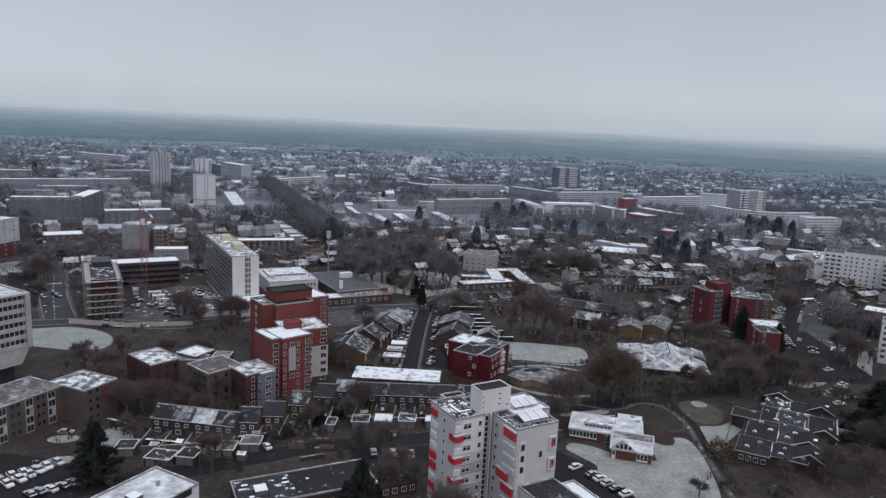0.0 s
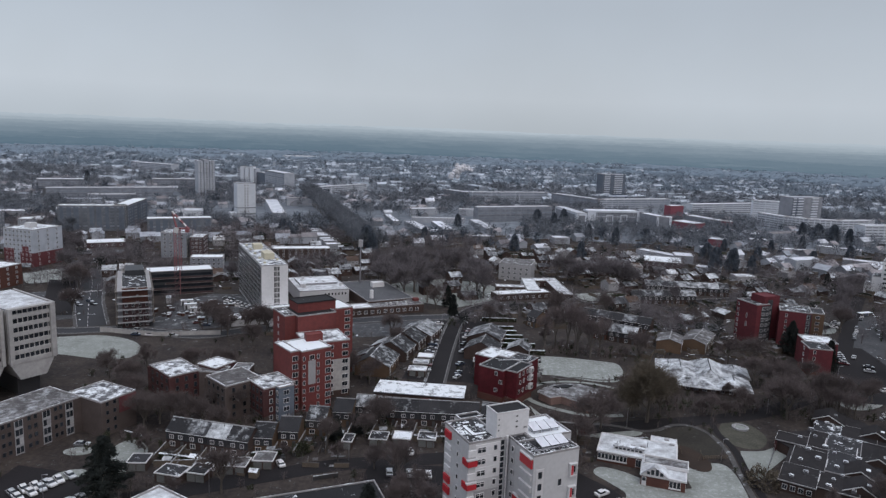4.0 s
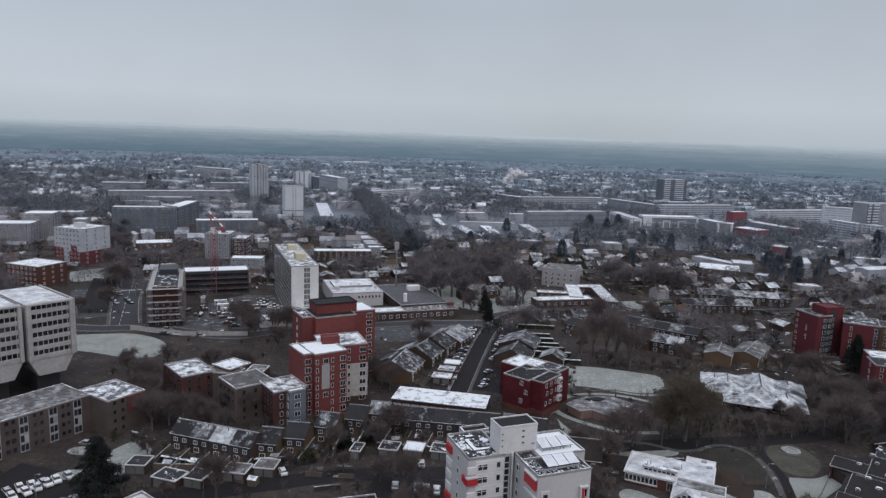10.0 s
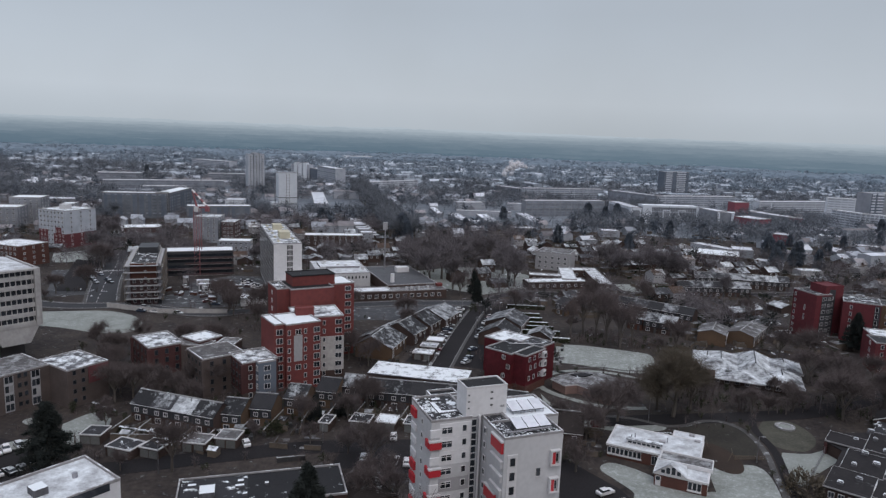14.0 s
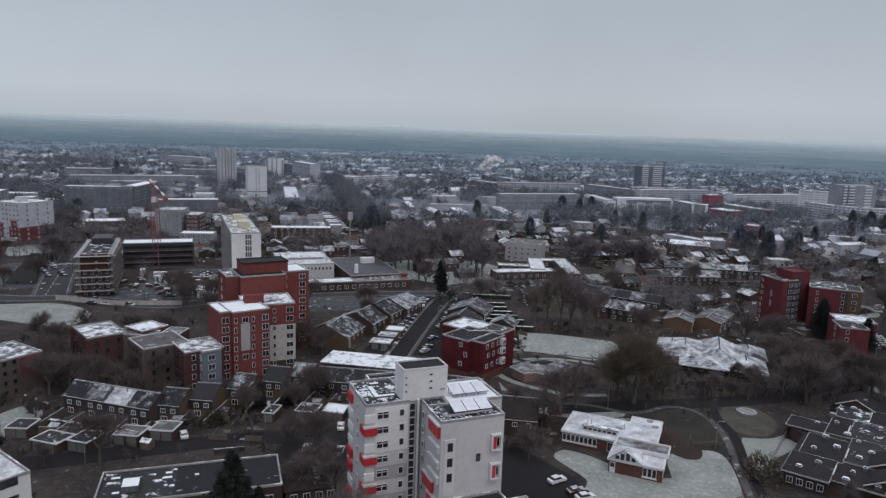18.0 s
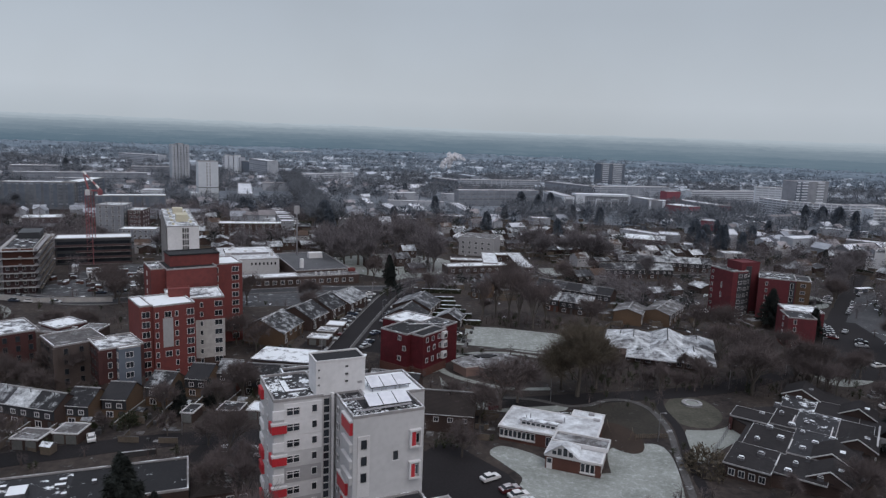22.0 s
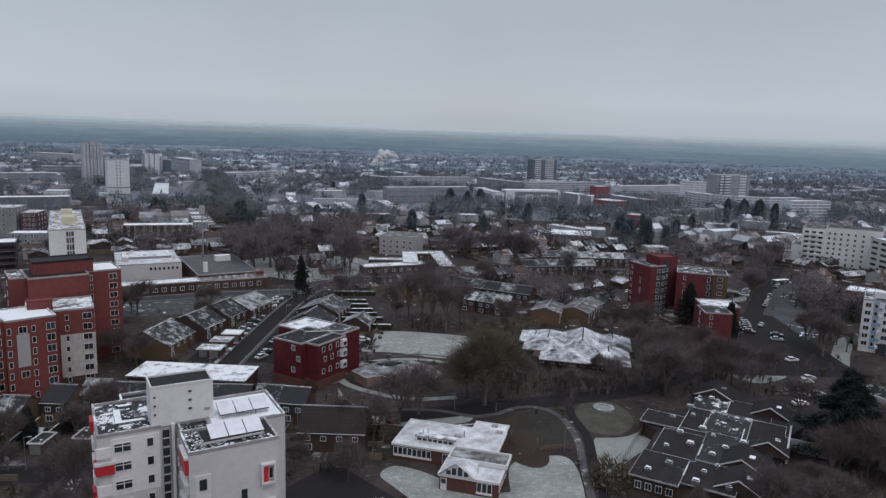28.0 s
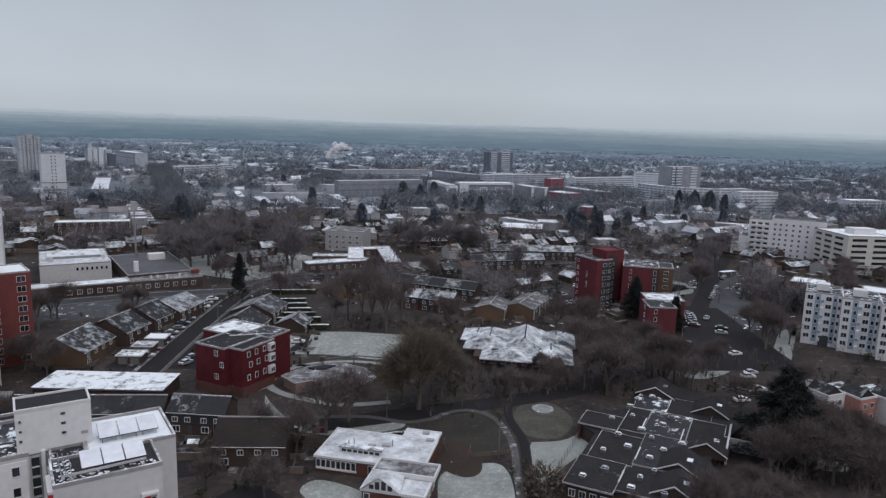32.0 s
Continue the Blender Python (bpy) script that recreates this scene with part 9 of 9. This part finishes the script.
def back_yards():
    """Low fences, paving, bins and planters in the gardens behind the terraces and along the street."""
    rnd, wood, pale, dark = random.Random(29), Shape(), Shape(), Shape()
    for x0, y0, x1, y1, n, turn in ((-84, 176, -58, 188, 60, -8), (-28, 204.5, 18, 214, 110, 1), (-58, 184, -32, 204, 50, 8), (-44, 254, -15, 302, 80, 76), (8, 264, 32, 300, 60, 80), (54, 298, 128, 352, 170, -24),
                                    (-30, 303, -14, 335, 30, 76), (100, 384, 150, 440, 130, 30), (24, 196, 40, 214, 24, 0), (-70, 196, -40, 214, 36, 40), (28, 318, 56, 352, 70, 10), (160, 214, 196, 240, 40, 20)):
        for _ in range(n):
            x, y, a = rnd.uniform(x0, x1), rnd.uniform(y0, y1), radians(turn + rnd.choice((0, 0, 90)) + rnd.uniform(-4, 4))
            if not clear(x, y, -2.4):
                continue
            c, d, kind = math.cos(a), math.sin(a), rnd.random()

            def block(shape, u0, v0, z0, u1, v1, z1):
                k = len(shape.v)
                shape.box(u0, v0, z0, u1, v1, z1)
                shape.v[k:] = [(x + u * c - v * d, y + u * d + v * c, z) for u, v, z in shape.v[k:]]

            if kind < 0.5:
                n_, h = rnd.uniform(2, 6), rnd.uniform(0.8, 1.7)
                block(wood, 0, -0.05, 0, n_, 0.05, h)
                block(pale, -0.03, -0.08, h + 0.005, n_ + 0.03, 0.08, h + 0.06)
            elif kind < 0.75:
                block(pale, 0, 0, 0, rnd.uniform(1.2, 3.4), rnd.uniform(0.9, 2.2), 0.09)
            else:
                w = rnd.uniform(0.5, 1.3)
                block(dark, 0, 0, 0, w, w * 0.8, rnd.uniform(0.6, 1.2))
    ob = thing("back_yards", 0, 0, 0, "garden fences, paving, bins and planters dusted with snow", "garden things", "", 0.0, "stuff")
    part("boards", wood, M_TIMBER, ob)
    part("paving", pale, M_PATCHROOF, ob, "paving and copings under thin snow")
    part("bins", dark, M_DARKFRAME, ob)


back_yards()


# ---- undergrowth and garden shrubs ----
OPEN_GROUND = [(47, 285, 19), (60, 174, 15), (42, 180, 14), (95, 222, 13), (-170, 276, 26), (-104, 160, 16), (-11, 184, 13), (-205, 350, 30), (165, 300, 18), (75, 214, 12), (-80, 248, 15),
               (-8, 300, 10), (-8, 280, 10), (-8, 320, 10), (30, 180, 12), (37, 172, 12), (5, 150, 14), (-62, 130, 20)]
shrub_rnd, shrubs, brown = random.Random(91), [], []
for _ in range(7000):
    y = shrub_rnd.uniform(120, 420)
    x = shrub_rnd.uniform(-0.78 * y - 10, 0.72 * y + 60)
    if noise.noise((x / 22, y / 22, 4.0)) < -0.05 or not clear(x, y, -1.5) or any((x - a) ** 2 + (y - b) ** 2 < c * c for a, b, c in OPEN_GROUND):
        continue
    (shrubs if shrub_rnd.random() < 0.35 else brown).append((x, y))
for cx, cy, rx, ry, n in ((50, 306, 28, 9, 240), (95, 250, 40, 9, 220), (150, 205, 24, 18, 160), (-60, 215, 30, 6, 60)):
    for _ in range(n):
        a, r = shrub_rnd.uniform(0, math.tau), math.sqrt(shrub_rnd.random())
        x, y = cx + rx * r * math.cos(a), cy + ry * r * math.sin(a)
        if clear(x, y, -1.0):
            (shrubs if shrub_rnd.random() < 0.2 else brown).append((x, y))
far_tree_stuff("garden_shrubs", "low evergreen shrubs and hedges among the gardens", shrubs, M_HEDGE, 51, (1.0, 3.0), 80, (0.2, 0.5))
far_tree_stuff("bare_scrub", "bare brown scrub between gardens and roads", brown, M_TWIG, 52, (1.2, 4.2), 70, (0.05, 0.13))
